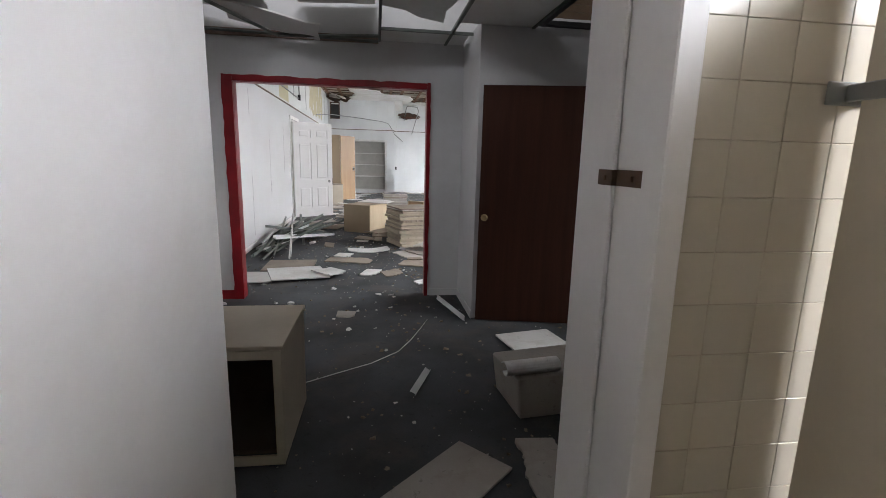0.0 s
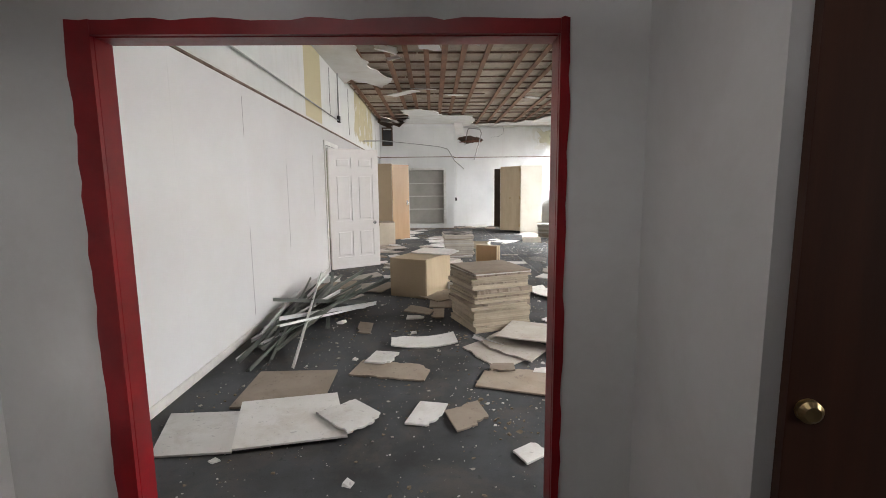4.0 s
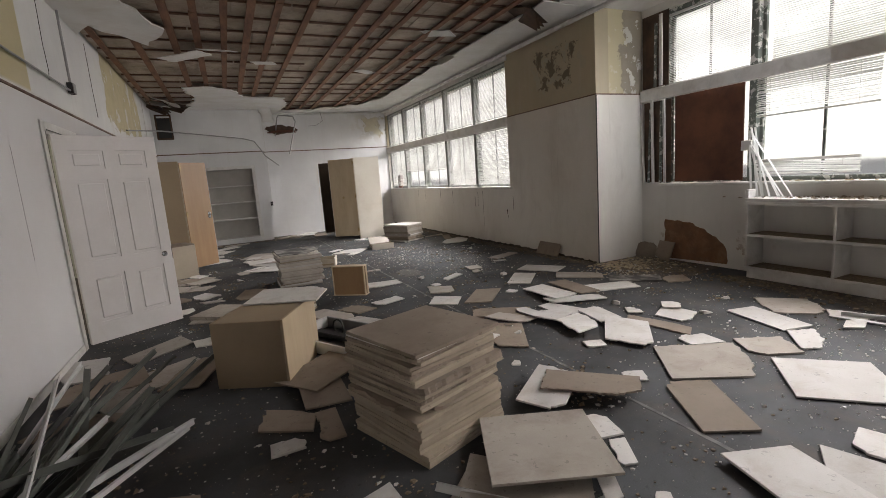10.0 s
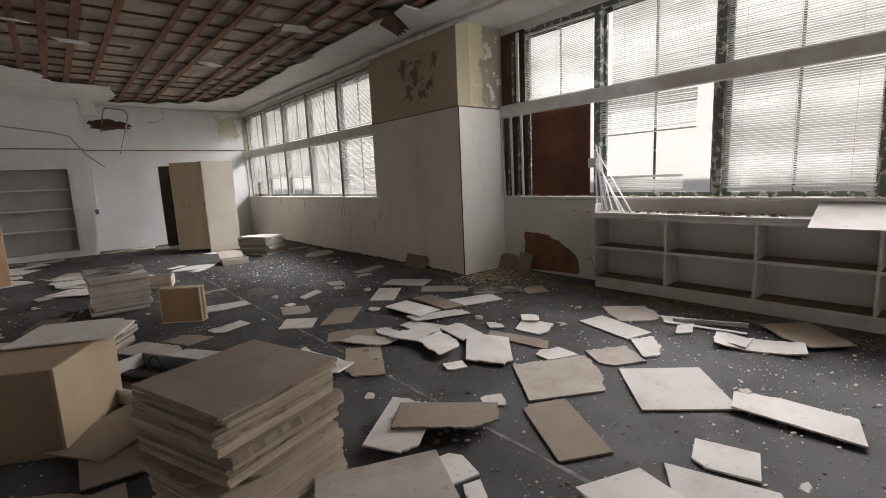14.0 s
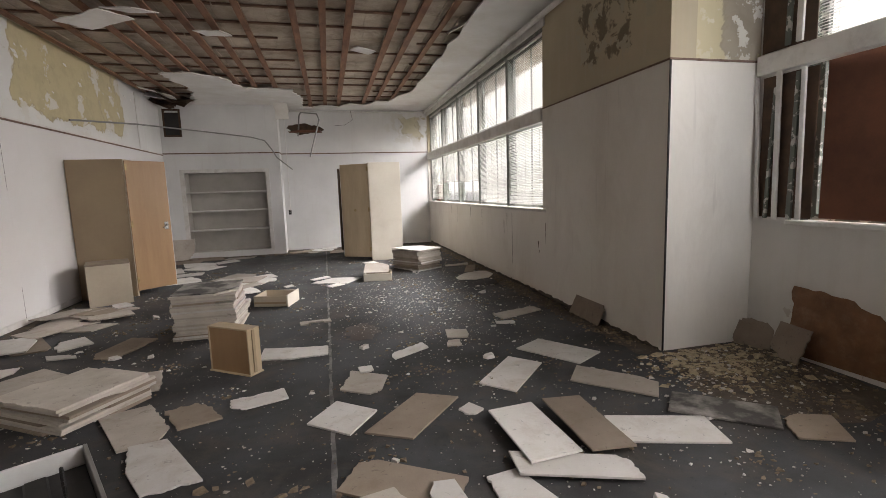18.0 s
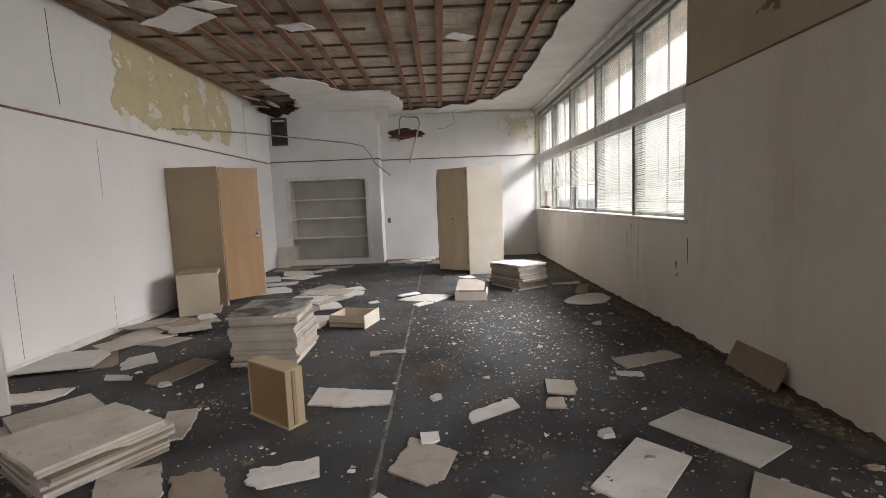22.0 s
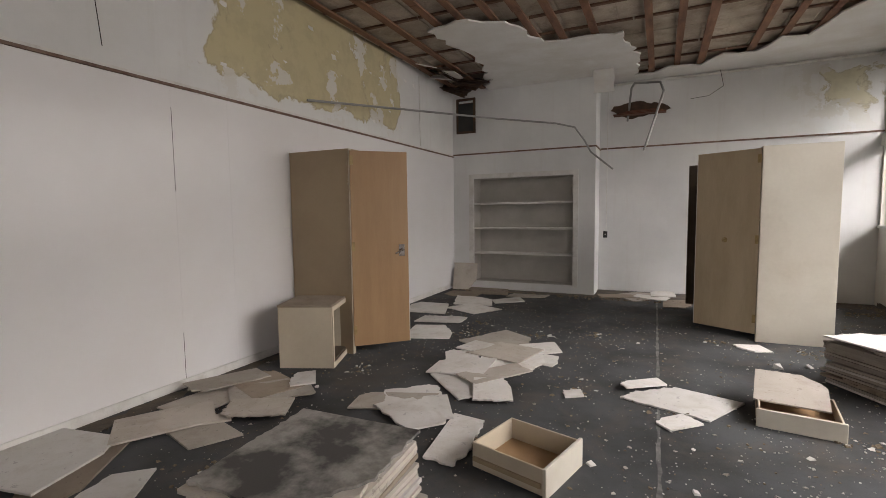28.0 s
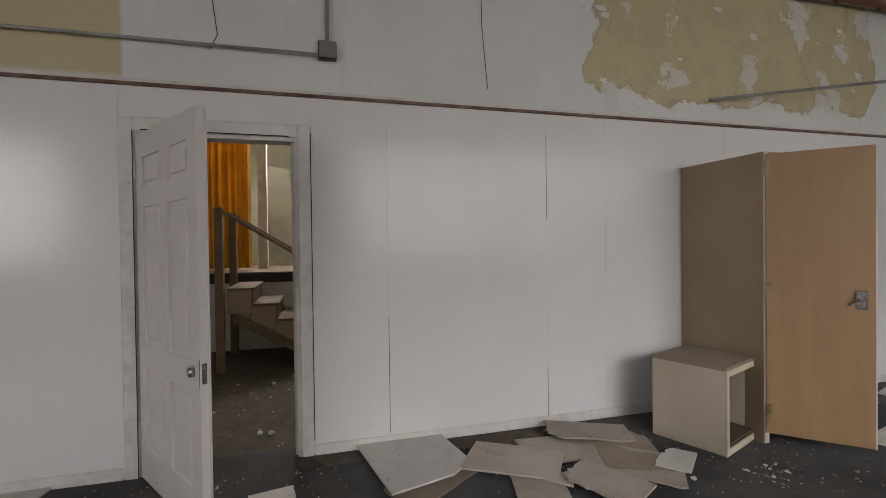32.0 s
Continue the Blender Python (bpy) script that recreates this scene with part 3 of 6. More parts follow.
for x0, y0, x1, y1 in ((14.66, 1.06, 0.012, 0.3), (14.79, 0.95, 0.02, 0.22), (14.45, 1.07, 0.009, 0.8), (13.3, 0.98, 0.014, 0.27), (13.52, 0.72, 0.03, 0.09), (13.5, 0.6, 0.02, 0.05), (15.9, 1.08, 0.01, 0.3), (16.6, 1.1, 0.02, 0.2), (17.6, 1.1, 0.012, 0.35), (18.1, 1.1, 0.02, 0.18)):
    n = 7
    side = [(x0 + x1 * (0.5 - 0.3 * k / n) + 0.003 * math.sin(9 * k + x0 * 30), y0 - y1 * k / n) for k in range(n + 1)]
    back = [(x0 - x1 * (0.5 - 0.4 * k / n) + 0.003 * math.sin(7 * k + x0 * 11), y0 - y1 * k / n) for k in range(n, -1, -1)]
    lo = [bm.verts.new((EX - 0.0006, y, z)) for y, z in side + back]
    hi = [bm.verts.new((EX - 0.002, y, z)) for y, z in side + back]
    bm.faces.new(hi)
    for k in range(len(lo)):
        q = (k + 1) % len(lo)
        bm.faces.new((lo[k], lo[q], hi[q], hi[k]))
structure("trim_rust_runs", bm, M["rust"], "dark rusty runs below the window sill", "trim")

# ---- bare battens and remains of the main ceiling (one mesh each) ----
rnd = random.Random(5)
bm = bmesh.new()
for x in (-1.35, -0.9, -0.41, -0.1, 0.24, 0.55, 0.86, 1.25, 1.87, 2.22, 2.55, 3.14, 3.43, 3.78, 4.2):
    w = 0.046
    y = 5.35
    while y < 20.3:
        e = min(20.4, y + rnd.uniform(3.0, 4.9))
        box(bm, x - w + rnd.uniform(-0.01, 0.01), y, CEIL + 0.02, x + w, e - 0.01, CEIL + 0.045)
        y = e
structure("ceiling_battens", bm, M["batten"], "reddish bare wood battens under the ceiling", "ceiling")
bm = bmesh.new()
k = 0
y = 5.23
while y < 20.35:
    k += 1
    x = -1.45
    while x < 4.6:
        e = x + rnd.uniform(0.8, 2.6)
        if rnd.random() > 0.08:
            box(bm, x, y - 0.02, CEIL + 0.046, min(e, 4.85) - 0.02, y + 0.02 + rnd.uniform(-0.006, 0.006), CEIL + 0.068)
        x = e
    y += 0.575
structure("ceiling_cross_battens", bm, M["cross"], "thin dark cross battens under the ceiling boards", "ceiling")
bm = bmesh.new()
y = 5.23
while y < 20.35:
    x = -1.5
    while x < 4.9:
        w = rnd.choice((0.3, 0.61, 0.61, 0.92))
        box(bm, x + 0.004, y + 0.004, CEIL + 0.07 + rnd.uniform(0, 0.006), min(x + w, 5.8) - 0.004, y + 0.571, CEIL + 0.082)
        x += w
    y += 0.575
structure("ceiling_boards", bm, M["ceil_back"], "grey square ceiling boards with open joints", "ceiling")


def ragged(pts, z0, z1, seed, step=0.12, amp=0.05, fixed=()):
    """A flat sheet with a torn outline: corners pts, sides whose index is in fixed stay straight."""
    r = random.Random(seed)
    out = []
    n = len(pts)
    for i in range(n):
        a, b = Vector(pts[i]), Vector(pts[(i + 1) % n])
        d = b - a
        m = 1 if i in fixed else max(2, int(d.length / step))
        nrm = Vector((-d.y, d.x)).normalized()
        for j in range(m):
            p = a + d * (j / m)
            if j:
                p = p + nrm * r.uniform(-amp, amp) + d * r.uniform(-0.3, 0.3) / m
            out.append(p)
    bm = bmesh.new()
    lo = [bm.verts.new((p.x, p.y, z0)) for p in out]
    hi = [bm.verts.new((p.x, p.y, z1)) for p in out]
    caps = [bm.faces.new(hi), bm.faces.new(list(reversed(lo)))]
    bm.normal_update()
    bmesh.ops.triangulate(bm, faces=caps, quad_method="BEAUTY", ngon_method="EAR_CLIP")
    for i in range(len(out)):
        j = (i + 1) % len(out)
        bm.faces.new((lo[i], lo[j], hi[j], hi[i]))
    return bm


structure("ceiling_strip_window", ragged([(4.9, 11.08), (4.9, 20.5), (1.3, 20.5), (1.4, 20.1), (1.9, 20.15), (2.1, 19.9), (2.55, 20.05), (2.8, 19.6), (3.2, 19.7), (3.4, 19.2), (3.7, 19.3), (3.85, 18.6), (4.06, 18.2), (4.07, 15.0), (4.05, 13.1), (4.05, 11.08)], CEIL - 0.012, CEIL + 0.01, 3, 0.3, 0.045, (0, 1)), M["ceil_white"], "white ceiling board left along the windows", "ceiling")
structure("ceiling_patch_north", ragged([(-0.57, 17.0), (0.0, 16.9), (0.365, 17.15), (0.63, 17.98), (1.58, 18.08), (1.73, 19.4), (1.6, 20.5), (1.08, 20.5), (1.06, 19.87), (-0.8, 19.87), (-0.38, 18.5)], CEIL - 0.014, CEIL + 0.008, 4, 0.12, 0.06), M["ceil_white"], "torn white ceiling board in front of the niche", "ceiling")
structure("ceiling_patch_west", ragged([(-1.5, 8.9), (-0.99, 9.3), (-0.89, 10.6), (-0.79, 12.3), (-0.47, 13.15), (-0.75, 13.95), (-1.29, 13.15), (-1.5, 13.55)], CEIL - 0.014, CEIL + 0.008, 6, 0.2, 0.05, (7,)), M["ceil_white"], "torn white ceiling board along the wall", "ceiling")
structure("ceiling_recess", ragged([(4.3, 5.28), (5.8, 5.28), (5.8, 11.078), (4.3, 11.078)], CEIL - 0.012, CEIL + 0.01, 8, 0.3, 0.02), M["ceil_white"], "white ceiling board over the window recess", "ceiling")

# hanging pieces of ceiling tile
for n, (x, y, z, w, h, rx, ry, rz) in enumerate(((-0.36, 10.81, 3.48, 0.34, 0.62, 25, 12, 10), (0.24, 10.52, 3.52, 0.36, 0.5, -18, 10, -20), (0.89, 10.33, 3.52, 0.5, 0.4, -20, 0, 25), (2.68, 10.69, 3.5, 0.6, 0.35, 16, -14, 20),
                                                 (2.13, 10.36, 3.54, 0.4, 0.2, 10, 8, -10), (-0.31, 14.11, 3.46, 0.6, 0.5, 7, -6, -24), (0.14, 13.86, 3.5, 0.45, 0.36, 10, 8, -30), (0.84, 14.54, 3.5, 0.36, 0.3, 5, 4, -20), (-0.29, 11.30, 3.47, 0.2, 0.36, 20, -15, 12), (-1.07, 17.94, 3.48, 0.3, 0.25, 18, 10, 30), (-0.88, 18.44, 3.46, 0.28, 0.22, -15, 14, -20), (3.94, 13.89, 3.5, 0.28, 0.5, 20, -25, -20), (2.82, 15.29, 3.57, 0.3, 0.3, 6, 5, 20), (3.24, 12.64, 3.56, 0.25, 0.5, 10, 8, 40),
                                                 (-1.13, 18.64, 3.5, 0.4, 0.4, 22, 8, 10), (1.22, 19.41, 3.35, 0.3, 0.55, 55, 0, 8))):
    bm = ragged([(-w / 2, -h / 2), (w / 2, -h / 2), (w / 2, h / 2), (-w / 2, h / 2)], -0.006, 0.006, n + 20, 0.12, 0.025)
    solid("hanging_ceiling_tile", bm, M["ceil_white"], "white ceiling tile piece hanging from the battens", "ceiling tile", pose(x, y, z + 0.06, rx, ry, rz), "hanging ceiling pieces")
for x, y, rz in ((4.15, 11.6, 30), (-0.85, 19.2, -20), (-1.0, 18.6, 35), (-1.25, 19.5, 10)):
    bm = bmesh.new()
    for i in range(4):
        box(bm, -0.3 + 0.02 * i, -0.2, -0.012 * i, 0.28 - 0.04 * i, 0.2, -0.012 * i + 0.006, m=pose(0, 0, 0, 8 * i, 5 * i, 6 * i))
    solid("dark_ceiling_scrap", bm, M["rust"], "dark torn scrap of ceiling felt hanging down", "ceiling scrap", pose(x, y, CEIL - 0.02, 12, 8, rz))

# ---- windows ----


def blind(name, y0, y1, z0, z1, x, label, sag=0.0, lift=0.0, seed=1):
    """A venetian blind: head rail, slats, bottom rail and cords."""
    r = random.Random(seed)
    t = thing(name, label, "window blind", group="venetian blinds")
    part("head_rail", boxes((x - 0.018, y0, z1 - 0.03, x + 0.018, y1, z1), bevel=0.003), M["slat"], t)
    bm = bmesh.new()
    z = z1 - 0.05
    ph = r.uniform(0, 6)
    while z > z0 + 0.03:
        d = sag * math.sin((z1 - z) * 3.0 + ph) * 0.02
        tilt = -40 + 5 * math.sin(z * 9 + ph) + r.uniform(-3, 3)
        box(bm, -0.0125, y0 - (y0 + y1) / 2 + 0.004, -0.0005, 0.0125, y1 - (y0 + y1) / 2 - 0.004, 0.0005,
            m=Matrix.Translation((x + r.uniform(-0.002, 0.002), (y0 + y1) / 2, z)) @ pose(0, 0, 0, sag * r.uniform(-0.4, 0.4) + math.degrees(d), tilt, 0))
        z -= 0.0225
    part("slats", bm, M["slat"], t)
    part("bottom_rail", boxes((x - 0.014, y0, z0, x + 0.014, y1, z0 + 0.018), bevel=0.003), M["slat"], t)
    for f in (0.14, 0.5, 0.86):
        yy = y0 + (y1 - y0) * f
        bm = bmesh.new()
        rod(bm, (x - 0.016, yy, z0), (x - 0.016, yy, z1), 0.0018, 5)
        part("cord", bm, M["slat"], t)
    return t


def window(name, x, ys, z0, z1, zmid, label, paint="sash"):
    """A row of window bays with posts, a transom, sashes and panes."""
    w = tagged(new(name), label, "window", kind="structure")
    part("window_sill", boxes((x - 0.16, ys[0] - 0.02, z0 - 0.035, x + 0.1, ys[-1] + 0.02, z0), bevel=0.006), M["white_trim"], w)
    part("window_head", boxes((x - 0.06, ys[0], z1 - 0.05, x + 0.1, ys[-1], z1)), M[paint], w)
    for y in ys:
        a = 0.045
        part("post", boxes((x - 0.05, max(y - a, ys[0]), z0, x + 0.09, min(y + a, ys[-1]), z1 - 0.05), bevel=0.004), M[paint], w, "post with flaking paint")
    for a, b in zip(ys, ys[1:]):
        for c, d in ((z0, zmid), (zmid, z1 - 0.05)):
            f = part("sash", boxes((x + 0.03, a + 0.045, c, x + 0.07, a + 0.085, d), (x + 0.03, b - 0.085, c, x + 0.07, b - 0.045, d), (x + 0.03, a + 0.085, c, x + 0.07, b - 0.085, c + 0.05), (x + 0.03, a + 0.085, d - 0.05, x + 0.07, b - 0.085, d),
                                   (x + 0.04, (a + b) / 2 - 0.012, c + 0.05, x + 0.06, (a + b) / 2 + 0.012, d - 0.05)), M[paint], w)
            g = part("pane", boxes((x + 0.048, a + 0.085, c + 0.05, x + 0.052, b - 0.085, d - 0.05)), M["glass"], f, "dusty glass pane")
            g.visible_shadow = False
    return w


YA = [13.385, 14.8, 16.26, 17.7, 19.12, 20.46]
YB = [5.4, 6.7, 8.05, 9.49, 10.73]
window("window_1", 5.03, YA, 1.16, 3.5, 2.4, "long window with worn grey-green posts, darkened as backlit, and small panes", "post_backlit")
window("window_2", 5.92, YB, 1.12, 3.5, 2.4, "large recessed window with flaking posts")
structure("beam_window_long", boxes((4.87, 13.385, 2.285, 4.97, 20.5, 2.46), bevel=0.006), M["white_trim"], "white painted beam across the window", "beam")
structure("beam_window_recess", boxes((5.74, SOUTH1, 2.32, 5.84, 11.06, 2.48), bevel=0.006), M["white_trim"], "white painted beam across the window", "beam")
structure("trim_window_end", boxes((4.885, 13.3, 1.12, 4.905, 13.39, 1.16), bevel=0.003), M["white_trim"], "small white end of the window sill", "trim")
for n, (a, b) in enumerate(zip(YA, YA[1:])):
    blind("venetian_blind", a + 0.06, b - 0.06, 2.5, 3.44, 4.99, "white venetian blind let down in the window", 0.4, seed=n)
    blind("venetian_blind", a + 0.06, b - 0.06, (1.2, 1.2, 1.6, 1.62, 1.22)[n], 2.3, 4.99, "white venetian blind with a gap below" if n in (2, 3) else "white venetian blind let down in the window", 1.6 if n == 0 else 0.5, seed=n + 9)
for n, (a, b) in enumerate(zip(YB, YB[1:])):
    blind("venetian_blind", a + 0.06, b - (0.2 if n == 2 else 0.06), 2.5, 3.44, 5.885, "white venetian blind let down in the window", 0.7, seed=n + 30)
    if n == 2:
        blind("venetian_blind", a + 0.22, b - 0.03, 1.88, 2.36, 5.885, "sagging white venetian blind half drawn up", 2.5, seed=44)
        blind("venetian_blind", a + 0.35, b - 0.05, 1.2, 1.38, 5.885, "fallen lower end of a white venetian blind", 3.0, seed=45)
    elif n < 2:
        blind("venetian_blind", a + 0.06, b - 0.06, 1.21, 2.36, 5.885, "white venetian blind let down in the window", 0.5, seed=n + 50)
bm = boxes((5.88, 9.6, 1.14, 5.9, 10.57, 2.34), bevel=0.002)
solid("plywood_board", bm, M["plywood"], "red-brown plywood sheet closing a window bay", "board")
# loose strips of frame beside the boarded bay
for i, (y, z0, z1, lean, w) in enumerate(((11.01, 1.13, 2.3, -3.0, 0.03), (10.93, 1.13, 2.2, 2.2, 0.026), (10.84, 1.13, 2.32, -1.0, 0.04), (10.71, 1.13, 2.28, 1.0, 0.04), (10.63, 1.13, 2.3, -0.8, 0.035), (10.79, 2.5, 3.35, 1.0, 0.04), (10.69, 2.5, 3.45, 0.0, 0.05))):
    bm = boxes((-0.012, -w / 2, 0, 0.012, w / 2, z1 - z0), bevel=0.003)
    solid("loose_frame_strip", bm, M["sash"] if i % 2 else M["white_trim"], "flaking strip of window frame leaning in the corner", "wood strip", pose(5.77 - 0.006 * i, y, z0, lean, 0, 0), "loose frame strips")
# rotten boards above; the lower dark sheet imitates shade between the loose strips
structure("backing_dark_jamb", boxes((5.795, 10.61, 2.5, 5.803, 11.06, 3.5), (5.795, 10.57, 1.14, 5.803, 11.03, 2.3)), M["rust"], "dark rotten boards beside the window, dark sheet below for shade between strips", "trim")
solid("board_piece", boxes((5.0, 19.75, 1.165, 5.08, 20.0, 1.58), bevel=0.01), M["plywood"], "brown piece of board standing on the sill", "board")

structure("trim_window_head", boxes((EX - 0.022, 13.3, 3.44, EX - 0.002, 20.46, 3.58), (EX - 0.04, 13.3, 3.58, EX - 0.002, 20.46, 3.605), bevel=0.004), M["white_trim"], "white painted board over the long window", "trim")

# pipe along the ceiling edge and conduits


def tube(name, pts, r, material, label, category="pipe"):
    bm = bmesh.new()
    for a, b in zip(pts, pts[1:]):
        rod(bm, a, b, r, 8)
        bmesh.ops.create_icosphere(bm, subdivisions=1, radius=r * 1.02, matrix=Matrix.Translation(b))
    return solid(name, bm, material, label, category)


tube("ceiling_pipe", [(4.82, 5.4, 3.52), (4.82, 20.45, 3.55)], 0.035, M["white_trim"], "white painted pipe along the ceiling edge")
tube("ceiling_pipe", [(4.8, 20.42, 3.56), (1.25, 20.42, 3.56)], 0.02, M["white_trim"], "white painted pipe along the ceiling edge")
tube("conduit", [(WX + 0.03, 6.2, 2.72), (WX + 0.03, 12.6, 2.73)], 0.011, M["metal"], "grey metal conduit along the wall")
tube("conduit", [(WX + 0.03, 12.635, 2.82), (WX + 0.03, 12.635, 3.62)], 0.013, M["metal"], "grey metal conduit rising to the ceiling")
box_ = thing("junction_box", "grey metal junction box on the wall", "junction box")
part("body", boxes((WX + 0.004, 12.575, 2.7, WX + 0.06, 12.695, 2.82), bevel=0.006), M["dark_metal"], box_)
part("lid", boxes((WX + 0.06, 12.58, 2.705, WX + 0.066, 12.69, 2.815), bevel=0.002), M["metal"], box_)
tube("sagging_conduit", [(WX + 0.03, 15.85, 2.66), (WX + 0.42, 17.3, 2.8), (-0.2, 18.6, 2.82), (0.55, 19.1, 2.77), (0.82, 19.25, 2.71), (0.95, 19.3, 2.52), (1.06, 19.3, 2.32), (1.376, 19.3, 2.05)], 0.014, M["metal"], "loose grey conduit sagging across the corner")
tube("bent_pipe", [(1.5, 20.5, 2.95), (1.57, 20.2, 3.42), (1.62, 20.15, 3.49), (2.0, 20.1, 3.45), (2.055, 20.07, 3.3), (1.785, 20.0, 2.39)], 0.018, M["metal"], "bent shiny pipe hanging from a wall hole")
tube("wall_wire", [(1.18, 20.485, 3.6), (1.18, 20.485, 1.05)], 0.006, M["white_trim"], "thin painted wire channel down the wall", "wire")
tube("wall_wire", [(WX + 0.012, 18.5, 3.6), (WX + 0.012, 18.52, 2.5)], 0.007, M["white_trim"], "thin painted conduit on the upper wall", "wire")
for y, pts in ((11.95, ((0, 0.0), (-0.03, 0.5), (0.0, 0.75), (-0.05, 0.85))), (13.75, ((0, 0), (0.01, 0.5), (0.05, 0.95)))):
    tube("loose_wire", [(WX + 0.02, y + a, 3.55 - b) for a, b in pts], 0.003, M["dark_metal"], "thin loose wire dangling down the wall", "wire")
tube("loose_wire", [(2.85, 20.4, 3.6), (2.9, 20.4, 3.35), (2.7, 20.4, 3.22), (2.45, 20.4, 3.2)], 0.004, M["dark_metal"], "thin loose wire hanging at the wall hole", "wire")
sw = thing("wall_switch", "dark small switch plate on the white wall", "switch")
part("plate", boxes((1.13, 20.488, 0.94, 1.2, 20.499, 1.06), bevel=0.003), M["dark_metal"], sw)
part("toggle", boxes((1.158, 20.476, 0.99, 1.17, 20.488, 1.01)), M["white_trim"], sw)
# ragged hole with a rusty pan on the north wall
bm = ragged([(1.215, 3.15), (1.53, 2.98), (2.17, 3.1), (2.05, 3.19), (1.63, 3.27), (1.28, 3.22)], -0.02, 0.0, 77, 0.06, 0.015)
solid("wall_hole", bm, M["rust"], "ragged rusty hole broken in the wall", "wall hole", Matrix.Translation((0, 20.493, 0)) @ Matrix.Rotation(radians(90), 4, "X"))
bm = bmesh.new()
for i in range(3):
    box(bm, 1.28 + 0.1 * i, 20.29, 3.03 + 0.02 * i, 2.1 - 0.05 * i, 20.49, 3.045 + 0.02 * i, 0.004)
solid("rusty_pan", bm, M["plywood"], "rusty torn sheet sticking out of the wall", "metal sheet")
# vent shaft in the corner
v = thing("vent_grille", "dark rusty vent grille high in the corner", "vent")
part("frame", boxes((-1.42, 19.835, 2.87, -1.38, 19.868, 3.5), (-1.09, 19.835, 2.87, -1.05, 19.868, 3.5), (-1.38, 19.835, 3.46, -1.09, 19.868, 3.5), (-1.38, 19.835, 2.87, -1.09, 19.868, 2.91)), M["rust"], v)
part("backing", boxes((-1.38, 19.855, 2.91, -1.09, 19.8347, 3.4)), M["dark_metal"], v)
for i in range(9):
    part("louvre", boxes((-1.38, 19.842, 2.95 + 0.055 * i, -1.09, 19.853, 2.975 + 0.055 * i)), M["rust"], v)

# niche shelves
for z in (0.645, 1.105, 1.56):
    solid("niche_shelf", boxes((-1.093, 19.885, z, 0.699, 20.218, z + 0.03), bevel=0.003), M["white_trim"], "dusty white shelf board in the wall niche", "shelf", group="niche shelves")
structure("trim_niche", boxes((0.705, 19.858, 0.1, 0.79, 19.87, 2.115), (-1.19, 19.858, 0.1, -1.1, 19.87, 2.115), (-1.1, 19.858, 2.035, 0.705, 19.87, 2.115)), M["white_trim"], "flat white frame round the niche", "trim")

# ---- doors ----


def knob(parent, x, y, z, side, material, name="knob"):
    """A round door knob with its rose; side is the way it points along y."""
    bm = bmesh.new()
    lathe(bm, [(0.03, 0), (0.03, 0.006), (0.012, 0.01), (0.012, 0.03), (0.026, 0.038), (0.029, 0.055), (0.018, 0.066)], Matrix.Translation((x, y, z)) @ Matrix.Rotation(radians(-90 * side), 4, "X"))
    return part(name, bm, material, parent)


def panel_door(m):
    """A six-panel leaf along +x from its hinge, with recessed panels on both faces."""
    d = thing("door_2", "white six-panel door standing ajar", "door", m)
    d["kind"] = "structure"
    w, h, t = 0.93, 2.11, 0.04
    xs, zs = [0.0, 0.11, 0.41, 0.52, 0.815, w], [0.012, 0.22, 0.7, 0.86, 1.67, 1.78, 1.965, h]
    bm = bmesh.new()
    for i in range(5):
        for j in range(7):
            hole = i in (1, 3) and j in (1, 3, 5)
            box(bm, xs[i], -t / 2 + (0.015 if hole else 0), zs[j], xs[i + 1], t / 2 - (0.015 if hole else 0), zs[j + 1])
    bmesh.ops.remove_doubles(bm, verts=bm.verts, dist=1e-5)
    part("leaf", bm, M["white_door"], d)
    for i in (1, 3):
        for j in (1, 3, 5):
            part("panel", boxes((xs[i] + 0.035, -t / 2 + 0.004, zs[j] + 0.035, xs[i + 1] - 0.035, t / 2 - 0.004, zs[j + 1] - 0.035), bevel=0.006), M["white_door"], d, "raised door panel")
    knob(d, w - 0.09, -t / 2, 0.81, 1, M["chrome"])
    knob(d, w - 0.09, t / 2, 0.81, -1, M["chrome"])
    part("strike_wear", boxes((w - 0.006, -t / 2 - 0.001, 0.74, w - 0.0005, -t / 2 + 0.012, 0.88)), M["gap"], d, "dark splintered cut-out round the latch")
    part("latch", boxes((w - 0.001, -0.012, 0.76, w + 0.002, 0.012, 0.86)), M["chrome"], d)
    part("edge_strip", boxes((w - 0.03, t / 2, 0.1, w + 0.002, t / 2 + 0.012, h), bevel=0.002), M["white_trim"], d)
    for z in (0.25, 1.85):
        bm = bmesh.new()
        rod(bm, (0.0, -t / 2 - 0.006, z), (0.0, -t / 2 - 0.006, z + 0.1), 0.008)
        part("hinge", bm, M["white_trim"], d)
    return d


structure("trim_door_gap", boxes((WX + 0.0205, 11.454, 0, WX + 0.0225, 11.46, 2.165), (WX + 0.0025, 12.511, 0.1, WX + 0.0045, 12.517, 2.2), (WX + 0.0205, 11.5, 2.166, WX + 0.0225, 12.38, 2.174)), M["gap"], "dark open joints round the door casing", "trim")
panel_door(pose(WX + 0.035, 11.5, 0.012, 0, 0, 33))
structure("trim_door_west", boxes((WX + 0.003, 12.43, 0, WX + 0.02, 12.51, 2.25), (WX + 0.003, 11.38, 0, WX + 0.02, 11.46, 2.25), (WX + 0.003, 11.46, 2.165, WX + 0.02, 12.43, 2.25), bevel=0.004), M["white_trim"], "white door casing with chipped paint", "trim")
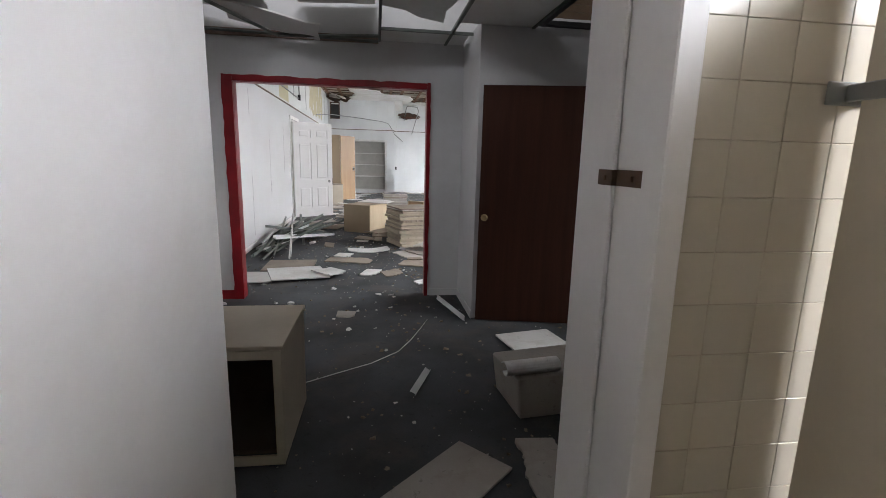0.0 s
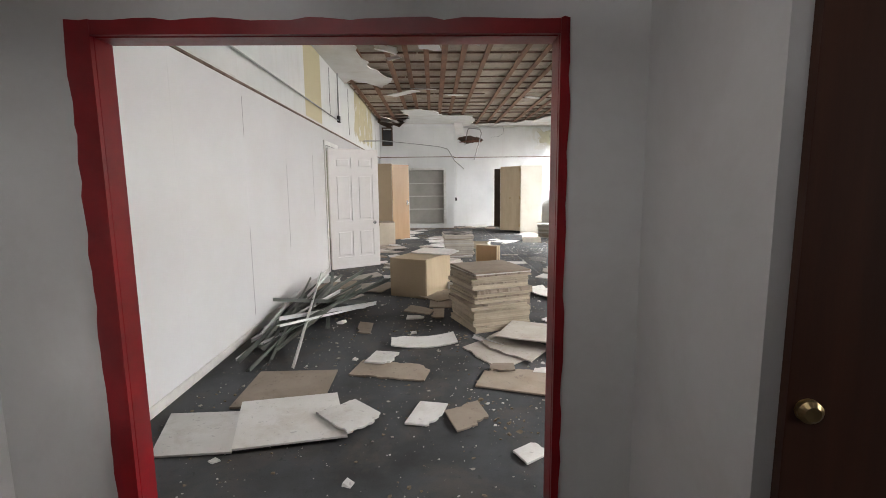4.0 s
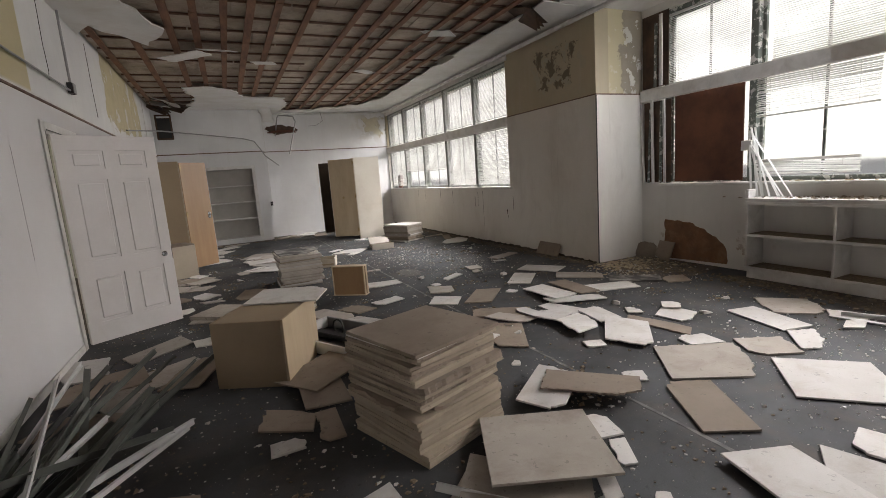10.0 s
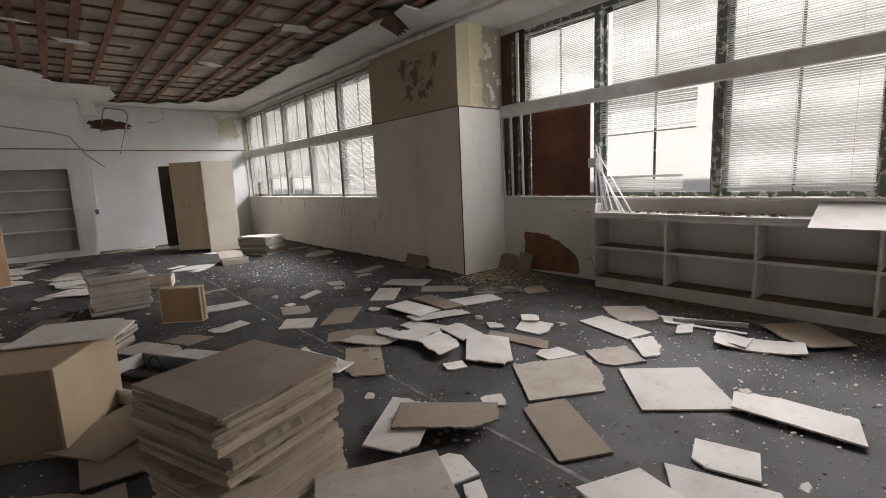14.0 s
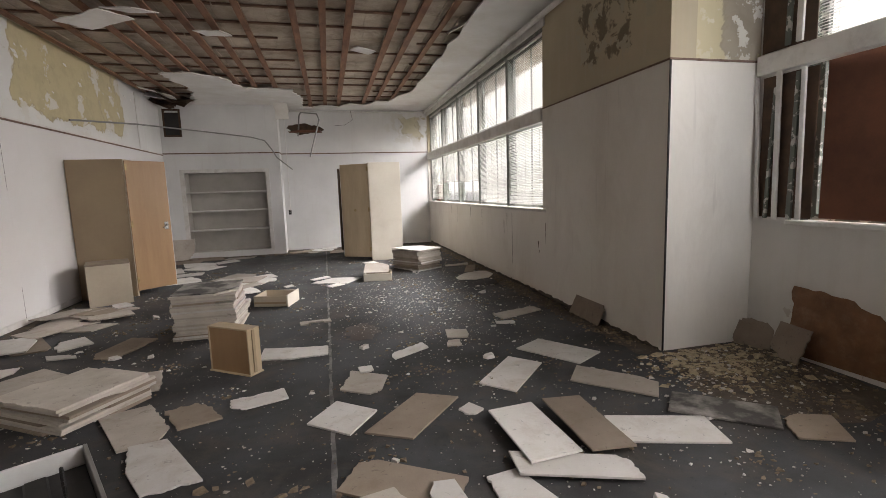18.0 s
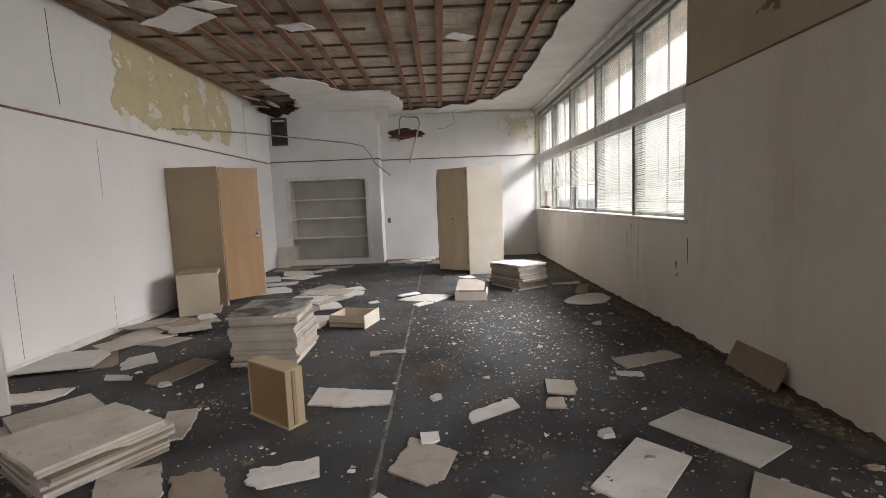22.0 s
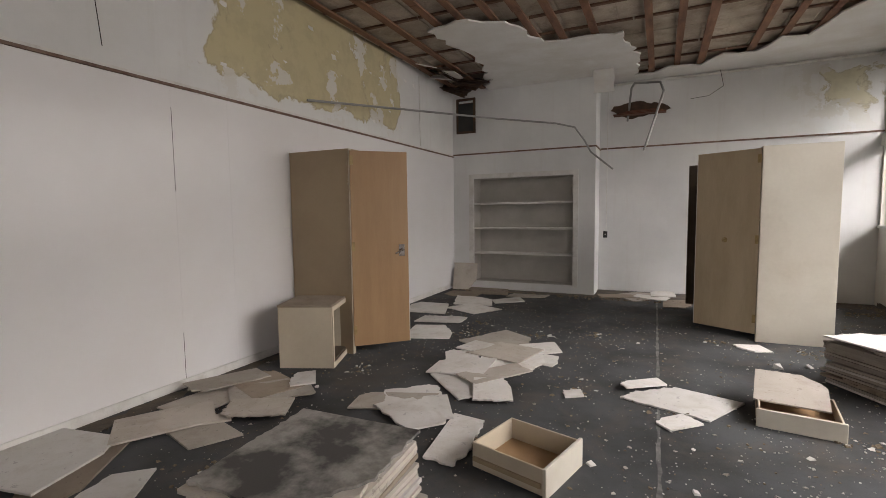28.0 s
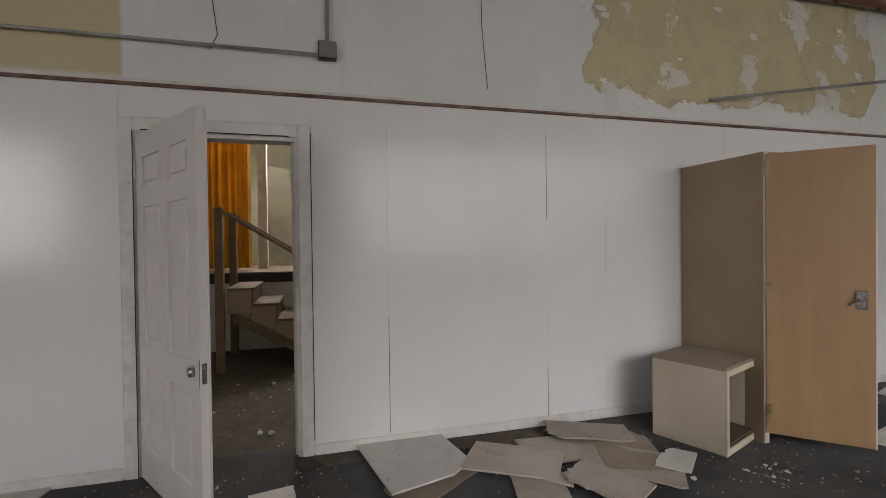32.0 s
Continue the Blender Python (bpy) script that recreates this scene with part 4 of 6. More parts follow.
structure("jamb_door_west", boxes((WX - 0.135, 12.405, 0, WX + 0.002, 12.43, 2.165), (WX - 0.135, 11.46, 0, WX + 0.002, 11.482, 2.165), (WX - 0.135, 11.482, 2.14, WX + 0.002, 12.405, 2.165), (WX - 0.07, 12.385, 0, WX - 0.035, 12.405, 2.14)), M["white_trim"], "worn grey-white door jamb", "trim")

# red opening
ORIGIN[0] = 0.15
SOUTH0, SOUTH1 = 5.14, 5.24
structure("trim_red_opening", boxes((-0.946, SOUTH0 - 0.002, 0, -0.93, SOUTH1 + 0.006, 2.03), (0.815, SOUTH0 - 0.002, 0, 0.831, SOUTH1 + 0.006, 2.03), (-0.93, SOUTH0 - 0.002, 2.016, 0.815, SOUTH1 + 0.006, 2.032), bevel=0.004), M["red"], "dark red gloss lining of the wide doorway", "trim")
for n, pts in enumerate(([(-1.02, 0), (-0.931, 0), (-0.931, 2.075), (-1.02, 2.075)], [(0.816, 0), (0.85, 0), (0.85, 2.075), (0.816, 2.075)], [(-0.93, 2.02), (0.815, 2.02), (0.815, 2.073), (-0.93, 2.073)])):
    bm = ragged(pts, 0.0, 0.02, 140 + n, 0.07, 0.007, (1, 0) if n == 0 else (3, 0) if n == 1 else (0, 1, 3))
    structure("trim_red_frame", bm, M["red"], "dark red frame board with chipped edges", "trim").matrix_world = Matrix.Translation((0, ORIGIN[0] + SOUTH0 - 0.002, 0)) @ Matrix.Rotation(radians(90), 4, "X")
structure("baseboard_red", boxes((-1.455, 1.72, 0, -1.44, SOUTH0 - 0.002, 0.09), (-1.44, SOUTH0 - 0.018, 0, -1.005, SOUTH0 - 0.002, 0.09), bevel=0.003), M["red"], "chipped red skirting board", "baseboard")
structure("baseboard_foyer", boxes((0.87, SOUTH0 - 0.014, 0, 1.165, SOUTH0 - 0.002, 0.07), (1.151, 4.4, 0, 1.164, SOUTH0 - 0.014, 0.07), bevel=0.003), M["foyer"], "grey skirting board", "baseboard")

# serving hatch
h = tagged(new("serving_hatch"), "white framed serving hatch with a dark sliding panel", "window", kind="structure")
h.matrix_world = Matrix.Translation((0, ORIGIN[0], 0))
part("frame", boxes((-1.46, 3.68, 0.925, -1.44, 5.06, 0.955), (-1.46, 3.68, 1.295, -1.44, 5.06, 1.325), (-1.46, 3.68, 0.955, -1.435, 3.75, 1.295), bevel=0.003), M["white_trim"], h)
part("ledge", boxes((-1.46, 3.5, 0.9, -1.435, 5.13, 0.924), bevel=0.004), M["white_trim"], h)
part("sliding_panel", boxes((-1.478, 4.82, 0.956, -1.465, 5.0, 1.294)), M["grid_grey"], h, "grey-green sliding panel")
part("panel_seal", boxes((-1.482, 5.001, 0.956, -1.466, 5.029, 1.294)), M["gap"], h, "dark rubber seal")
part("panel_edge", boxes((-1.482, 4.755, 0.956, -1.463, 4.8195, 1.294)), M["red"], h, "dark red edge strip")

# brown door leaf folded back, office frame
d = thing("door_3", "dark red-brown flush door standing open", "door", pose(2.07, 4.18, 0.01, 0, 0, 167.7))
d["kind"] = "structure"
part("leaf", boxes((0.02, -0.02, 0, 0.9, 0.02, 1.955), bevel=0.002), M["brown_door"], d)
knob(d, 0.855, 0.02, 0.895, -1, M["brass"])
knob(d, 0.855, -0.02, 0.895, 1, M["brass"])
part("edge", boxes((0.012, -0.019, 0, 0.019, 0.019, 1.955)), M["dark_wood"], d)
structure("trim_office_door", boxes((2.13, 4.18, 0, 2.2, 4.24, 2.0), (2.19, 3.3, 2.0, 2.33, 4.4, 2.03), bevel=0.004), M["dark_wood"], "brown wooden door frame", "trim")
structure("trim_office_near", boxes((2.18, 3.22, 0, 2.2, 3.3, 2.08), (2.2, 3.28, 0, 2.32, 3.3, 2.03), bevel=0.004), M["foyer"], "grey-white door casing", "trim")
d = thing("door_4", "dark brown door with a white edge in the office", "door", pose(2.27, 4.37, 0.01, 0, 0, 6))
d["kind"] = "structure"
part("leaf", boxes((0, -0.02, 0, 0.27, 0.02, 1.95), bevel=0.002), M["shaded_door"], d)
part("edge", boxes((0.271, -0.02, 0, 0.28, 0.02, 1.95)), M["white_trim"], d, "white painted door edge")
knob(d, 0.23, -0.02, 0.95, 1, M["brass"])

# office beyond
structure("wall_office_north", wall_with_holes("x", SOUTH0 - 0.03, SOUTH0 - 0.004, 2.32, 5.4, 0, 2.46, [(3.26, 4.31, 0.92, 1.97)]), M["wood_panel"], "orange-brown wood panelling")
structure("trim_office_window", boxes((3.18, SOUTH0 - 0.05, 0.84, 3.26, SOUTH0 - 0.03, 2.05), (4.31, SOUTH0 - 0.05, 0.84, 4.39, SOUTH0 - 0.03, 2.05), (3.26, SOUTH0 - 0.05, 1.97, 4.31, SOUTH0 - 0.03, 2.05), (3.26, SOUTH0 - 0.05, 0.84, 4.31, SOUTH0 - 0.03, 0.92), bevel=0.003), M["wood_panel"], "orange-brown window casing", "trim")
bm = bmesh.new()
for i in range(44):
    box(bm, 3.28, -0.012, -0.0005, 4.29, 0.012, 0.0005, m=Matrix.Translation((0, SOUTH0 + 0.03, 0.95 + 0.0235 * i)) @ Matrix.Rotation(radians(55), 4, "X"))
ob = thing("office_blind", "white venetian blind in the office window", "window blind")
part("slats", bm, M["slat_office"], ob)
part("head_rail", boxes((3.27, SOUTH0 + 0.01, 1.94, 4.3, SOUTH0 + 0.05, 1.968)), M["slat_office"], ob)
c = thing("office_counter", "orange-brown counter with a pale top", "counter", pose(2.8, 4.55, 0))
part("body", boxes((0.02, 0.02, 0, 1.4, 0.5, 0.84), bevel=0.003), M["wood_panel"], c)
part("worktop", boxes((0, 0, 0.84, 1.42, 0.52, 0.88), bevel=0.004), M["white_trim"], c)

# side room seen through the hatch
structure("wall_side_room", boxes((-4.2, 2.4, 0, -4.1, 5.2, 2.5), (-4.2, 2.3, 0, -1.57, 2.4, 2.5), (-4.2, 5.2, 0, -1.63, 5.3, 2.5)), M["foyer"], "grey-white walls of the side room")
structure("floor_side_room", boxes((-4.2, 2.3, -0.1, -1.65, 5.3, 0)), M["floor"], "dark worn side room floor", "floor")
structure("ceiling_side_room", boxes((-4.2, 2.3, 2.5, -1.57, 5.3, 2.6)), M["ceil_white"], "white side room ceiling", "ceiling")

# start doorway: white leaf, frame, glazed blocks, partition
d = thing("door_1", "plain white door standing open", "door", pose(-0.032, 1.65, 0.01, 0, 0, -91))
d["kind"] = "structure"
part("leaf", boxes((0, -0.022, 0, 0.88, 0.022, 2.04), bevel=0.003), M["white_door"], d)
structure("jamb_start", boxes((0.82, 1.35, 0, 0.844, 1.66, 2.1), (0.796, 1.285, 0, 0.844, 1.349, 2.1), (0.809, 1.475, 0, 0.8195, 1.515, 2.07), (-0.074, 1.48, 0, -0.06, 1.66, 2.1), (-0.05, 1.3, 2.078, 0.8195, 1.66, 2.1), (0.845, 1.622, 0, 0.92, 1.64, 2.17), (-0.15, 1.622, 0, -0.075, 1.64, 2.17), bevel=0.003), M["white_door"], "white gloss door frame with old paint runs", "trim")
solid("strike_plate", boxes((0.8165, 1.375, 1.323, 0.8195, 1.4745, 1.355), (0.8065, 1.4722, 1.323, 0.8164, 1.4747, 1.355), (0.8063, 1.4748, 1.323, 0.8088, 1.53, 1.355), (0.812, 1.41, 1.334, 0.8164, 1.419, 1.343), (0.802, 1.495, 1.334, 0.8062, 1.504, 1.343)), M["rust"], "rusty brown hinge plate on the frame", "door plate")
solid("strike_plate", boxes((0.8165, 1.5, 0.99, 0.8195, 1.52, 1.07)), M["rust"], "small worn latch plate on the frame", "door plate")
wall_tile = structure("wall_glazed", boxes((0.845, 1.336, 0, 3.0, 1.349, 2.6)), M["grout"], "grout bed behind the cream glazed blocks")
pt = thing("toilet_partition", "beige toilet partition panel with a metal bracket", "partition")
part("panel", boxes((1.155, 0.05, 0.2, 1.18, 1.3, 1.74), bevel=0.004), M["cream"], pt)
part("bracket", boxes((1.115, 1.322, 1.477, 1.222, 1.329, 1.517), (1.148, 1.24, 1.482, 1.1545, 1.322, 1.512), (1.1805, 1.24, 1.482, 1.187, 1.322, 1.512), bevel=0.002), M["metal"], pt)
ORIGIN[0] = 0.0
SOUTH0, SOUTH1 = 5.29, 5.39

# bare board where the paint fell off under the window, spill stain, wire on the foyer floor
bm = ragged([(-10.66, 0.02), (-10.66, 0.59), (-10.26, 0.57), (-10.09, 0.5), (-9.87, 0.4), (-9.73, 0.26), (-9.71, 0.05)], -0.002, 0.002, 91, 0.05, 0.018, (6,))
structure("trim_bare_board", bm, M["bare_board"], "brown bare board patch under the window", "wall").matrix_world = Matrix.Translation((5.799, 0, 0)) @ Matrix(((0, 0, 1, 0), (-1, 0, 0, 0), (0, 1, 0, 0), (0, 0, 0, 1)))
bm = ragged([(2.28, 12.3), (2.5, 12.25), (2.6, 12.55), (2.5, 12.9), (2.3, 12.8), (2.22, 12.55)], 0.0004, 0.0012, 92, 0.05, 0.05)
structure("floor_stain", bm, M["stain"], "dark spill stain on the floor", "floor")
tube("floor_wire", [(-0.16, 3.42, 0.004), (0.1, 3.58, 0.004), (0.3, 3.7, 0.004), (0.49, 3.88, 0.004), (0.6, 4.1, 0.004), (0.7, 4.35, 0.004), (0.77, 4.54, 0.004)], 0.003, M["white_trim"], "thin pale wire lying on the foyer floor", "wire")
bm = ragged([(11.13, 0.0006), (20.4, 0.0006), (20.4, 0.05), (16.0, 0.025), (13.0, 0.04), (11.13, 0.02)], -0.001, 0.001, 93, 0.05, 0.014, (0,))
structure("baseboard_dirt", bm, M["floor_dirt"], "dark dirt line where the skirting is gone", "baseboard").matrix_world = Matrix.Translation((4.898, 0, 0)) @ Matrix(((0, 0, 1, 0), (1, 0, 0, 0), (0, 1, 0, 0), (0, 0, 0, 1)))
# flakes of paint curling off the wall above the rail
r = random.Random(77)
for n in range(26):
    y, z = r.uniform(14.5, 18.4), r.uniform(2.58, 3.5)
    w = r.uniform(0.03, 0.1)
    bm = ragged([(-w / 2, -w / 2), (w / 2, -w / 2.5), (w / 2.2, w / 2), (-w / 2.4, w / 2.2)], 0.0, 0.0015, 400 + n, 0.03, 0.008)
    solid("paint_flake", bm, M["ceil_white"], "white paint flake curling off the wall", "paint flake", Matrix.Translation((WX - 0.005, y, z)) @ Matrix.Rotation(radians(90 - r.uniform(6, 28)), 4, "Y") @ Matrix.Rotation(r.uniform(0, 6.28), 4, "Z"), "curling paint flakes")

# ---- dropped ceiling of the foyer ----
ORIGIN[0] = 0.15
SOUTH0, SOUTH1 = 5.14, 5.24
structure("ceiling_grid_foyer", boxes(*[(x - 0.012, 1.7 if x > 0.9 or x < -0.5 else 1.7, 2.42, x + 0.012, SOUTH0 if x > 0.3 else 3.5, 2.445) for x in (-0.85, -0.24, 0.37, 0.98, 1.59)],
                                      (-1.46, 2.288, 2.421, 2.2, 2.312, 2.444), (-1.46, 3.508, 2.421, 2.2, 3.532, 2.444), (0.38, 4.728, 2.421, 2.2, 4.752, 2.444)), M["grid_grey"], "grey metal grid of the dropped ceiling", "ceiling")
bm = bmesh.new()
for x0, y0, x1, y1 in ((0.38, 4.75, 0.97, 5.13), (0.99, 4.75, 1.14, 5.13), (0.99, 3.53, 1.58, 4.42), (0.38, 2.31, 0.97, 3.51), (0.99, 2.31, 1.58, 3.51), (1.6, 2.31, 2.19, 3.3), (-0.23, 1.71, 0.36, 2.29), (0.38, 1.71, 2.19, 2.29), (-1.45, 1.71, -0.25, 2.29), (-0.84, 2.31, -0.25, 2.9)):
    box(bm, x0, y0, 2.43, x1, y1, 2.446)
structure("ceiling_tiles_foyer", bm, M["ceil_white"], "white mineral tiles left in the foyer grid", "ceiling")
for n, (x, y, z, w, hh, rx, ry, rz) in enumerate(((-0.5, 4.86, 2.47, 0.75, 0.3, -10, 9, 6), (0.02, 4.6, 2.66, 0.66, 0.95, 6, -3, 2), (-1.0, 4.35, 2.66, 0.85, 1.2, -7, 6, -4), (0.68, 4.1, 2.6, 0.5, 0.8, -16, 10, 5))):
    bm = ragged([(-w / 2, -hh / 2), (w / 2, -hh / 2), (w / 2, hh / 2), (-w / 2, hh / 2)], -0.007, 0.007, n + 60, 0.15, 0.03)
    solid("hanging_ceiling_tile", bm, M["ceil_white"], "white mineral tile sagging through the ceiling grid", "ceiling tile", pose(x, y, z, rx, ry, rz), "hanging ceiling pieces")
for a, b in (((-1.15, 3.5, 2.44), (-0.5, 5.0, 2.39)), ((-1.2, 5.02, 2.42), (0.36, 5.05, 2.4)), ((-0.5, 5.0, 2.39), (0.36, 4.98, 2.43))):
    bm = bmesh.new()
    rod(bm, a, b, 0.014, 4)
    solid("bent_grid_runner", bm, M["grid_grey"], "bent dark grid runner hanging from the ceiling", "metal strip", group="bent grid runners")
structure("trim_foyer_top", boxes((-1.459, 1.7, 2.4, -1.44, SOUTH0, 2.46), (-1.44, SOUTH0 - 0.02, 2.4, 0.36, SOUTH0 - 0.001, 2.46)), M["brown_trim"], "brown timber strip under the ceiling", "trim")
fx = thing("ceiling_light", "open dusty ceiling light with wooden louvre", "ceiling light")
part("frame", boxes((1.62, 3.55, 2.43, 1.66, 4.38, 2.47), (2.14, 3.55, 2.43, 2.18, 4.38, 2.47), (1.66, 3.55, 2.43, 2.14, 3.59, 2.47), (1.66, 4.34, 2.43, 2.14, 4.38, 2.47)), M["dark_metal"], fx)
for i in range(4):
    part("louvre", boxes((1.66, 3.72 + 0.16 * i, 2.45, 2.14, 3.73 + 0.16 * i, 2.5)), M["stair"], fx)

# ---- furniture ----
ORIGIN[0] = 0.0
SOUTH0, SOUTH1 = 5.29, 5.39


def locker(m, w, dep, hgt, door_angle, flip, mats, label, knob_mat, lever=False):
    """A tall cabinet open at its front, the door swung on a hinge at the near front edge.
    Its near side lies along x from 0 to w; the front is at x = w, or at x = 0 when flipped."""
    side, doorm = mats
    t = thing("tall_cabinet", label, "cabinet", m)
    f = 0.0 if flip else w
    s = 1 if flip else -1
    part("side_panel", boxes((0, 0, 0, w, 0.02, hgt), bevel=0.003), side, t)
    part("side_panel", boxes((0, dep - 0.02, 0, w, dep, hgt), bevel=0.003), side, t)
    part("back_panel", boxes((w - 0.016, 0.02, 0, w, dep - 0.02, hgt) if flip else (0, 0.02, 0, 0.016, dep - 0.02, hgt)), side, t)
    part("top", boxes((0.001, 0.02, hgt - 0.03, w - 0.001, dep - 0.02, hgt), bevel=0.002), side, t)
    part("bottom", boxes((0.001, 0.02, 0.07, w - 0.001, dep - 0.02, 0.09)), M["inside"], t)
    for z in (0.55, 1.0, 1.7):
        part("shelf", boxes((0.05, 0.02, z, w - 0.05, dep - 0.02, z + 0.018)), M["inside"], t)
    part("face_frame", boxes((f - 0.001, 0.0, 0.0, f + s * 0.022, 0.045, hgt) if flip else (f - 0.022, 0.0, 0.0, f + 0.004, 0.045, hgt), bevel=0.002), M["cream"], t)
    d = part("door", boxes((0, -0.011, 0.08, dep - 0.02, 0.011, hgt - 0.02), bevel=0.002), doorm, t)
    d.matrix_basis = pose(f - s * 0.006, 0.014, 0, 0, 0, door_angle)
    side_y = 0.011 if flip else -0.011
    q = -1 if flip else 1
    if lever:
        bm = bmesh.new()
        box(bm, dep - 0.12, side_y - 0.008, 0.98, dep - 0.06, side_y, 1.1, 0.003)
        rod(bm, (dep - 0.09, side_y, 1.05), (dep - 0.09, side_y - 0.05, 1.05), 0.01)
        rod(bm, (dep - 0.09, side_y - 0.05, 1.05), (dep - 0.17, side_y - 0.05, 1.01), 0.009)
        part("handle", bm, knob_mat, d, "chrome lever handle")
    else:
        knob(d, dep * 0.5, side_y, 1.08, q, knob_mat, "knob")
    for z in (0.2, 1.05, 1.9):
        part("hinge", boxes((-0.004, side_y - 0.004 * q - 0.002, z, 0.03, side_y - 0.001 * q, z + 0.09)), M["brass"], d, "small worn hinge leaf")
    part("edge_strip", boxes((dep - 0.02, -0.012, 0.08, dep - 0.014, 0.012, hgt - 0.02)), M["white_trim"], d, "pale worn door edge")
    return t


locker(pose(-1.485, 15.56, 0, 0, 0, 1), 0.74, 0.6, 2.06, 44, False, (M["tan"], M["tan_door"]), "tall tan cabinet with its door swung open", M["chrome"], True)
right_cabinet = locker(pose(2.995, 17.62, 0, 0, 0, 1), 0.67, 0.67, 2.07, 147.5, True, (M["pale_side"], M["pale_tan"]), "tall cream cabinet with its tan door open", M["brass"])

t = thing("tall_cabinet", "tall brown cabinet bay with its door open", "cabinet", pose(2.985, 18.3, 0, 0, 0, 1))
part("side_panel", boxes((0, 0.76, 0, 0.67, 0.78, 2.02), bevel=0.003), M["tan"], t)
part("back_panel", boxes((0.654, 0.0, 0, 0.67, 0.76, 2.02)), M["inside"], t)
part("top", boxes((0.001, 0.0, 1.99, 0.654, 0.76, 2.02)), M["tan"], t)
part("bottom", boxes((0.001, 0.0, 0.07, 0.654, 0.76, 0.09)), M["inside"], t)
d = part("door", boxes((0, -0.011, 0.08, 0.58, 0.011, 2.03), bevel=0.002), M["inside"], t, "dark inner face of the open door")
d.matrix_basis = pose(-0.006, 0.77, 0, 0, 0, 166)


def open_box(m, w, d, h, label, top="cream"):
    """A low cupboard carcass, open at the front with drawer runners."""
    t = thing("small_cabinet", label, "cabinet", m)
    part("side_panel", boxes((0, 0, 0, 0.018, d, h - 0.02), bevel=0.002), M["cream"], t)
    part("side_panel", boxes((w - 0.018, 0, 0, w, d, h - 0.02), bevel=0.002), M["cream"], t)
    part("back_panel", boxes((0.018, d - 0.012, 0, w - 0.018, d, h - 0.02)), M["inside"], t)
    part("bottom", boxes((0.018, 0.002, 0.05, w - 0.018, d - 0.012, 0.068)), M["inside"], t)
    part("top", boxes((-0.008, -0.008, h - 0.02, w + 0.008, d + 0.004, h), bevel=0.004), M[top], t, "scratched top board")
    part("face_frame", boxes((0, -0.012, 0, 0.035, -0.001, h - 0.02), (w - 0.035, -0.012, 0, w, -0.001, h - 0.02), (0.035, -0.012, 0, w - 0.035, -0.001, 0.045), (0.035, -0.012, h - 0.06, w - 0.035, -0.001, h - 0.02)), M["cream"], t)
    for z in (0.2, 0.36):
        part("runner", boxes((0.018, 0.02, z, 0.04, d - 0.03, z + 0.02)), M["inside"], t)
    return t


open_box(pose(-0.66, 15.14, 0, 0, 0, 112), 0.505, 0.5, 0.59, "small cream cupboard without drawers beside the cabinet", "tile_brown")
open_box(pose(-0.615, 2.70, 0, 0, 0, -1), 0.54, 0.57, 0.565, "low cream cupboard open at the front")


def drawer(m, w, d, h, label, key="cream", front="pale_side"):
    t = thing("drawer", label, "drawer", m)
    part("front_board", boxes((-0.01, -0.02, 0, w + 0.01, 0, h + 0.01), bevel=0.003), M[front], t)
    part("back_board", boxes((0.012, d - 0.012, 0.01, w - 0.012, d, h), bevel=0.002), M[key], t)
    part("side_board", boxes((0, 0, 0.01, 0.012, d, h), bevel=0.002), M[key], t)
    part("side_board", boxes((w - 0.012, 0, 0.01, w, d, h), bevel=0.002), M[key], t)
    part("bottom", boxes((0.012, 0, 0.018, w - 0.012, d - 0.012, 0.026)), M["tan_door"], t)
    part("runner", boxes((-0.012, 0.01, 0.05, -0.001, d - 0.01, 0.075)), M["tan"], t)
    part("runner", boxes((w + 0.001, 0.01, 0.05, w + 0.012, d - 0.01, 0.075)), M["tan"], t)
    return t


drawer(pose(1.545, 13.99, 0, 0, 0, 74), 0.4, 0.44, 0.15, "cream wooden drawer lying open on the floor")
drawer(pose(2.65, 15.34, 0, 0, 0, -8), 0.44, 0.45, 0.11, "cream wooden drawer with a tile in it")
drawer(pose(1.446, 11.632, 0.01, 90, 0, 143.4), 0.44, 0.38, 0.14, "tan drawer standing on its end", "pale_tan", "pale_tan")
t = thing("wooden_crate", "tan board box turned on its face", "box", pose(-0.265, 9.59, 0, 0, 0, -28))
part("front_board", boxes((0, 0, 0, 0.54, 0.016, 0.515), bevel=0.003), M["tan"], t)
part("side_board", boxes((0.54, -0.004, 0, 0.56, 0.69, 0.52), bevel=0.003), M["pale_tan"], t, "lighter yellow side board")
part("side_board", boxes((0, 0.016, 0, 0.016, 0.69, 0.515), bevel=0.003), M["tan"], t)
part("back_board", boxes((0.016, 0.674, 0, 0.54, 0.69, 0.515), bevel=0.003), M["tan"], t)
part("top_board", boxes((0.016, 0.016, 0.497, 0.54, 0.674, 0.514), bevel=0.003), M["tan"], t)

# shelf unit under the recessed window
s = thing("shelf_unit", "long low white shelf unit under the window", "shelf unit")
part("top_board", boxes((5.46, SOUTH1 + 0.02, 0.91, 5.795, 9.29, 0.95), bevel=0.004), M["white_trim"], s)
part("front_edge", boxes((5.455, SOUTH1 + 0.02, 0.875, 5.478, 9.29, 0.909), bevel=0.003), M["white_trim"], s)
part("base_board", boxes((5.5, SOUTH1 + 0.02, 0, 5.52, 9.27, 0.11), bevel=0.003), M["white_trim"], s)
part("shelf", boxes((5.48, SOUTH1 + 0.02, 0.11, 5.79, 9.27, 0.14), bevel=0.003), M["white_trim"], s)
part("shelf", boxes((5.48, SOUTH1 + 0.02, 0.5, 5.79, 9.27, 0.53), bevel=0.003), M["white_trim"], s)
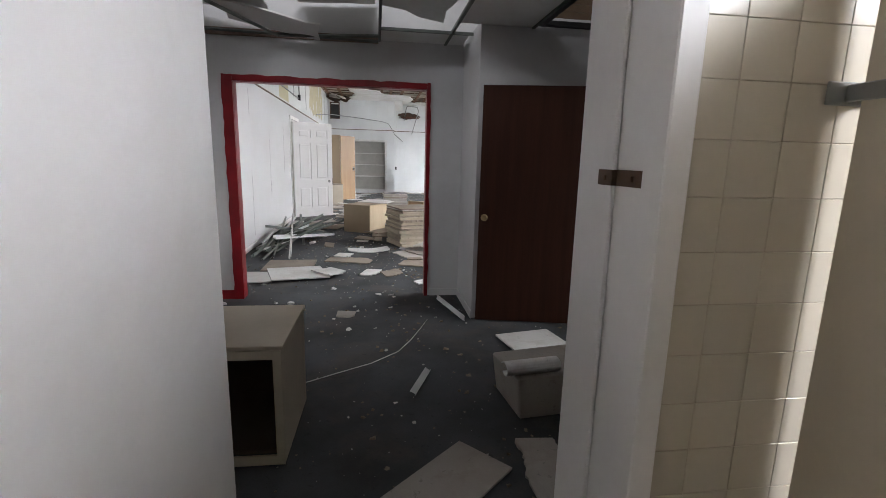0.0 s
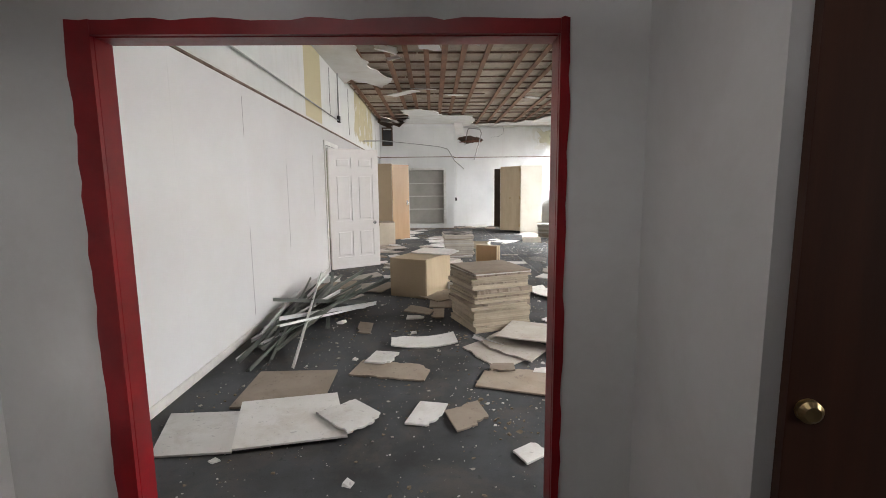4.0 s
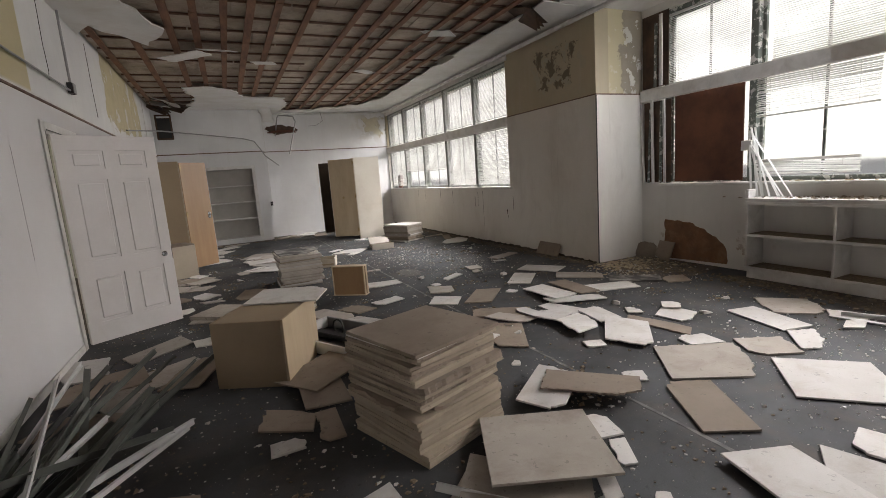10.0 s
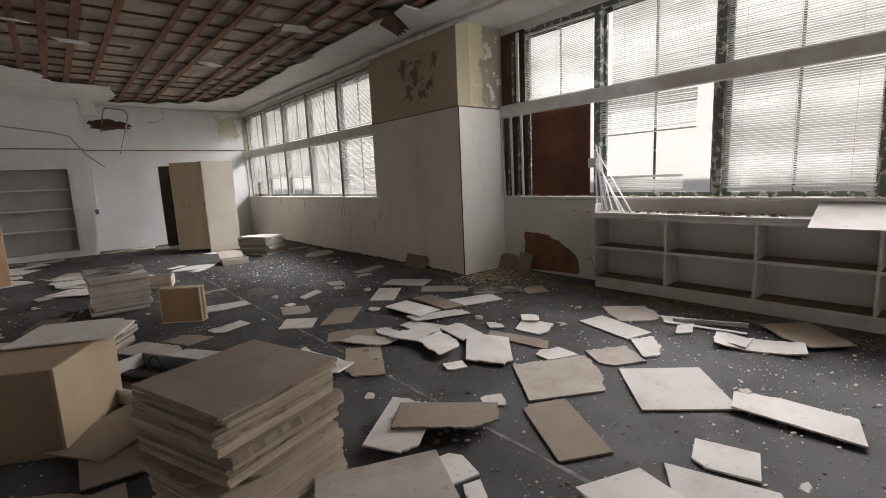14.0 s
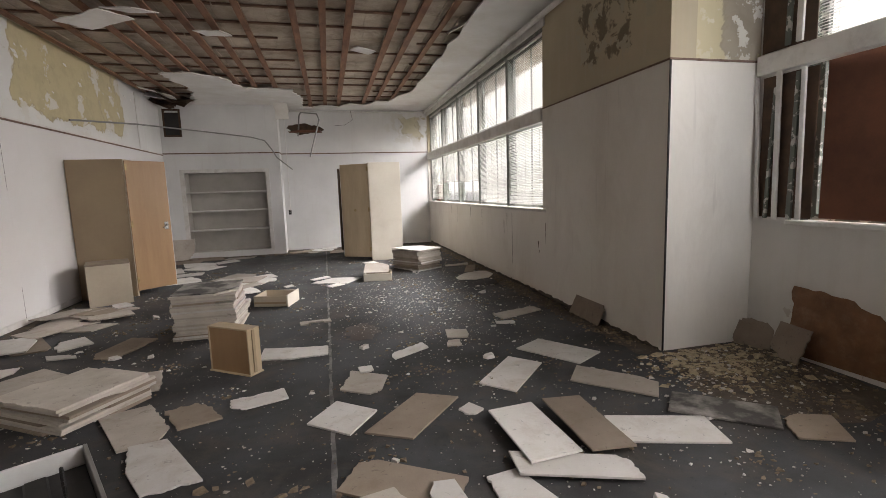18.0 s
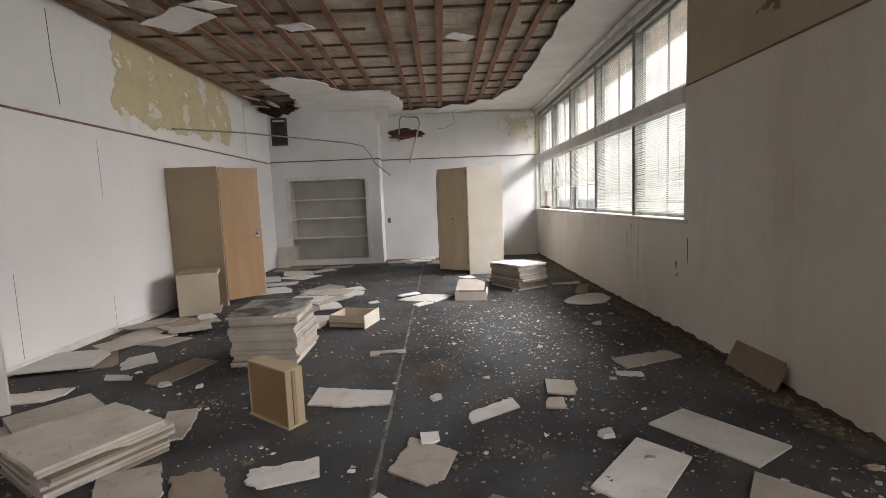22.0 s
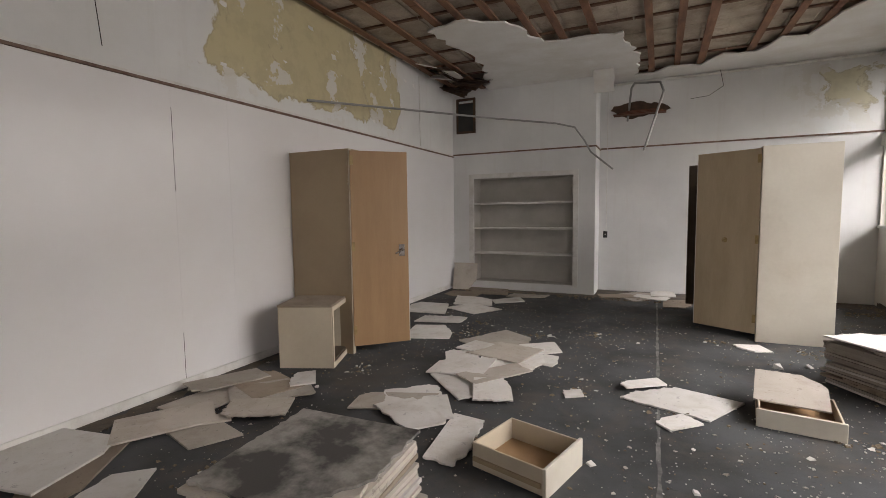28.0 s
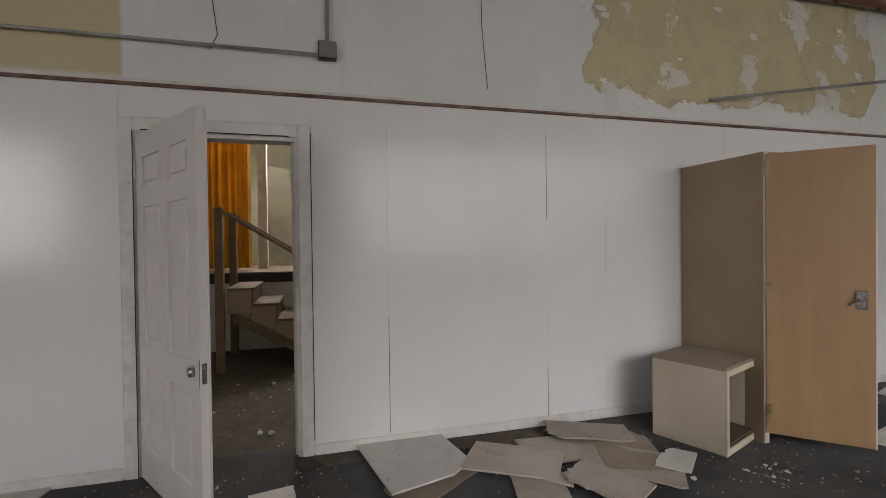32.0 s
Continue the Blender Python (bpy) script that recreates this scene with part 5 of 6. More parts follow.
for y in (9.29, 8.41, 7.545, 6.66, 5.78):
    part("divider", boxes((5.475, y - 0.03, 0.14, 5.79, y - 0.005, 0.5), bevel=0.003), M["white_trim"], s)
    part("divider", boxes((5.475, y - 0.03, 0.53, 5.79, y - 0.005, 0.909), bevel=0.003), M["white_trim"], s)
part("end_block", boxes((5.46, 9.25, 0.951, 5.6, 9.29, 1.05), bevel=0.004), M["white_trim"], s)
solid("dust_layer", boxes((5.49, SOUTH1 + 0.03, 0.141, 5.78, 9.25, 0.144), (5.49, SOUTH1 + 0.03, 0.531, 5.78, 9.25, 0.534)), M["leaf"], "brown dust and litter lying on the shelves", "litter", kind="stuff")
# bunch of broken blind slats on the shelf end
r = random.Random(12)
for i in range(9):
    bm = bmesh.new()
    a = Vector((5.72 + r.uniform(-0.03, 0.03), 9.41 + r.uniform(-0.04, 0.04), 1.7 + r.uniform(-0.1, 0.1)))
    b = Vector((5.6 + r.uniform(-0.06, 0.06), 9.3 - 0.055 * i + r.uniform(-0.02, 0.02), 0.955))
    d = b - a
    m = Matrix.Translation((a + b) / 2) @ d.to_track_quat("Z", "Y").to_matrix().to_4x4()
    box(bm, -0.011, -0.001, -d.length / 2, 0.011, 0.001, d.length / 2, m=m)
    solid("broken_slat", bm, M["slat"], "broken white blind slat hanging in a bunch", "blind slat", group="broken blind slats")
solid("cord_weight", boxes((5.68, 9.38, 1.5, 5.73, 9.5, 1.62), bevel=0.008), M["white_trim"], "pale blind fitting dangling with the slats", "blind fitting")

# light troffer lying on the floor
t = thing("light_troffer", "grey metal light housing lying on the floor", "light housing", pose(0.26, 10.30, 0.003, 0, 0, -60))
part("pan", boxes((0, 0.0, 0, 1.2, 0.58, 0.012)), M["dark_metal"], t)
part("side", boxes((0, 0, 0.012, 1.2, 0.02, 0.12), bevel=0.003), M["grid_white"], t)
part("side", boxes((0, 0.56, 0.012, 1.2, 0.58, 0.12), bevel=0.003), M["metal"], t)
part("end", boxes((0, 0.02, 0.012, 0.02, 0.56, 0.12), bevel=0.003), M["grid_white"], t)
part("end", boxes((1.18, 0.02, 0.012, 1.2, 0.56, 0.12), bevel=0.003), M["grid_white"], t)
part("ballast_cover", boxes((0.1, 0.3, 0.013, 0.7, 0.4, 0.06), bevel=0.01), M["dark_metal"], t)
part("ballast", boxes((0.25, 0.1, 0.013, 0.5, 0.16, 0.055), bevel=0.006), M["rust"], t, "rusty ballast box")
bm = bmesh.new()
for i in range(24):
    a0, a1 = i * math.pi / 12, (i + 1) * math.pi / 12
    rod(bm, (0.3 + 0.07 * math.cos(a0), 0.45, 0.085 + 0.07 * math.sin(a0)), (0.3 + 0.07 * math.cos(a1), 0.45, 0.085 + 0.07 * math.sin(a1)), 0.009, 6)
part("cable_loop", bm, M["dark_metal"], t, "black cable loop")
box3 = thing("cardboard_box", "brown cardboard box with raised flaps", "box", pose(0.79, 8.88, 0, 0, 0, -2))
for bx in ((0, 0, 0, 0.44, 0.005, 0.33), (0, 0.3, 0, 0.44, 0.305, 0.36), (0, 0.005, 0, 0.005, 0.3, 0.34), (0.435, 0.005, 0, 0.44, 0.3, 0.33), (0.005, 0.005, 0, 0.435, 0.3, 0.005)):
    part("wall", boxes(bx), M["tile_brown"], box3)
part("flap", boxes((0.445, 0.18, 0.0, 0.72, 0.186, 0.2)), M["tile_brown"], box3, "folded brown side flap")
cl = thing("cardboard_box", "crushed beige carton with a rolled flap", "box", pose(1.06, 2.88, 0, 0, 0, 6))
bm = boxes((0.04, 0.04, 0, 0.55, 0.4, 0.24), bevel=0.01)
for v in bm.verts:
    if v.co.z > 0.1:
        v.co.x = v.co.x * 1.08 - 0.03 + 0.02 * math.sin(9 * v.co.y)
        v.co.z += 0.03 * v.co.x
part("body", bm, M["tile_grey"], cl)
bm = bmesh.new()
for i in range(14):
    a0, a1 = 0.5 + i * 0.36, 0.5 + (i + 1) * 0.36
    r0, r1 = 0.05 - 0.0012 * i, 0.05 - 0.0012 * (i + 1)
    q = [bm.verts.new((x, 0.09 + rr * math.cos(aa), 0.275 + rr * math.sin(aa) * 0.75 + 0.02 * x)) for x, rr, aa in ((-0.04, r0, a0), (0.27, r0, a0), (0.27, r1, a1), (-0.04, r1, a1))]
    bm.faces.new(q)
bmesh.ops.remove_doubles(bm, verts=bm.verts, dist=1e-4)
bmesh.ops.solidify(bm, geom=bm.faces[:], thickness=0.005)
part("rolled_flap", bm, M["tile_white"], cl, "rolled pale flap")

# ---- hall behind the side door ----
structure("floor_hall", boxes((-8.2, 8.5, -0.1, -1.63, 17, -0.005)), M["floor_dirt"], "brown worn dusty hall floor", "floor")
structure("wall_hall", boxes((-8.3, 8.5, 0, -8.2, 17, 4.5), (-8.2, 8.4, 0, -1.63, 8.5, 4.5), (-8.2, 17, 0, -1.63, 17.1, 4.5), (-1.66, 8.5, 3.9, -1.63, 17, 4.5)), M["hall_wall"], "mouldy green-grey hall walls")
structure("ceiling_hall", boxes((-8.3, 8.4, 4.5, -1.5, 17.1, 4.6)), M["ceil_white"], "white hall ceiling", "ceiling")
structure("stage", boxes((-8.2, 8.5, 0, -5.1, 17, 0.93)), M["white_trim"], "white-fronted low stage", "stage")
structure("stage_floor", boxes((-8.2, 8.5, 0.931, -5.06, 17, 1.06)), M["dark_metal"], "dark edged wooden stage floor", "stage")
structure("stage_boards", boxes((-8.2, 8.5, 1.061, -5.07, 17, 1.075)), M["stair"], "worn brown stage boards", "stage")
structure("wall_stage", boxes((-7.4, 11.62, 1.076, -7.3, 17, 4.5)), M["hall_wall"], "mottled green-grey stage wall")
structure("column_stage", boxes((-6.3, 11.66, 1.076, -6.15, 11.8, 4.4)), M["white_trim"], "white stage post", "post")
bm = bmesh.new()
prev = None
for i in range(61):
    y = 10.6 + i * 0.0165
    x = -5.9 + 0.05 * math.sin(i * 0.9) + 0.015 * math.sin(i * 2.3)
    cur = (bm.verts.new((x, y, 1.1)), bm.verts.new((x, y, 3.8)))
    if prev:
        bm.faces.new((prev[0], cur[0], cur[1], prev[1]))
    prev = cur
bmesh.ops.solidify(bm, geom=bm.faces[:], thickness=0.006)
solid("stage_curtain", bm, M["curtain"], "orange-yellow stage curtain hanging in folds", "curtain")
st = thing("stage_steps", "brown wooden steps with handrails beside the stage", "stairs")
for i in range(5):
    y0, z = 11.55 + 0.27 * i, 0.955 - 0.19 * i
    part("tread", boxes((-4.95, y0, z - 0.03, -3.98, y0 + 0.3, z), bevel=0.004), M["stair"], st)
    part("riser", boxes((-4.93, y0 + 0.262, z - 0.19, -4.0, y0 + 0.28, z - 0.031)), M["stair"], st)
    part("stringer_block", boxes((-4.04, y0, z - 0.3, -4.0, y0 + 0.262, z - 0.031)), M["tan"], st)
for x in (-3.95, -4.9):
    part("post", boxes((x - 0.045, 11.44, 0, x + 0.045, 11.53, 1.88), bevel=0.004), M["stair"], st)
    part("post", boxes((x - 0.04, 12.75, 0, x + 0.04, 12.83, 1.15), bevel=0.004), M["stair"], st)
    bm = bmesh.new()
    box(bm, -0.03, -0.02, -0.75, 0.03, 0.02, 0.75, m=Matrix.Translation((x, 12.12, 1.46)) @ Matrix.Rotation(radians(-122), 4, "X"))
    part("handrail", bm, M["stair"], st)
bm = bmesh.new()
box(bm, -0.025, -0.05, -0.55, 0.025, 0.05, 0.55, m=Matrix.Translation((-3.97, 12.1, 0.35)) @ Matrix.Rotation(radians(60), 4, "X"))
part("brace", bm, M["stair"], st)

# ---- fallen ceiling tiles ----
TILE_MATS = {"w": ("tile_white", "white mineral ceiling tile"), "b": ("tile_brown", "brown-backed ceiling tile"), "g": ("tile_grey", "grey-beige ceiling tile"), "d": ("tile_dirty", "mould-stained ceiling tile"), "c": ("tile_white", "white ceiling tile")}
tile_no = [0]


def tile_mesh(w, h, broken, seed, skew=0.0, curl=0.0, t=0.012):
    """A tile lying flat: a sharp-edged slab, or one snapped along one or two ragged lines; curl bends it."""
    r = random.Random(seed)
    pts = [(-w / 2 - skew / 2, -h / 2, 0), (w / 2 - skew / 2, -h / 2, 0), (w / 2 + skew / 2, h / 2, 0), (-w / 2 + skew / 2, h / 2, 0)]
    if broken:
        pts = [(x, y, 1 if r.random() < 0.3 else 0) for x, y, _ in pts]
        for _ in range(1 if broken == 1 else 4):
            k = r.randrange(4) if broken == 1 else _
            cx, cy = (1, 1, -1, -1)[k], (1, -1, -1, 1)[k]
            a = math.atan2(cy * w, cx * h) + r.uniform(-0.35, 0.35) * (1 if broken == 1 else 0.3)
            nx, ny = math.cos(a), math.sin(a)
            lim = max(nx * x + ny * y for x, y, _ in pts) - r.uniform(0.12, 0.3) * min(w, h)
            out = []
            for (ax, ay, af), (bx, by, _bf) in zip(pts, pts[1:] + pts[:1]):
                da, db = nx * ax + ny * ay - lim, nx * bx + ny * by - lim
                if da <= 0:
                    out.append((ax, ay, af))
                if (da <= 0) != (db <= 0):
                    f = da / (da - db)
                    out.append((ax + (bx - ax) * f, ay + (by - ay) * f, 1 if da <= 0 else af))
            pts = out
    line = []
    for (ax, ay, af), (bx, by, _bf) in zip(pts, pts[1:] + pts[:1]):
        d = math.hypot(bx - ax, by - ay)
        line.append((ax, ay))
        if af and d > 0.05:
            m = max(3, int(d / 0.022))
            for q in range(1, m):
                f = (q + r.uniform(-0.35, 0.35)) / m
                o = 0.02 * noise.noise((f * 5, seed, 1.7)) + r.uniform(-0.007, 0.007)
                line.append((ax + (bx - ax) * f - (by - ay) / d * o, ay + (by - ay) * f + (bx - ax) / d * o))
        elif d > 0.2 and curl > 0.02:
            m = 8
            line += [(ax + (bx - ax) * q / m, ay + (by - ay) * q / m) for q in range(1, m)]
    bm = bmesh.new()

    def lift(x):
        return curl * (2 * x / w) ** 2

    top = [bm.verts.new((x, y, t + lift(x))) for x, y in line]
    bot = [bm.verts.new((x * 1.002, y * 1.002, lift(x))) for x, y in line]
    caps = [bm.faces.new(top), bm.faces.new(list(reversed(bot)))]
    bm.normal_update()
    bmesh.ops.triangulate(bm, faces=caps, quad_method="BEAUTY", ngon_method="BEAUTY")
    for i in range(len(line)):
        j = (i + 1) % len(line)
        bm.faces.new((bot[i], bot[j], top[j], top[i]))
    return bm


def tile(kind, x, y, level, angle, w, h, broken, skew):
    """A fallen tile on the floor or, by its level, on others below it."""
    tile_no[0] += 1
    n = tile_no[0]
    r = random.Random(n)
    key, label = TILE_MATS[kind]
    label += (" broken at its edges" if broken else " lying whole") + (" on other tiles" if level else " on the dark floor")
    if kind == "c":
        label = "curled white ceiling tile lying on the dark floor"
    w, h = min(w, 0.72), min(h, 0.62)
    if 0.52 < w < 0.72:
        w = 0.605
    if 0.26 < h < 0.35 and w > 0.5:
        h = 0.302
    bm = tile_mesh(w, h, broken, n, skew * 0.7, 0.035 if kind == "c" else r.uniform(0, 0.006))
    ob = solid("ceiling_tile", bm, M[key], label, "ceiling tile", group="fallen ceiling tiles")
    tilt = min(level, 2) * 1.2
    ob.matrix_world = pose(x, y, 0.002 + 0.0175 * level + (w * 0.5 * math.sin(radians(tilt)) * 0.35), r.uniform(-tilt, tilt), r.uniform(-tilt, tilt), angle)
    return ob


tile("b", -0.75, 6.69, 0, 1, 0.60, 0.60, 0, 0.0)
tile("w", -1.09, 6.07, 0, -73, 0.50, 0.42, 0, 0.15)
tile("w", -0.58, 6.19, 1, -73, 0.62, 0.62, 0, 0.10)
tile("w", -0.20, 6.18, 2, -46, 0.35, 0.29, 1, 0.01)
tile("w", 0.27, 6.25, 0, -107, 0.30, 0.19, 1, -0.02)
tile("b", 0.53, 6.21, 0, -75, 0.27, 0.25, 1, -0.09)
tile("w", 0.84, 5.79, 0, 34, 0.16, 0.13, 1, 0.03)
tile("b", -0.02, 6.98, 0, -13, 0.58, 0.31, 1, -0.00)
tile("w", -0.12, 7.21, 1, -104, 0.27, 0.21, 1, -0.01)
tile("c", 0.22, 7.64, 0, 6, 0.62, 0.31, 1, 0.00)
tile("b", -0.40, 8.11, 0, -88, 0.36, 0.15, 1, 0.09)
tile("b", 0.15, 8.78, 0, -30, 0.35, 0.26, 1, -0.10)
tile("g", 0.88, 7.36, 0, -64, 0.67, 0.45, 1, -0.19)
tile("g", 1.03, 7.45, 1, -48, 0.65, 0.40, 1, -0.11)
tile("g", 1.28, 7.65, 4, -21, 0.63, 0.62, 0, 0.05)
tile("w", 1.73, 7.72, 0, -104, 0.23, 0.15, 1, -0.01)
tile("w", 1.38, 7.31, 2, -119, 0.24, 0.08, 1, -0.04)
tile("b", 0.86, 6.96, 1, -3, 0.19, 0.13, 1, -0.00)
tile("w", 1.24, 6.90, 0, -11, 0.27, 0.12, 1, 0.03)
tile("b", 0.42, 9.11, 1, -91, 0.64, 0.33, 0, 0.05)
tile("b", 0.37, 8.56, 1, -92, 0.37, 0.13, 1, -0.01)
tile("g", -0.86, 9.68, 0, -61, 0.66, 0.31, 1, -0.22)
tile("g", -0.80, 10.89, 0, 43, 0.66, 0.33, 1, 0.14)
tile("w", -1.37, 10.69, 0, -81, 0.59, 0.40, 1, 0.18)
tile("w", 1.52, 7.11, 0, -125, 0.14, 0.07, 1, 0.00)
tile("w", 0.11, 8.47, 0, 3, 0.19, 0.14, 1, 0.02)
tile("w", 1.72, 8.17, 3, -143, 0.51, 0.27, 1, 0.08)
tile("b", 1.95, 8.04, 4, -44, 0.61, 0.29, 1, 0.01)
tile("b", 2.42, 7.57, 0, -121, 0.65, 0.30, 1, -0.02)
tile("g", 2.97, 7.98, 0, -29, 0.64, 0.58, 1, 0.13)
tile("w", 1.65, 7.48, 0, -120, 0.22, 0.09, 1, -0.03)
tile("w", 2.37, 8.07, 0, -29, 0.15, 0.15, 1, 0.01)
tile("w", 3.34, 7.35, 0, -138, 0.61, 0.57, 0, -0.06)
tile("w", 3.44, 6.72, 1, -87, 0.58, 0.34, 1, -0.09)
tile("w", 2.74, 6.83, 0, -73, 0.29, 0.25, 1, 0.00)
tile("w", 2.43, 6.71, 0, -72, 0.47, 0.31, 0, -0.12)
tile("w", 2.12, 6.94, 1, -104, 0.40, 0.37, 0, 0.05)
tile("b", 2.60, 6.42, 0, -25, 0.21, 0.10, 1, 0.01)
tile("c", 4.53, 7.20, 0, -71, 0.63, 0.29, 1, 0.02)
tile("b", 5.00, 7.00, 1, -139, 0.63, 0.42, 1, -0.07)
tile("g", 3.57, 7.90, 0, -28, 0.36, 0.33, 1, 0.05)
tile("w", 3.93, 7.81, 0, -139, 0.40, 0.20, 1, -0.09)
tile("g", 4.70, 8.35, 0, -131, 0.50, 0.45, 1, 0.05)
tile("w", 4.20, 8.27, 0, -105, 0.65, 0.29, 0, -0.01)
tile("w", 4.77, 7.94, 0, -66, 0.25, 0.19, 1, -0.06)
tile("w", 4.55, 7.78, 0, -161, 0.25, 0.13, 1, -0.14)
tile("w", 4.50, 7.38, 1, -103, 0.27, 0.22, 1, -0.10)
tile("b", 2.12, 9.28, 0, -119, 0.69, 0.30, 1, 0.04)
tile("c", 1.82, 9.45, 1, -69, 0.71, 0.31, 1, -0.06)
tile("b", 2.43, 9.88, 0, -34, 0.61, 0.31, 1, -0.02)
tile("g", 2.38, 9.63, 1, -64, 0.44, 0.19, 1, 0.07)
tile("w", 2.62, 9.69, 1, -82, 0.26, 0.15, 1, 0.04)
tile("w", 2.98, 9.60, 0, -71, 0.47, 0.23, 1, 0.06)
tile("w", 2.71, 9.41, 2, -66, 0.30, 0.30, 1, 0.01)
tile("w", 2.73, 9.04, 3, -102, 0.42, 0.27, 1, -0.11)
tile("w", 3.11, 9.19, 1, -101, 0.41, 0.24, 1, -0.05)
tile("b", 3.36, 8.72, 0, -81, 0.55, 0.18, 1, -0.12)
tile("w", 2.98, 8.71, 1, -134, 0.54, 0.37, 1, 0.17)
tile("w", 3.71, 8.81, 0, 28, 0.36, 0.32, 1, 0.16)
tile("w", 3.29, 8.27, 0, -23, 0.27, 0.21, 1, -0.08)
tile("w", 2.57, 8.67, 0, -22, 0.16, 0.13, 1, 0.00)
tile("w", 3.49, 9.11, 0, -124, 0.16, 0.14, 1, 0.05)
tile("w", 3.30, 9.76, 1, -19, 0.60, 0.20, 1, -0.07)
tile("w", 3.23, 10.12, 2, -88, 0.66, 0.31, 0, -0.01)
tile("b", 3.58, 10.12, 2, -90, 0.69, 0.26, 0, 0.03)
tile("w", 4.01, 9.96, 0, -18, 0.54, 0.32, 0, -0.02)
tile("w", 3.48, 11.03, 0, -133, 0.60, 0.31, 0, 0.03)
tile("g", 4.14, 10.65, 0, -45, 0.63, 0.34, 1, -0.05)
tile("w", 4.05, 11.36, 0, -55, 0.60, 0.35, 0, 0.04)
tile("d", 4.52, 10.05, 0, -40, 0.58, 0.32, 0, 0.03)
tile("b", 2.62, 10.59, 0, -132, 0.53, 0.33, 0, -0.10)
tile("w", 2.16, 10.69, 0, -40, 0.34, 0.33, 0, -0.04)
tile("g", 2.34, 11.20, 0, -107, 0.36, 0.31, 1, 0.13)
tile("w", 1.59, 11.13, 0, 17, 0.37, 0.19, 1, 0.01)
tile("w", 2.79, 11.79, 0, 32, 0.40, 0.14, 1, 0.07)
tile("w", 3.86, 8.99, 1, -135, 0.21, 0.16, 1, 0.01)
tile("g", 0.86, 10.96, 0, -59, 0.63, 0.29, 1, 0.07)
tile("w", 1.14, 10.44, 0, -58, 0.56, 0.26, 1, 0.14)
tile("b", 1.18, 11.03, 0, -62, 0.35, 0.26, 1, 0.06)
tile("b", 4.85, 9.72, 0, -123, 0.30, 0.28, 1, -0.07)
tile("w", 2.37, 11.42, 1, -83, 0.12, 0.11, 1, 0.01)
tile("w", 2.99, 10.54, 0, -59, 0.13, 0.12, 1, -0.02)
tile("g", 3.34, 12.13, 0, -99, 0.26, 0.22, 1, 0.03)
tile("g", 3.23, 11.86, 0, -101, 0.16, 0.13, 1, -0.02)
tile("w", 1.77, 12.08, 0, -11, 0.64, 0.33, 1, -0.08)
tile("g", 4.22, 12.67, 0, 21, 0.63, 0.23, 1, 0.07)
tile("w", 3.94, 12.34, 0, -10, 0.20, 0.09, 1, -0.00)
tile("g", 0.67, 11.76, 0, -68, 0.46, 0.20, 1, 0.05)
tile("b", -0.92, 13.20, 0, -55, 0.54, 0.33, 1, 0.12)
tile("w", -0.49, 13.13, 0, -54, 0.36, 0.29, 1, -0.04)
tile("b", 0.10, 12.80, 0, 73, 0.58, 0.34, 1, 0.03)
tile("w", -0.38, 12.69, 0, -3, 0.25, 0.12, 1, -0.11)
tile("w", -1.22, 13.15, 1, 11, 0.82, 0.60, 1, -0.08)
tile("w", 0.91, 14.37, 0, -84, 0.69, 0.23, 1, 0.07)
tile("g", -1.07, 14.19, 0, 85, 0.55, 0.38, 1, -0.02)
tile("g", -0.69, 13.79, 0, -15, 0.52, 0.28, 1, 0.12)
tile("g", -0.73, 14.46, 1, 50, 0.62, 0.41, 1, -0.03)
tile("g", -0.69, 13.93, 1, 43, 0.17, 0.13, 1, -0.04)
tile("w", 0.31, 14.90, 0, 42, 0.44, 0.25, 1, 0.05)
tile("w", 0.58, 14.68, 1, -59, 0.39, 0.28, 1, -0.02)
tile("w", 0.60, 15.27, 0, -43, 0.56, 0.39, 1, -0.02)
tile("g", 0.49, 16.56, 0, 61, 0.79, 0.71, 1, 0.07)
tile("w", 0.82, 15.90, 0, 24, 0.68, 0.47, 1, 0.08)
tile("w", 0.33, 15.86, 0, -64, 0.47, 0.32, 1, 0.04)
tile("w", -1.06, 17.87, 0, -70, 0.86, 0.58, 1, 0.24)
tile("w", -0.40, 16.64, 0, -76, 0.57, 0.52, 1, -0.07)
tile("w", -0.64, 18.66, 0, -71, 0.89, 0.59, 1, 0.14)
tile("b", -0.72, 19.59, 0, 5, 1.59, 0.71, 1, -0.18)
tile("w", 2.21, 15.56, 0, -18, 0.58, 0.48, 1, 0.16)
tile("w", 1.94, 15.76, 1, 37, 0.36, 0.15, 1, 0.03)
tile("w", 2.17, 15.15, 0, 42, 0.27, 0.17, 1, -0.01)
tile("w", 1.46, 15.38, 0, 33, 0.15, 0.13, 1, 0.04)
tile("w", 2.92, 17.29, 0, 16, 0.25, 0.25, 1, -0.02)
tile("g", 1.78, 19.99, 0, 47, 0.88, 0.67, 1, 0.25)
tile("w", 2.11, 20.25, 1, -88, 0.72, 0.37, 1, -0.18)
tile("b", 2.30, 19.48, 0, -90, 0.57, 0.38, 1, -0.13)
tile("w", 4.46, 15.07, 0, 21, 0.75, 0.56, 2, 0.19)
tile("b", 4.60, 15.76, 0, -110, 0.72, 0.17, 0, -0.06)
tile("g", 4.49, 16.28, 0, 2, 0.46, 0.21, 1, 0.08)
tile("w", 1.54, 3.95, 0, 11, 0.46, 0.43, 0, 0.00)
tile("w", 1.79, 3.59, 0, 12, 0.45, 0.19, 0, -0.15)
tile("w", 1.98, 3.80, 1, -70, 0.27, 0.15, 1, 0.10)
tile("g", 2.19, 3.89, 0, -91, 0.34, 0.12, 1, 0.00)
tile("w", 2.73, 4.24, 0, 44, 0.26, 0.15, 1, -0.01)
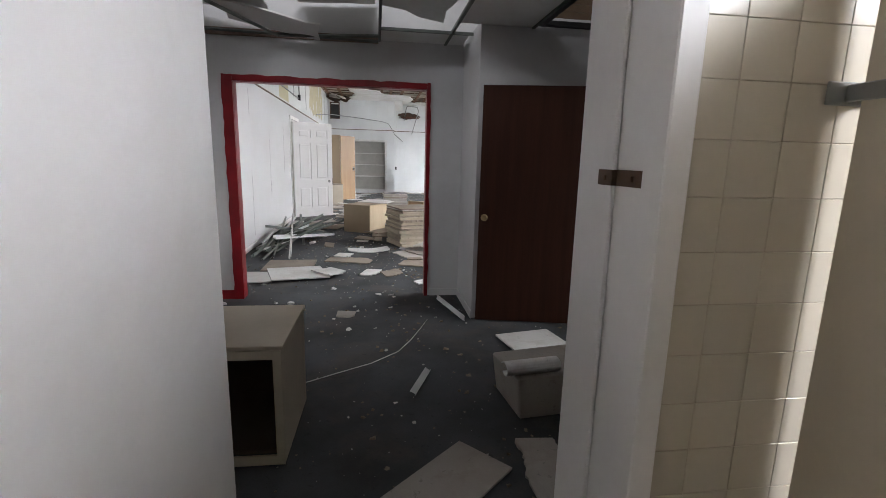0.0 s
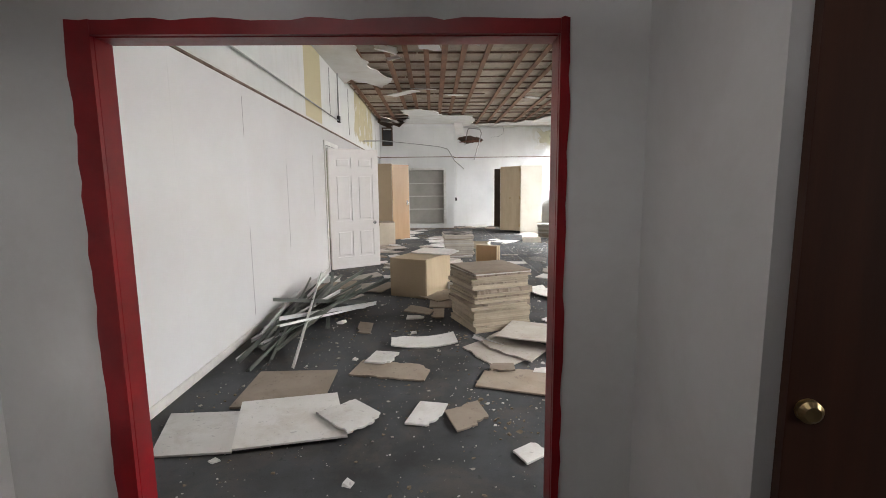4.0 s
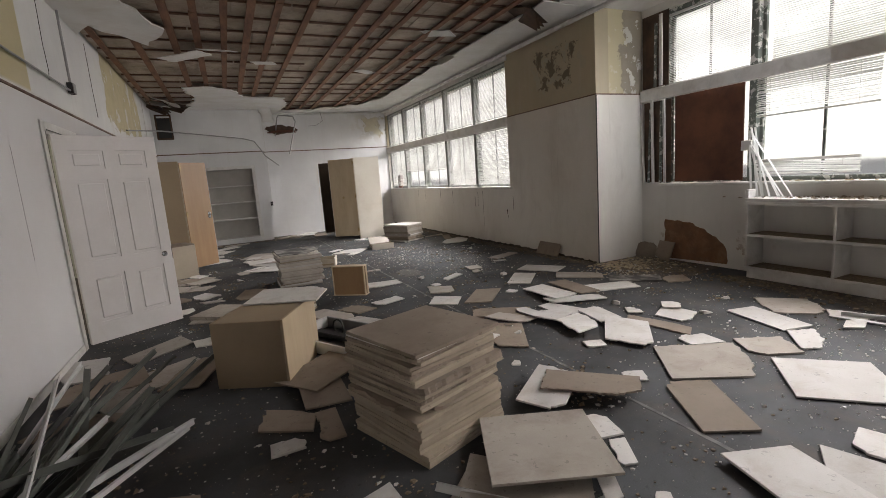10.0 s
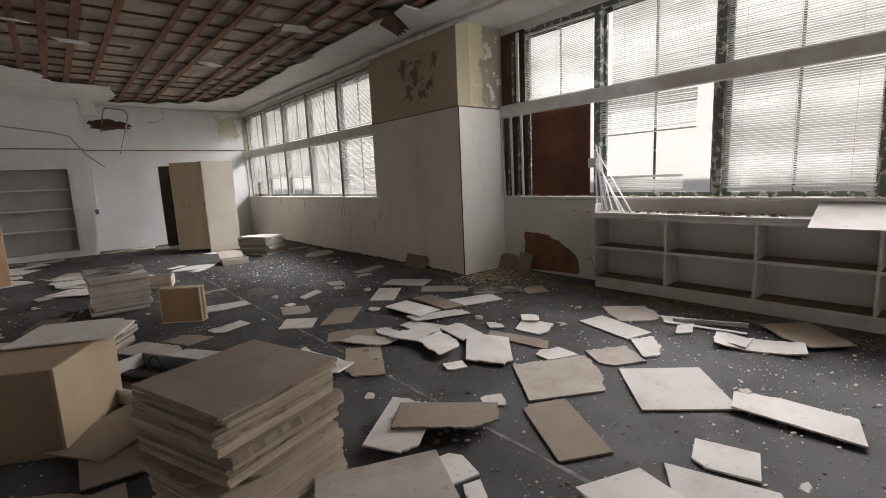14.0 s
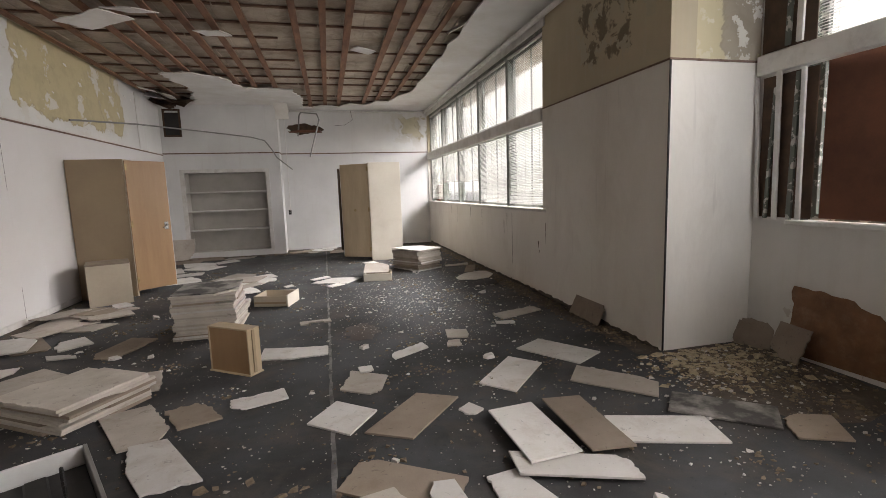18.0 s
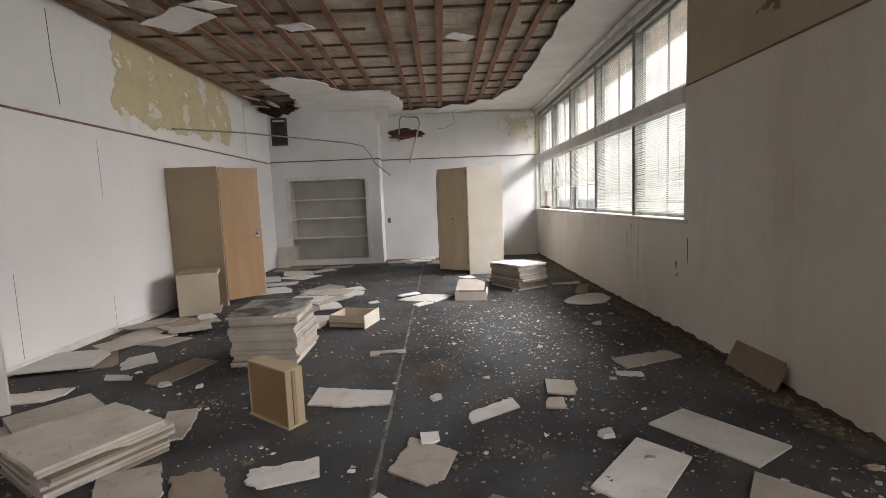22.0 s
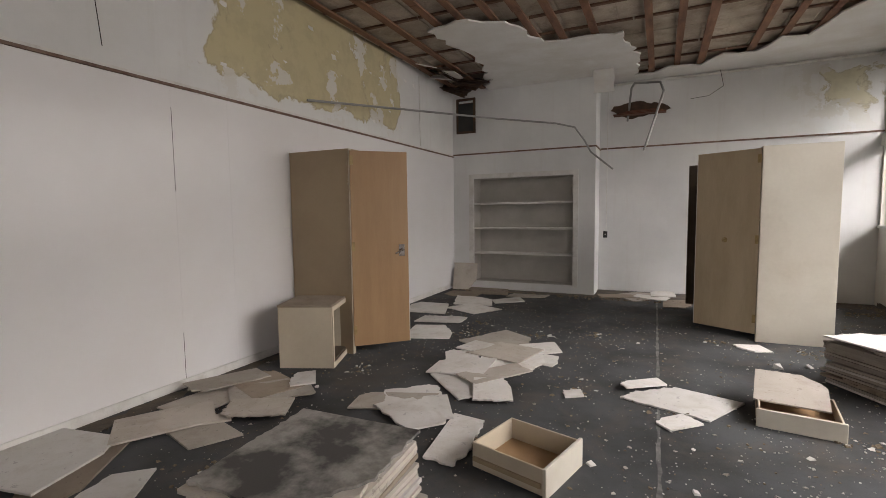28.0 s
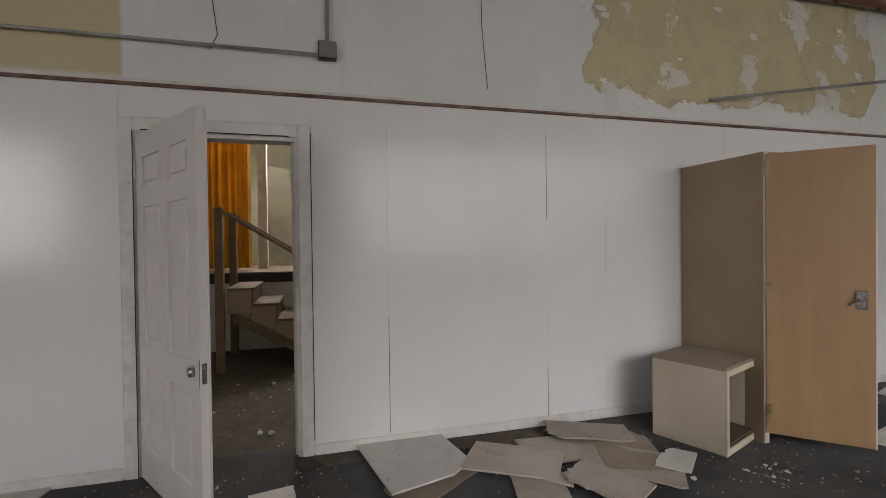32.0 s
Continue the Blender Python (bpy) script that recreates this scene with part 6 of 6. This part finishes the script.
tile("g", 0.07, 4.71, 0, -7, 0.16, 0.14, 1, -0.02)
tile("g", 0.26, 14.71, 0, 20, 0.6, 0.3, 1, 0.05)
tile("w", 0.49, 14.54, 1, -30, 0.5, 0.3, 1, 0.1)
tile("g", 0.77, 15.53, 1, 55, 0.6, 0.3, 1, 0.0)
tile("w", 0.44, 15.60, 1, 12, 0.5, 0.45, 1, 0.1)
tile("w", 0.87, 15.18, 1, -70, 0.45, 0.3, 1, 0.0)
tile("g", 0.66, 16.17, 1, -15, 0.6, 0.5, 1, 0.0)
tile("w", 0.95, 16.46, 0, 35, 0.4, 0.35, 1, 0.1)
tile("w", 0.33, 16.22, 1, 75, 0.35, 0.25, 1, 0.0)
tile("w", 1.11, 16.11, 0, 80, 0.3, 0.2, 1, 0.0)
tile("g", -0.98, 13.76, 1, 60, 0.6, 0.4, 1, 0.05)
tile("b", -0.90, 14.55, 1, -20, 0.55, 0.4, 1, 0.05)
tile("g", -1.20, 14.45, 2, 70, 0.6, 0.3, 1, 0.0)
tile("g", -0.54, 14.15, 2, 30, 0.45, 0.3, 1, 0.0)
tile("w", -0.65, 14.74, 2, -50, 0.3, 0.2, 1, 0.0)
tile("w", -0.55, 17.27, 0, 15, 0.6, 0.35, 1, 0.1)
tile("w", -0.41, 18.06, 0, -25, 0.6, 0.5, 1, 0.1)
tile("b", -1.03, 19.16, 0, 8, 0.6, 0.5, 1, 0.1)
tile("g", 0.07, 19.35, 0, 4, 0.6, 0.3, 1, 0.1)
tile("w", -0.13, 18.85, 0, 40, 0.5, 0.35, 1, 0.1)
tile("b", 1.45, 19.86, 0, 20, 0.6, 0.35, 1, 0.0)
tile("w", 1.94, 19.81, 1, -15, 0.5, 0.3, 1, 0.0)
tile("b", 0.97, 6.74, 0, -20, 0.6, 0.42, 1, 0.0)
tile("g", 1.36, 6.5, 0, 62, 0.5, 0.26, 1, 0.05)
tile("w", 1.74, 6.29, 0, -40, 0.5, 0.3, 1, 0.0)
tile("b", -1.05, 9.39, 1, -35, 0.6, 0.35, 1, 0.0)
tile("g", -0.64, 10.14, 0, 30, 0.6, 0.4, 1, 0.0)
tile("b", -0.44, 9.99, 1, 70, 0.55, 0.3, 1, 0.0)
tile("w", -0.24, 10.85, 0, 10, 0.5, 0.3, 1, 0.0)
tile("b", -1.10, 10.15, 1, 15, 0.6, 0.45, 1, 0.0)
tile("g", -0.27, 11.73, 0, -20, 0.6, 0.3, 1, 0.0)
tile("w", -0.82, 12.32, 0, 12, 0.5, 0.25, 1, 0.0)
tile("b", 0.49, 9.38, 2, 35, 0.6, 0.45, 1, 0.0)
tile("g", 0.61, 2.43, 0, 42, 0.6, 0.3, 0, 0.0)
tile("g", 1.12, 2.48, 0, 85, 0.5, 0.25, 1, 0.0)


def stack(x, y, angle, w, d, height, key, label, seed, lean=0.0, top=None, jitter=0.012):
    """A pile of tiles, each one a part, shifted and turned a little."""
    r = random.Random(seed)
    t = thing("tile_stack", label, "tile stack", pose(x, y, 0.002, 0, 0, angle))
    kinds = [mesh_of("tile", tile_mesh(w, d, k, seed * 31 + k, 0, 0.0, 0.0185), M[key]) for k in (0, 0, 1, 1)]
    kinds += [mesh_of("tile", tile_mesh(w * 1.01, d * 1.01, 0, seed * 37, 0, 0.0, 0.0175), M["tile_white"]), mesh_of("tile", tile_mesh(w, d, 1, seed * 41, 0, 0.0, 0.0195), M["tile_brown"]), mesh_of("tile", tile_mesh(w, d, 0, seed * 43, 0, 0.0, 0.0185), M["tile_brown"])]
    z, i, left = 0.0, 0, 0
    while z < height - 0.01:
        if i >= left:
            left = i + r.choice((2, 3, 3, 4, 5))
            gx, gy, ga = r.uniform(-jitter, jitter) * 1.6, r.uniform(-jitter, jitter) * 1.6, r.uniform(-3.5, 3.5)
        o = new("tile", kinds[r.choice((0, 0, 0, 0, 1, 1, 1, 2, 4, 5, 5)) if z < height - 0.03 else 6 if key == "tile_stack" else 2])
        o.parent = t
        o.matrix_basis = pose(gx + r.uniform(-0.3, 0.3) * jitter + lean * z, gy + r.uniform(-0.3, 0.3) * jitter, z, r.uniform(-0.15, 0.15), r.uniform(-0.15, 0.15), ga + r.uniform(-0.7, 0.7) + r.choice((0, 180)))
        z += 0.0205
        i += 1
    if top:
        o = part("top_tile", tile_mesh(w * 1.02, d * 1.02, 1, seed * 7, 0, 0.004), M[top], t, "mould-stained top tile")
        o.matrix_basis = pose(lean * z, 0, z + 0.004, 0.5, 0.3, 3)
    return t


stack(0.9, 8.3, 18, 0.63, 0.63, 0.61, "tile_stack", "tall stack of beige tiles on the floor", 3, 0.01, None, 0.02)
stack(0.84, 13.16, 0, 0.6, 0.62, 0.48, "tile_pile", "stack of pale tiles with a mouldy top", 4, 0.0, "tile_dirty", 0.02)
stack(0.38, 11.36, -34, 0.63, 0.61, 0.2, "tile_pile", "low stack of white tiles on the floor", 5, -0.06, None, 0.02)
stack(-0.2, 11.85, -38, 0.62, 0.5, 0.07, "tile_grey", "low slumped stack of grey tiles", 6, -0.2)
stack(3.69, 16.29, 33, 0.57, 0.72, 0.36, "tile_grey", "stack of tiles near the window wall", 7, 0.05, "tile_white", 0.03)
stack(-2.02, 4.45, 4, 0.62, 0.62, 1.06, "tile_white", "tall stack of white tiles in the side room", 8)
stack(-2.8, 4.2, -6, 0.6, 0.9, 1.0, "tile_white", "tall stack of white tiles in the side room", 9)

# leaning pieces
for x, y, z, w, h, rx, rz, key in ((4.8, 12.2, 0.0, 0.58, 0.22, 64, -90, "tile_brown"), (5.69, 10.93, 0.0, 0.3, 0.24, 66, -70, "tile_brown"), (-1.2, 19.62, 0.0, 0.45, 0.5, 74, 6, "tile_grey"), (2.86, 15.5, 0.1, 0.42, 0.4, 14, -10, "tile_grey"),
                                   (5.67, 10.62, 0.0, 0.3, 0.29, 66, -98, "tile_brown"), (0.26, 9.83, 0.522, 0.62, 0.45, 2, -26, "tile_white")):
    bm = tile_mesh(w, h, 1, int(x * 91 + y * 7), 0, 0.0)
    bmesh.ops.translate(bm, verts=bm.verts, vec=(0, h / 2, 0))
    solid("ceiling_tile", bm, M[key], "broken ceiling tile leaning on another thing", "ceiling tile", pose(x, y, z, rx, 0, rz), "fallen ceiling tiles")
bm = tile_mesh(0.5, 0.62, 1, 555)
solid("ceiling_tile", bm, M["tile_white"], "white ceiling tile leaning from the shelf on the sill", "ceiling tile", pose(5.53, 6.8, 0.968, 0, -20, 3), "fallen ceiling tiles")

# heap of metal ceiling grid strips along the wall
r = random.Random(21)


def grid_strip(a, b, white, group="heap of grid strips"):
    """A T-section metal runner between two ends."""
    a, b = Vector(a), Vector(b)
    d = b - a
    bm = boxes((-0.012, -0.001, -d.length / 2, 0.012, 0.001, d.length / 2), (-0.001, 0.001, -d.length / 2, 0.001, 0.034, d.length / 2), (-0.004, 0.03, -d.length / 2, 0.004, 0.038, d.length / 2))
    m = Matrix.Translation((a + b) / 2) @ d.to_track_quat("Z", "Y").to_matrix().to_4x4() @ Matrix.Rotation(radians(r.uniform(0, 360)), 4, "Z")
    solid("grid_strip", bm, M["grid_white" if white else "grid_grey"], "white metal ceiling strip on the heap" if white else "grey metal ceiling strip on the heap", "metal strip", m, group)


for i in range(26):
    x = -1.42 + r.uniform(0, 0.35)
    y = 7.35 + r.uniform(0, 0.9)
    L = r.uniform(1.1, 2.3)
    ang = radians(90 - r.uniform(-4, 26))
    z0 = 0.02 + 0.011 * i * r.uniform(0.3, 1)
    bx = max(-1.46, x + L * math.cos(ang))
    grid_strip((x, y, 0.02 + r.uniform(0, 0.05)), (bx, y + L * math.sin(ang), z0 + 0.05), i % 5 == 0)
for a, b, wht in (((-1.3, 7.15, 0.02), (-1.2, 8.9, 0.16), 0), ((-0.82, 7.03, 0.02), (-1.2, 9.6, 0.32), 1), ((-1.05, 7.2, 0.03), (-1.28, 9.4, 0.3), 0), ((-1.2, 7.9, 0.2), (-0.4, 9.1, 0.04), 1), ((-1.1, 7.6, 0.2), (-0.42, 9.0, 0.03), 1),
                  ((-1.4, 8.3, 0.26), (-0.5, 8.95, 0.05), 0), ((-0.8, 8.1, 0.02), (-1.1, 9.8, 0.3), 0), ((-1.15, 7.0, 0.02), (-0.95, 9.2, 0.22), 0), ((-1.36, 7.25, 0.02), (-1.2, 8.7, 0.1), 1)):
    grid_strip(a, b, wht)
for a, b in (((4.62, 8.0, 0.02), (4.75, 7.35, 0.02)), ((4.7, 7.95, 0.02), (4.95, 7.4, 0.02)), ((0.56, 3.22, 0.02), (0.68, 3.52, 0.02)), ((0.93, 5.1, 0.02), (1.08, 4.45, 0.02)), ((0.7, 7.7, 0.05), (0.95, 7.45, 0.03))):
    grid_strip(a, b, 1, "loose grid strips")

# floor seam strip and small crumbs
structure("floor_seam", ragged([(2.145, 5.4), (2.035, 20.1), (2.012, 20.1), (2.12, 5.4)], 0.0005, 0.0018, 61, 0.09, 0.006), M["seam"], "worn pale seam strip in the floor", "floor")


def crumbs(name, count, place, size, material, label, seed, flat=1.0):
    """Many small flat chips lying loose, in one mesh."""
    r = random.Random(seed)
    vs, fs = [], []
    for _ in range(count):
        x, y = place(r)
        s = size * (0.25 + r.random() ** 3 * 2.2)
        n = r.choice((3, 4, 4, 5))
        a0, hgt = r.uniform(0, 6.28), s * r.uniform(0.12, 0.45) * flat
        tx, ty = r.uniform(-0.3, 0.3), r.uniform(-0.3, 0.3)
        b = len(vs)
        ring = [(s * r.uniform(0.5, 1) * math.cos(a0 + 6.28 * k / n), s * r.uniform(0.35, 0.9) * math.sin(a0 + 6.28 * k / n)) for k in range(n)]
        for dx, dy in ring:
            vs.append((x + dx, y + dy, 0.0005))
        for dx, dy in ring:
            vs.append((x + dx * 0.85, y + dy * 0.85, 0.001 + hgt + dx * tx + dy * ty))
        fs.append([b + n + k for k in range(n)])
        for k in range(n):
            fs.append([b + k, b + (k + 1) % n, b + n + (k + 1) % n, b + n + k])
    me = bpy.data.meshes.new(name)
    me.from_pydata(vs, [], fs)
    me.materials.append(material)
    return tagged(new(name, me), label, "debris", kind="stuff")


crumbs("plaster_crumbs", 15000, lambda r: (r.uniform(-1.4, 5.3), r.uniform(5.4, 20)), 0.0042, M["plaster_bits"], "pale plaster crumbs scattered over the floor", 1)
crumbs("plaster_crumbs", 2200, lambda r: (r.gauss(3.15, 0.55), r.gauss(13.5, 0.95)), 0.0062, M["plaster_bits"], "white flakes scattered on the dark floor", 2)
crumbs("plaster_crumbs", 1700, lambda r: (r.gauss(3.9, 0.75), r.gauss(7.0, 0.8)), 0.0085, M["tile_white"], "white flakes scattered on the dark floor", 12)
crumbs("plaster_crumbs", 1500, lambda r: (r.uniform(-1.4, 5.0), r.uniform(5.6, 18)), 0.011, M["tile_grey"], "broken chips scattered over the floor", 41, 0.6)
crumbs("plaster_crumbs", 420, lambda r: (r.gauss(3.3, 0.65), r.gauss(14.0, 0.8)), 0.013, M["tile_white"], "white flakes scattered on the dark floor", 51, 0.5)
crumbs("dark_litter", 6000, lambda r: (r.uniform(-1.4, 5.3), r.uniform(5.4, 20)), 0.008, M["leaf"], "small dark scraps scattered over the floor", 31)
clumps = [(random.Random(700 + k).uniform(-0.9, 4.7), random.Random(900 + k).uniform(6.0, 17.5)) for k in range(70)]
crumbs("litter_clumps", 2600, lambda r: (lambda c: (c[0] + r.gauss(0, 0.08), c[1] + r.gauss(0, 0.08)))(r.choice(clumps)), 0.013, M["leaf"], "small clumps of brown litter on the floor", 61, 0.9)
crumbs("litter_clumps", 900, lambda r: (lambda c: (c[0] + r.gauss(0, 0.09), c[1] + r.gauss(0, 0.09)))(r.choice(clumps)), 0.012, M["tile_white"], "pale chips among the brown litter", 62, 0.7)
crumbs("foyer_crumbs", 350, lambda r: (r.uniform(-1.4, 2.1), r.uniform(1.8, 5.1)), 0.009, M["plaster_bits"], "small crumbs on the foyer floor", 3)
crumbs("foyer_crumbs", 45, lambda r: (r.uniform(-1.3, 0.6), r.gauss(4.9, 0.4)), 0.022, M["tile_white"], "small broken pieces at the doorway", 33)
crumbs("foyer_crumbs", 500, lambda r: (r.uniform(-1.4, 2.1), r.uniform(1.8, 5.2)), 0.012, M["leaf"], "dark scraps on the foyer floor", 34)
crumbs("corner_rubble", 2600, lambda r: (min(5.75, r.gauss(5.25, 0.32)), min(11.0, r.gauss(10.62, 0.32))), 0.011, M["leaf"], "heap of dry brown rubble in the corner", 4)
crumbs("corner_rubble", 750, lambda r: (min(5.7, r.gauss(5.15, 0.3)), min(11.0, r.gauss(10.73, 0.25))), 0.027, M["flake"], "yellowish plaster flakes on the corner rubble", 14, 0.35)
crumbs("corner_rubble", 500, lambda r: (min(5.7, r.gauss(4.95, 0.5)), min(11.0, r.gauss(10.47, 0.4))), 0.012, M["plaster_bits"], "pale plaster bits on the corner rubble", 15)
crumbs("floor_leaves", 90, lambda r: (r.gauss(1.7, 0.3), r.gauss(9.9, 0.25)), 0.022, M["leaf"], "dry brown leaves on the floor", 16, 0.6)
crumbs("wall_litter", 1500, lambda r: (4.87 - abs(r.gauss(0, 0.13)), r.uniform(11.15, 20.3)), 0.014, M["leaf"], "brown litter along the foot of the wall", 5)
crumbs("wall_litter", 900, lambda r: (5.42 - abs(r.gauss(0, 0.2)), r.uniform(5.5, 10.3)), 0.018, M["leaf"], "brown litter in front of the shelves", 6)
crumbs("wall_litter", 500, lambda r: (r.uniform(-1.4, 4.8), 19.7 - abs(r.gauss(0, 0.12))), 0.02, M["leaf"], "brown litter along the foot of the wall", 7)
crumbs("plaster_pieces", 230, lambda r: (r.uniform(-0.8, 4.6), r.uniform(5.6, 17.5)), 0.032, M["tile_white"], "small broken tile pieces on the floor", 8)
ob = crumbs("shelf_litter", 500, lambda r: (5.63 + r.uniform(-0.12, 0.12), r.gauss(8.1, 0.5)), 0.018, M["leaf"], "dry leaves and litter on the shelf unit", 9)
ob.location.z = 0.95
ob = crumbs("sill_litter", 260, lambda r: (5.79 + r.uniform(-0.02, 0.05), r.uniform(5.6, 9.4)), 0.016, M["flake"], "dry yellow leaves on the window sill", 19)
ob.location.z = 1.121
crumbs("hall_crumbs", 150, lambda r: (r.uniform(-3.6, -1.7), r.uniform(11, 13.5)), 0.02, M["plaster_bits"], "crumbs on the hall floor", 10)

# cream glazed blocks beside the start doorway, each its own piece
blocks = {}
for row in range(25):
    z = 0.1 * row + 0.012
    x = 0.847
    while x < 1.7 and z < 2.45:
        x0, x1 = x, x + 0.1
        if x1 - x0 > 0.03:
            k = round(x1 - x0, 3)
            if k not in blocks:
                blocks[k] = mesh_of("block", boxes((0.0003, -0.005, 0.0003, k - 0.0003, 0, 0.0997), bevel=0.0013), M["glazed"])
            o = new("block", blocks[k])
            o.parent = wall_tile
            o.matrix_basis = Matrix.Translation((x0, 1.336, z))
        x += 0.1

# brown dirt gathered along the walls and in the corner
for n, pts in enumerate(([(4.55, 10.1), (5.1, 9.7), (5.78, 9.8), (5.78, 11.07), (4.9, 11.07), (4.7, 10.7)], [(4.66, 11.1), (4.89, 11.08), (4.89, 20.45), (4.72, 20.45), (4.74, 17.0), (4.62, 14.0)], [(5.15, 5.6), (5.49, 5.5), (5.49, 9.4), (5.2, 9.5), (5.05, 7.6)],
                         [(-1.4, 19.5), (4.8, 20.1), (4.8, 20.45), (1.05, 20.45), (1.05, 19.86), (-1.4, 19.85)], [(-1.48, 12.5), (-1.3, 12.6), (-1.36, 15.5), (-1.48, 15.6)])):
    bm = ragged(pts, 0.0003, 0.0009 + 0.0002 * n, 200 + n, 0.09, 0.06)
    structure("floor_dirt", bm, M["floor_dirt"], "brown dirt gathered at the foot of the wall", "floor")

# notched scrap of tile
bm = ragged([(-0.17, -0.06), (-0.09, -0.06), (-0.08, 0.0), (0.08, 0.0), (0.09, -0.05), (0.17, -0.05), (0.17, 0.06), (-0.17, 0.07)], 0.0, 0.014, 301, 0.05, 0.006)
solid("ceiling_tile", bm, M["tile_grey"], "notched grey-beige scrap of ceiling tile on the floor", "ceiling tile", pose(1.93, 13.08, 0.003, 0, 0, 8), "fallen ceiling tiles")
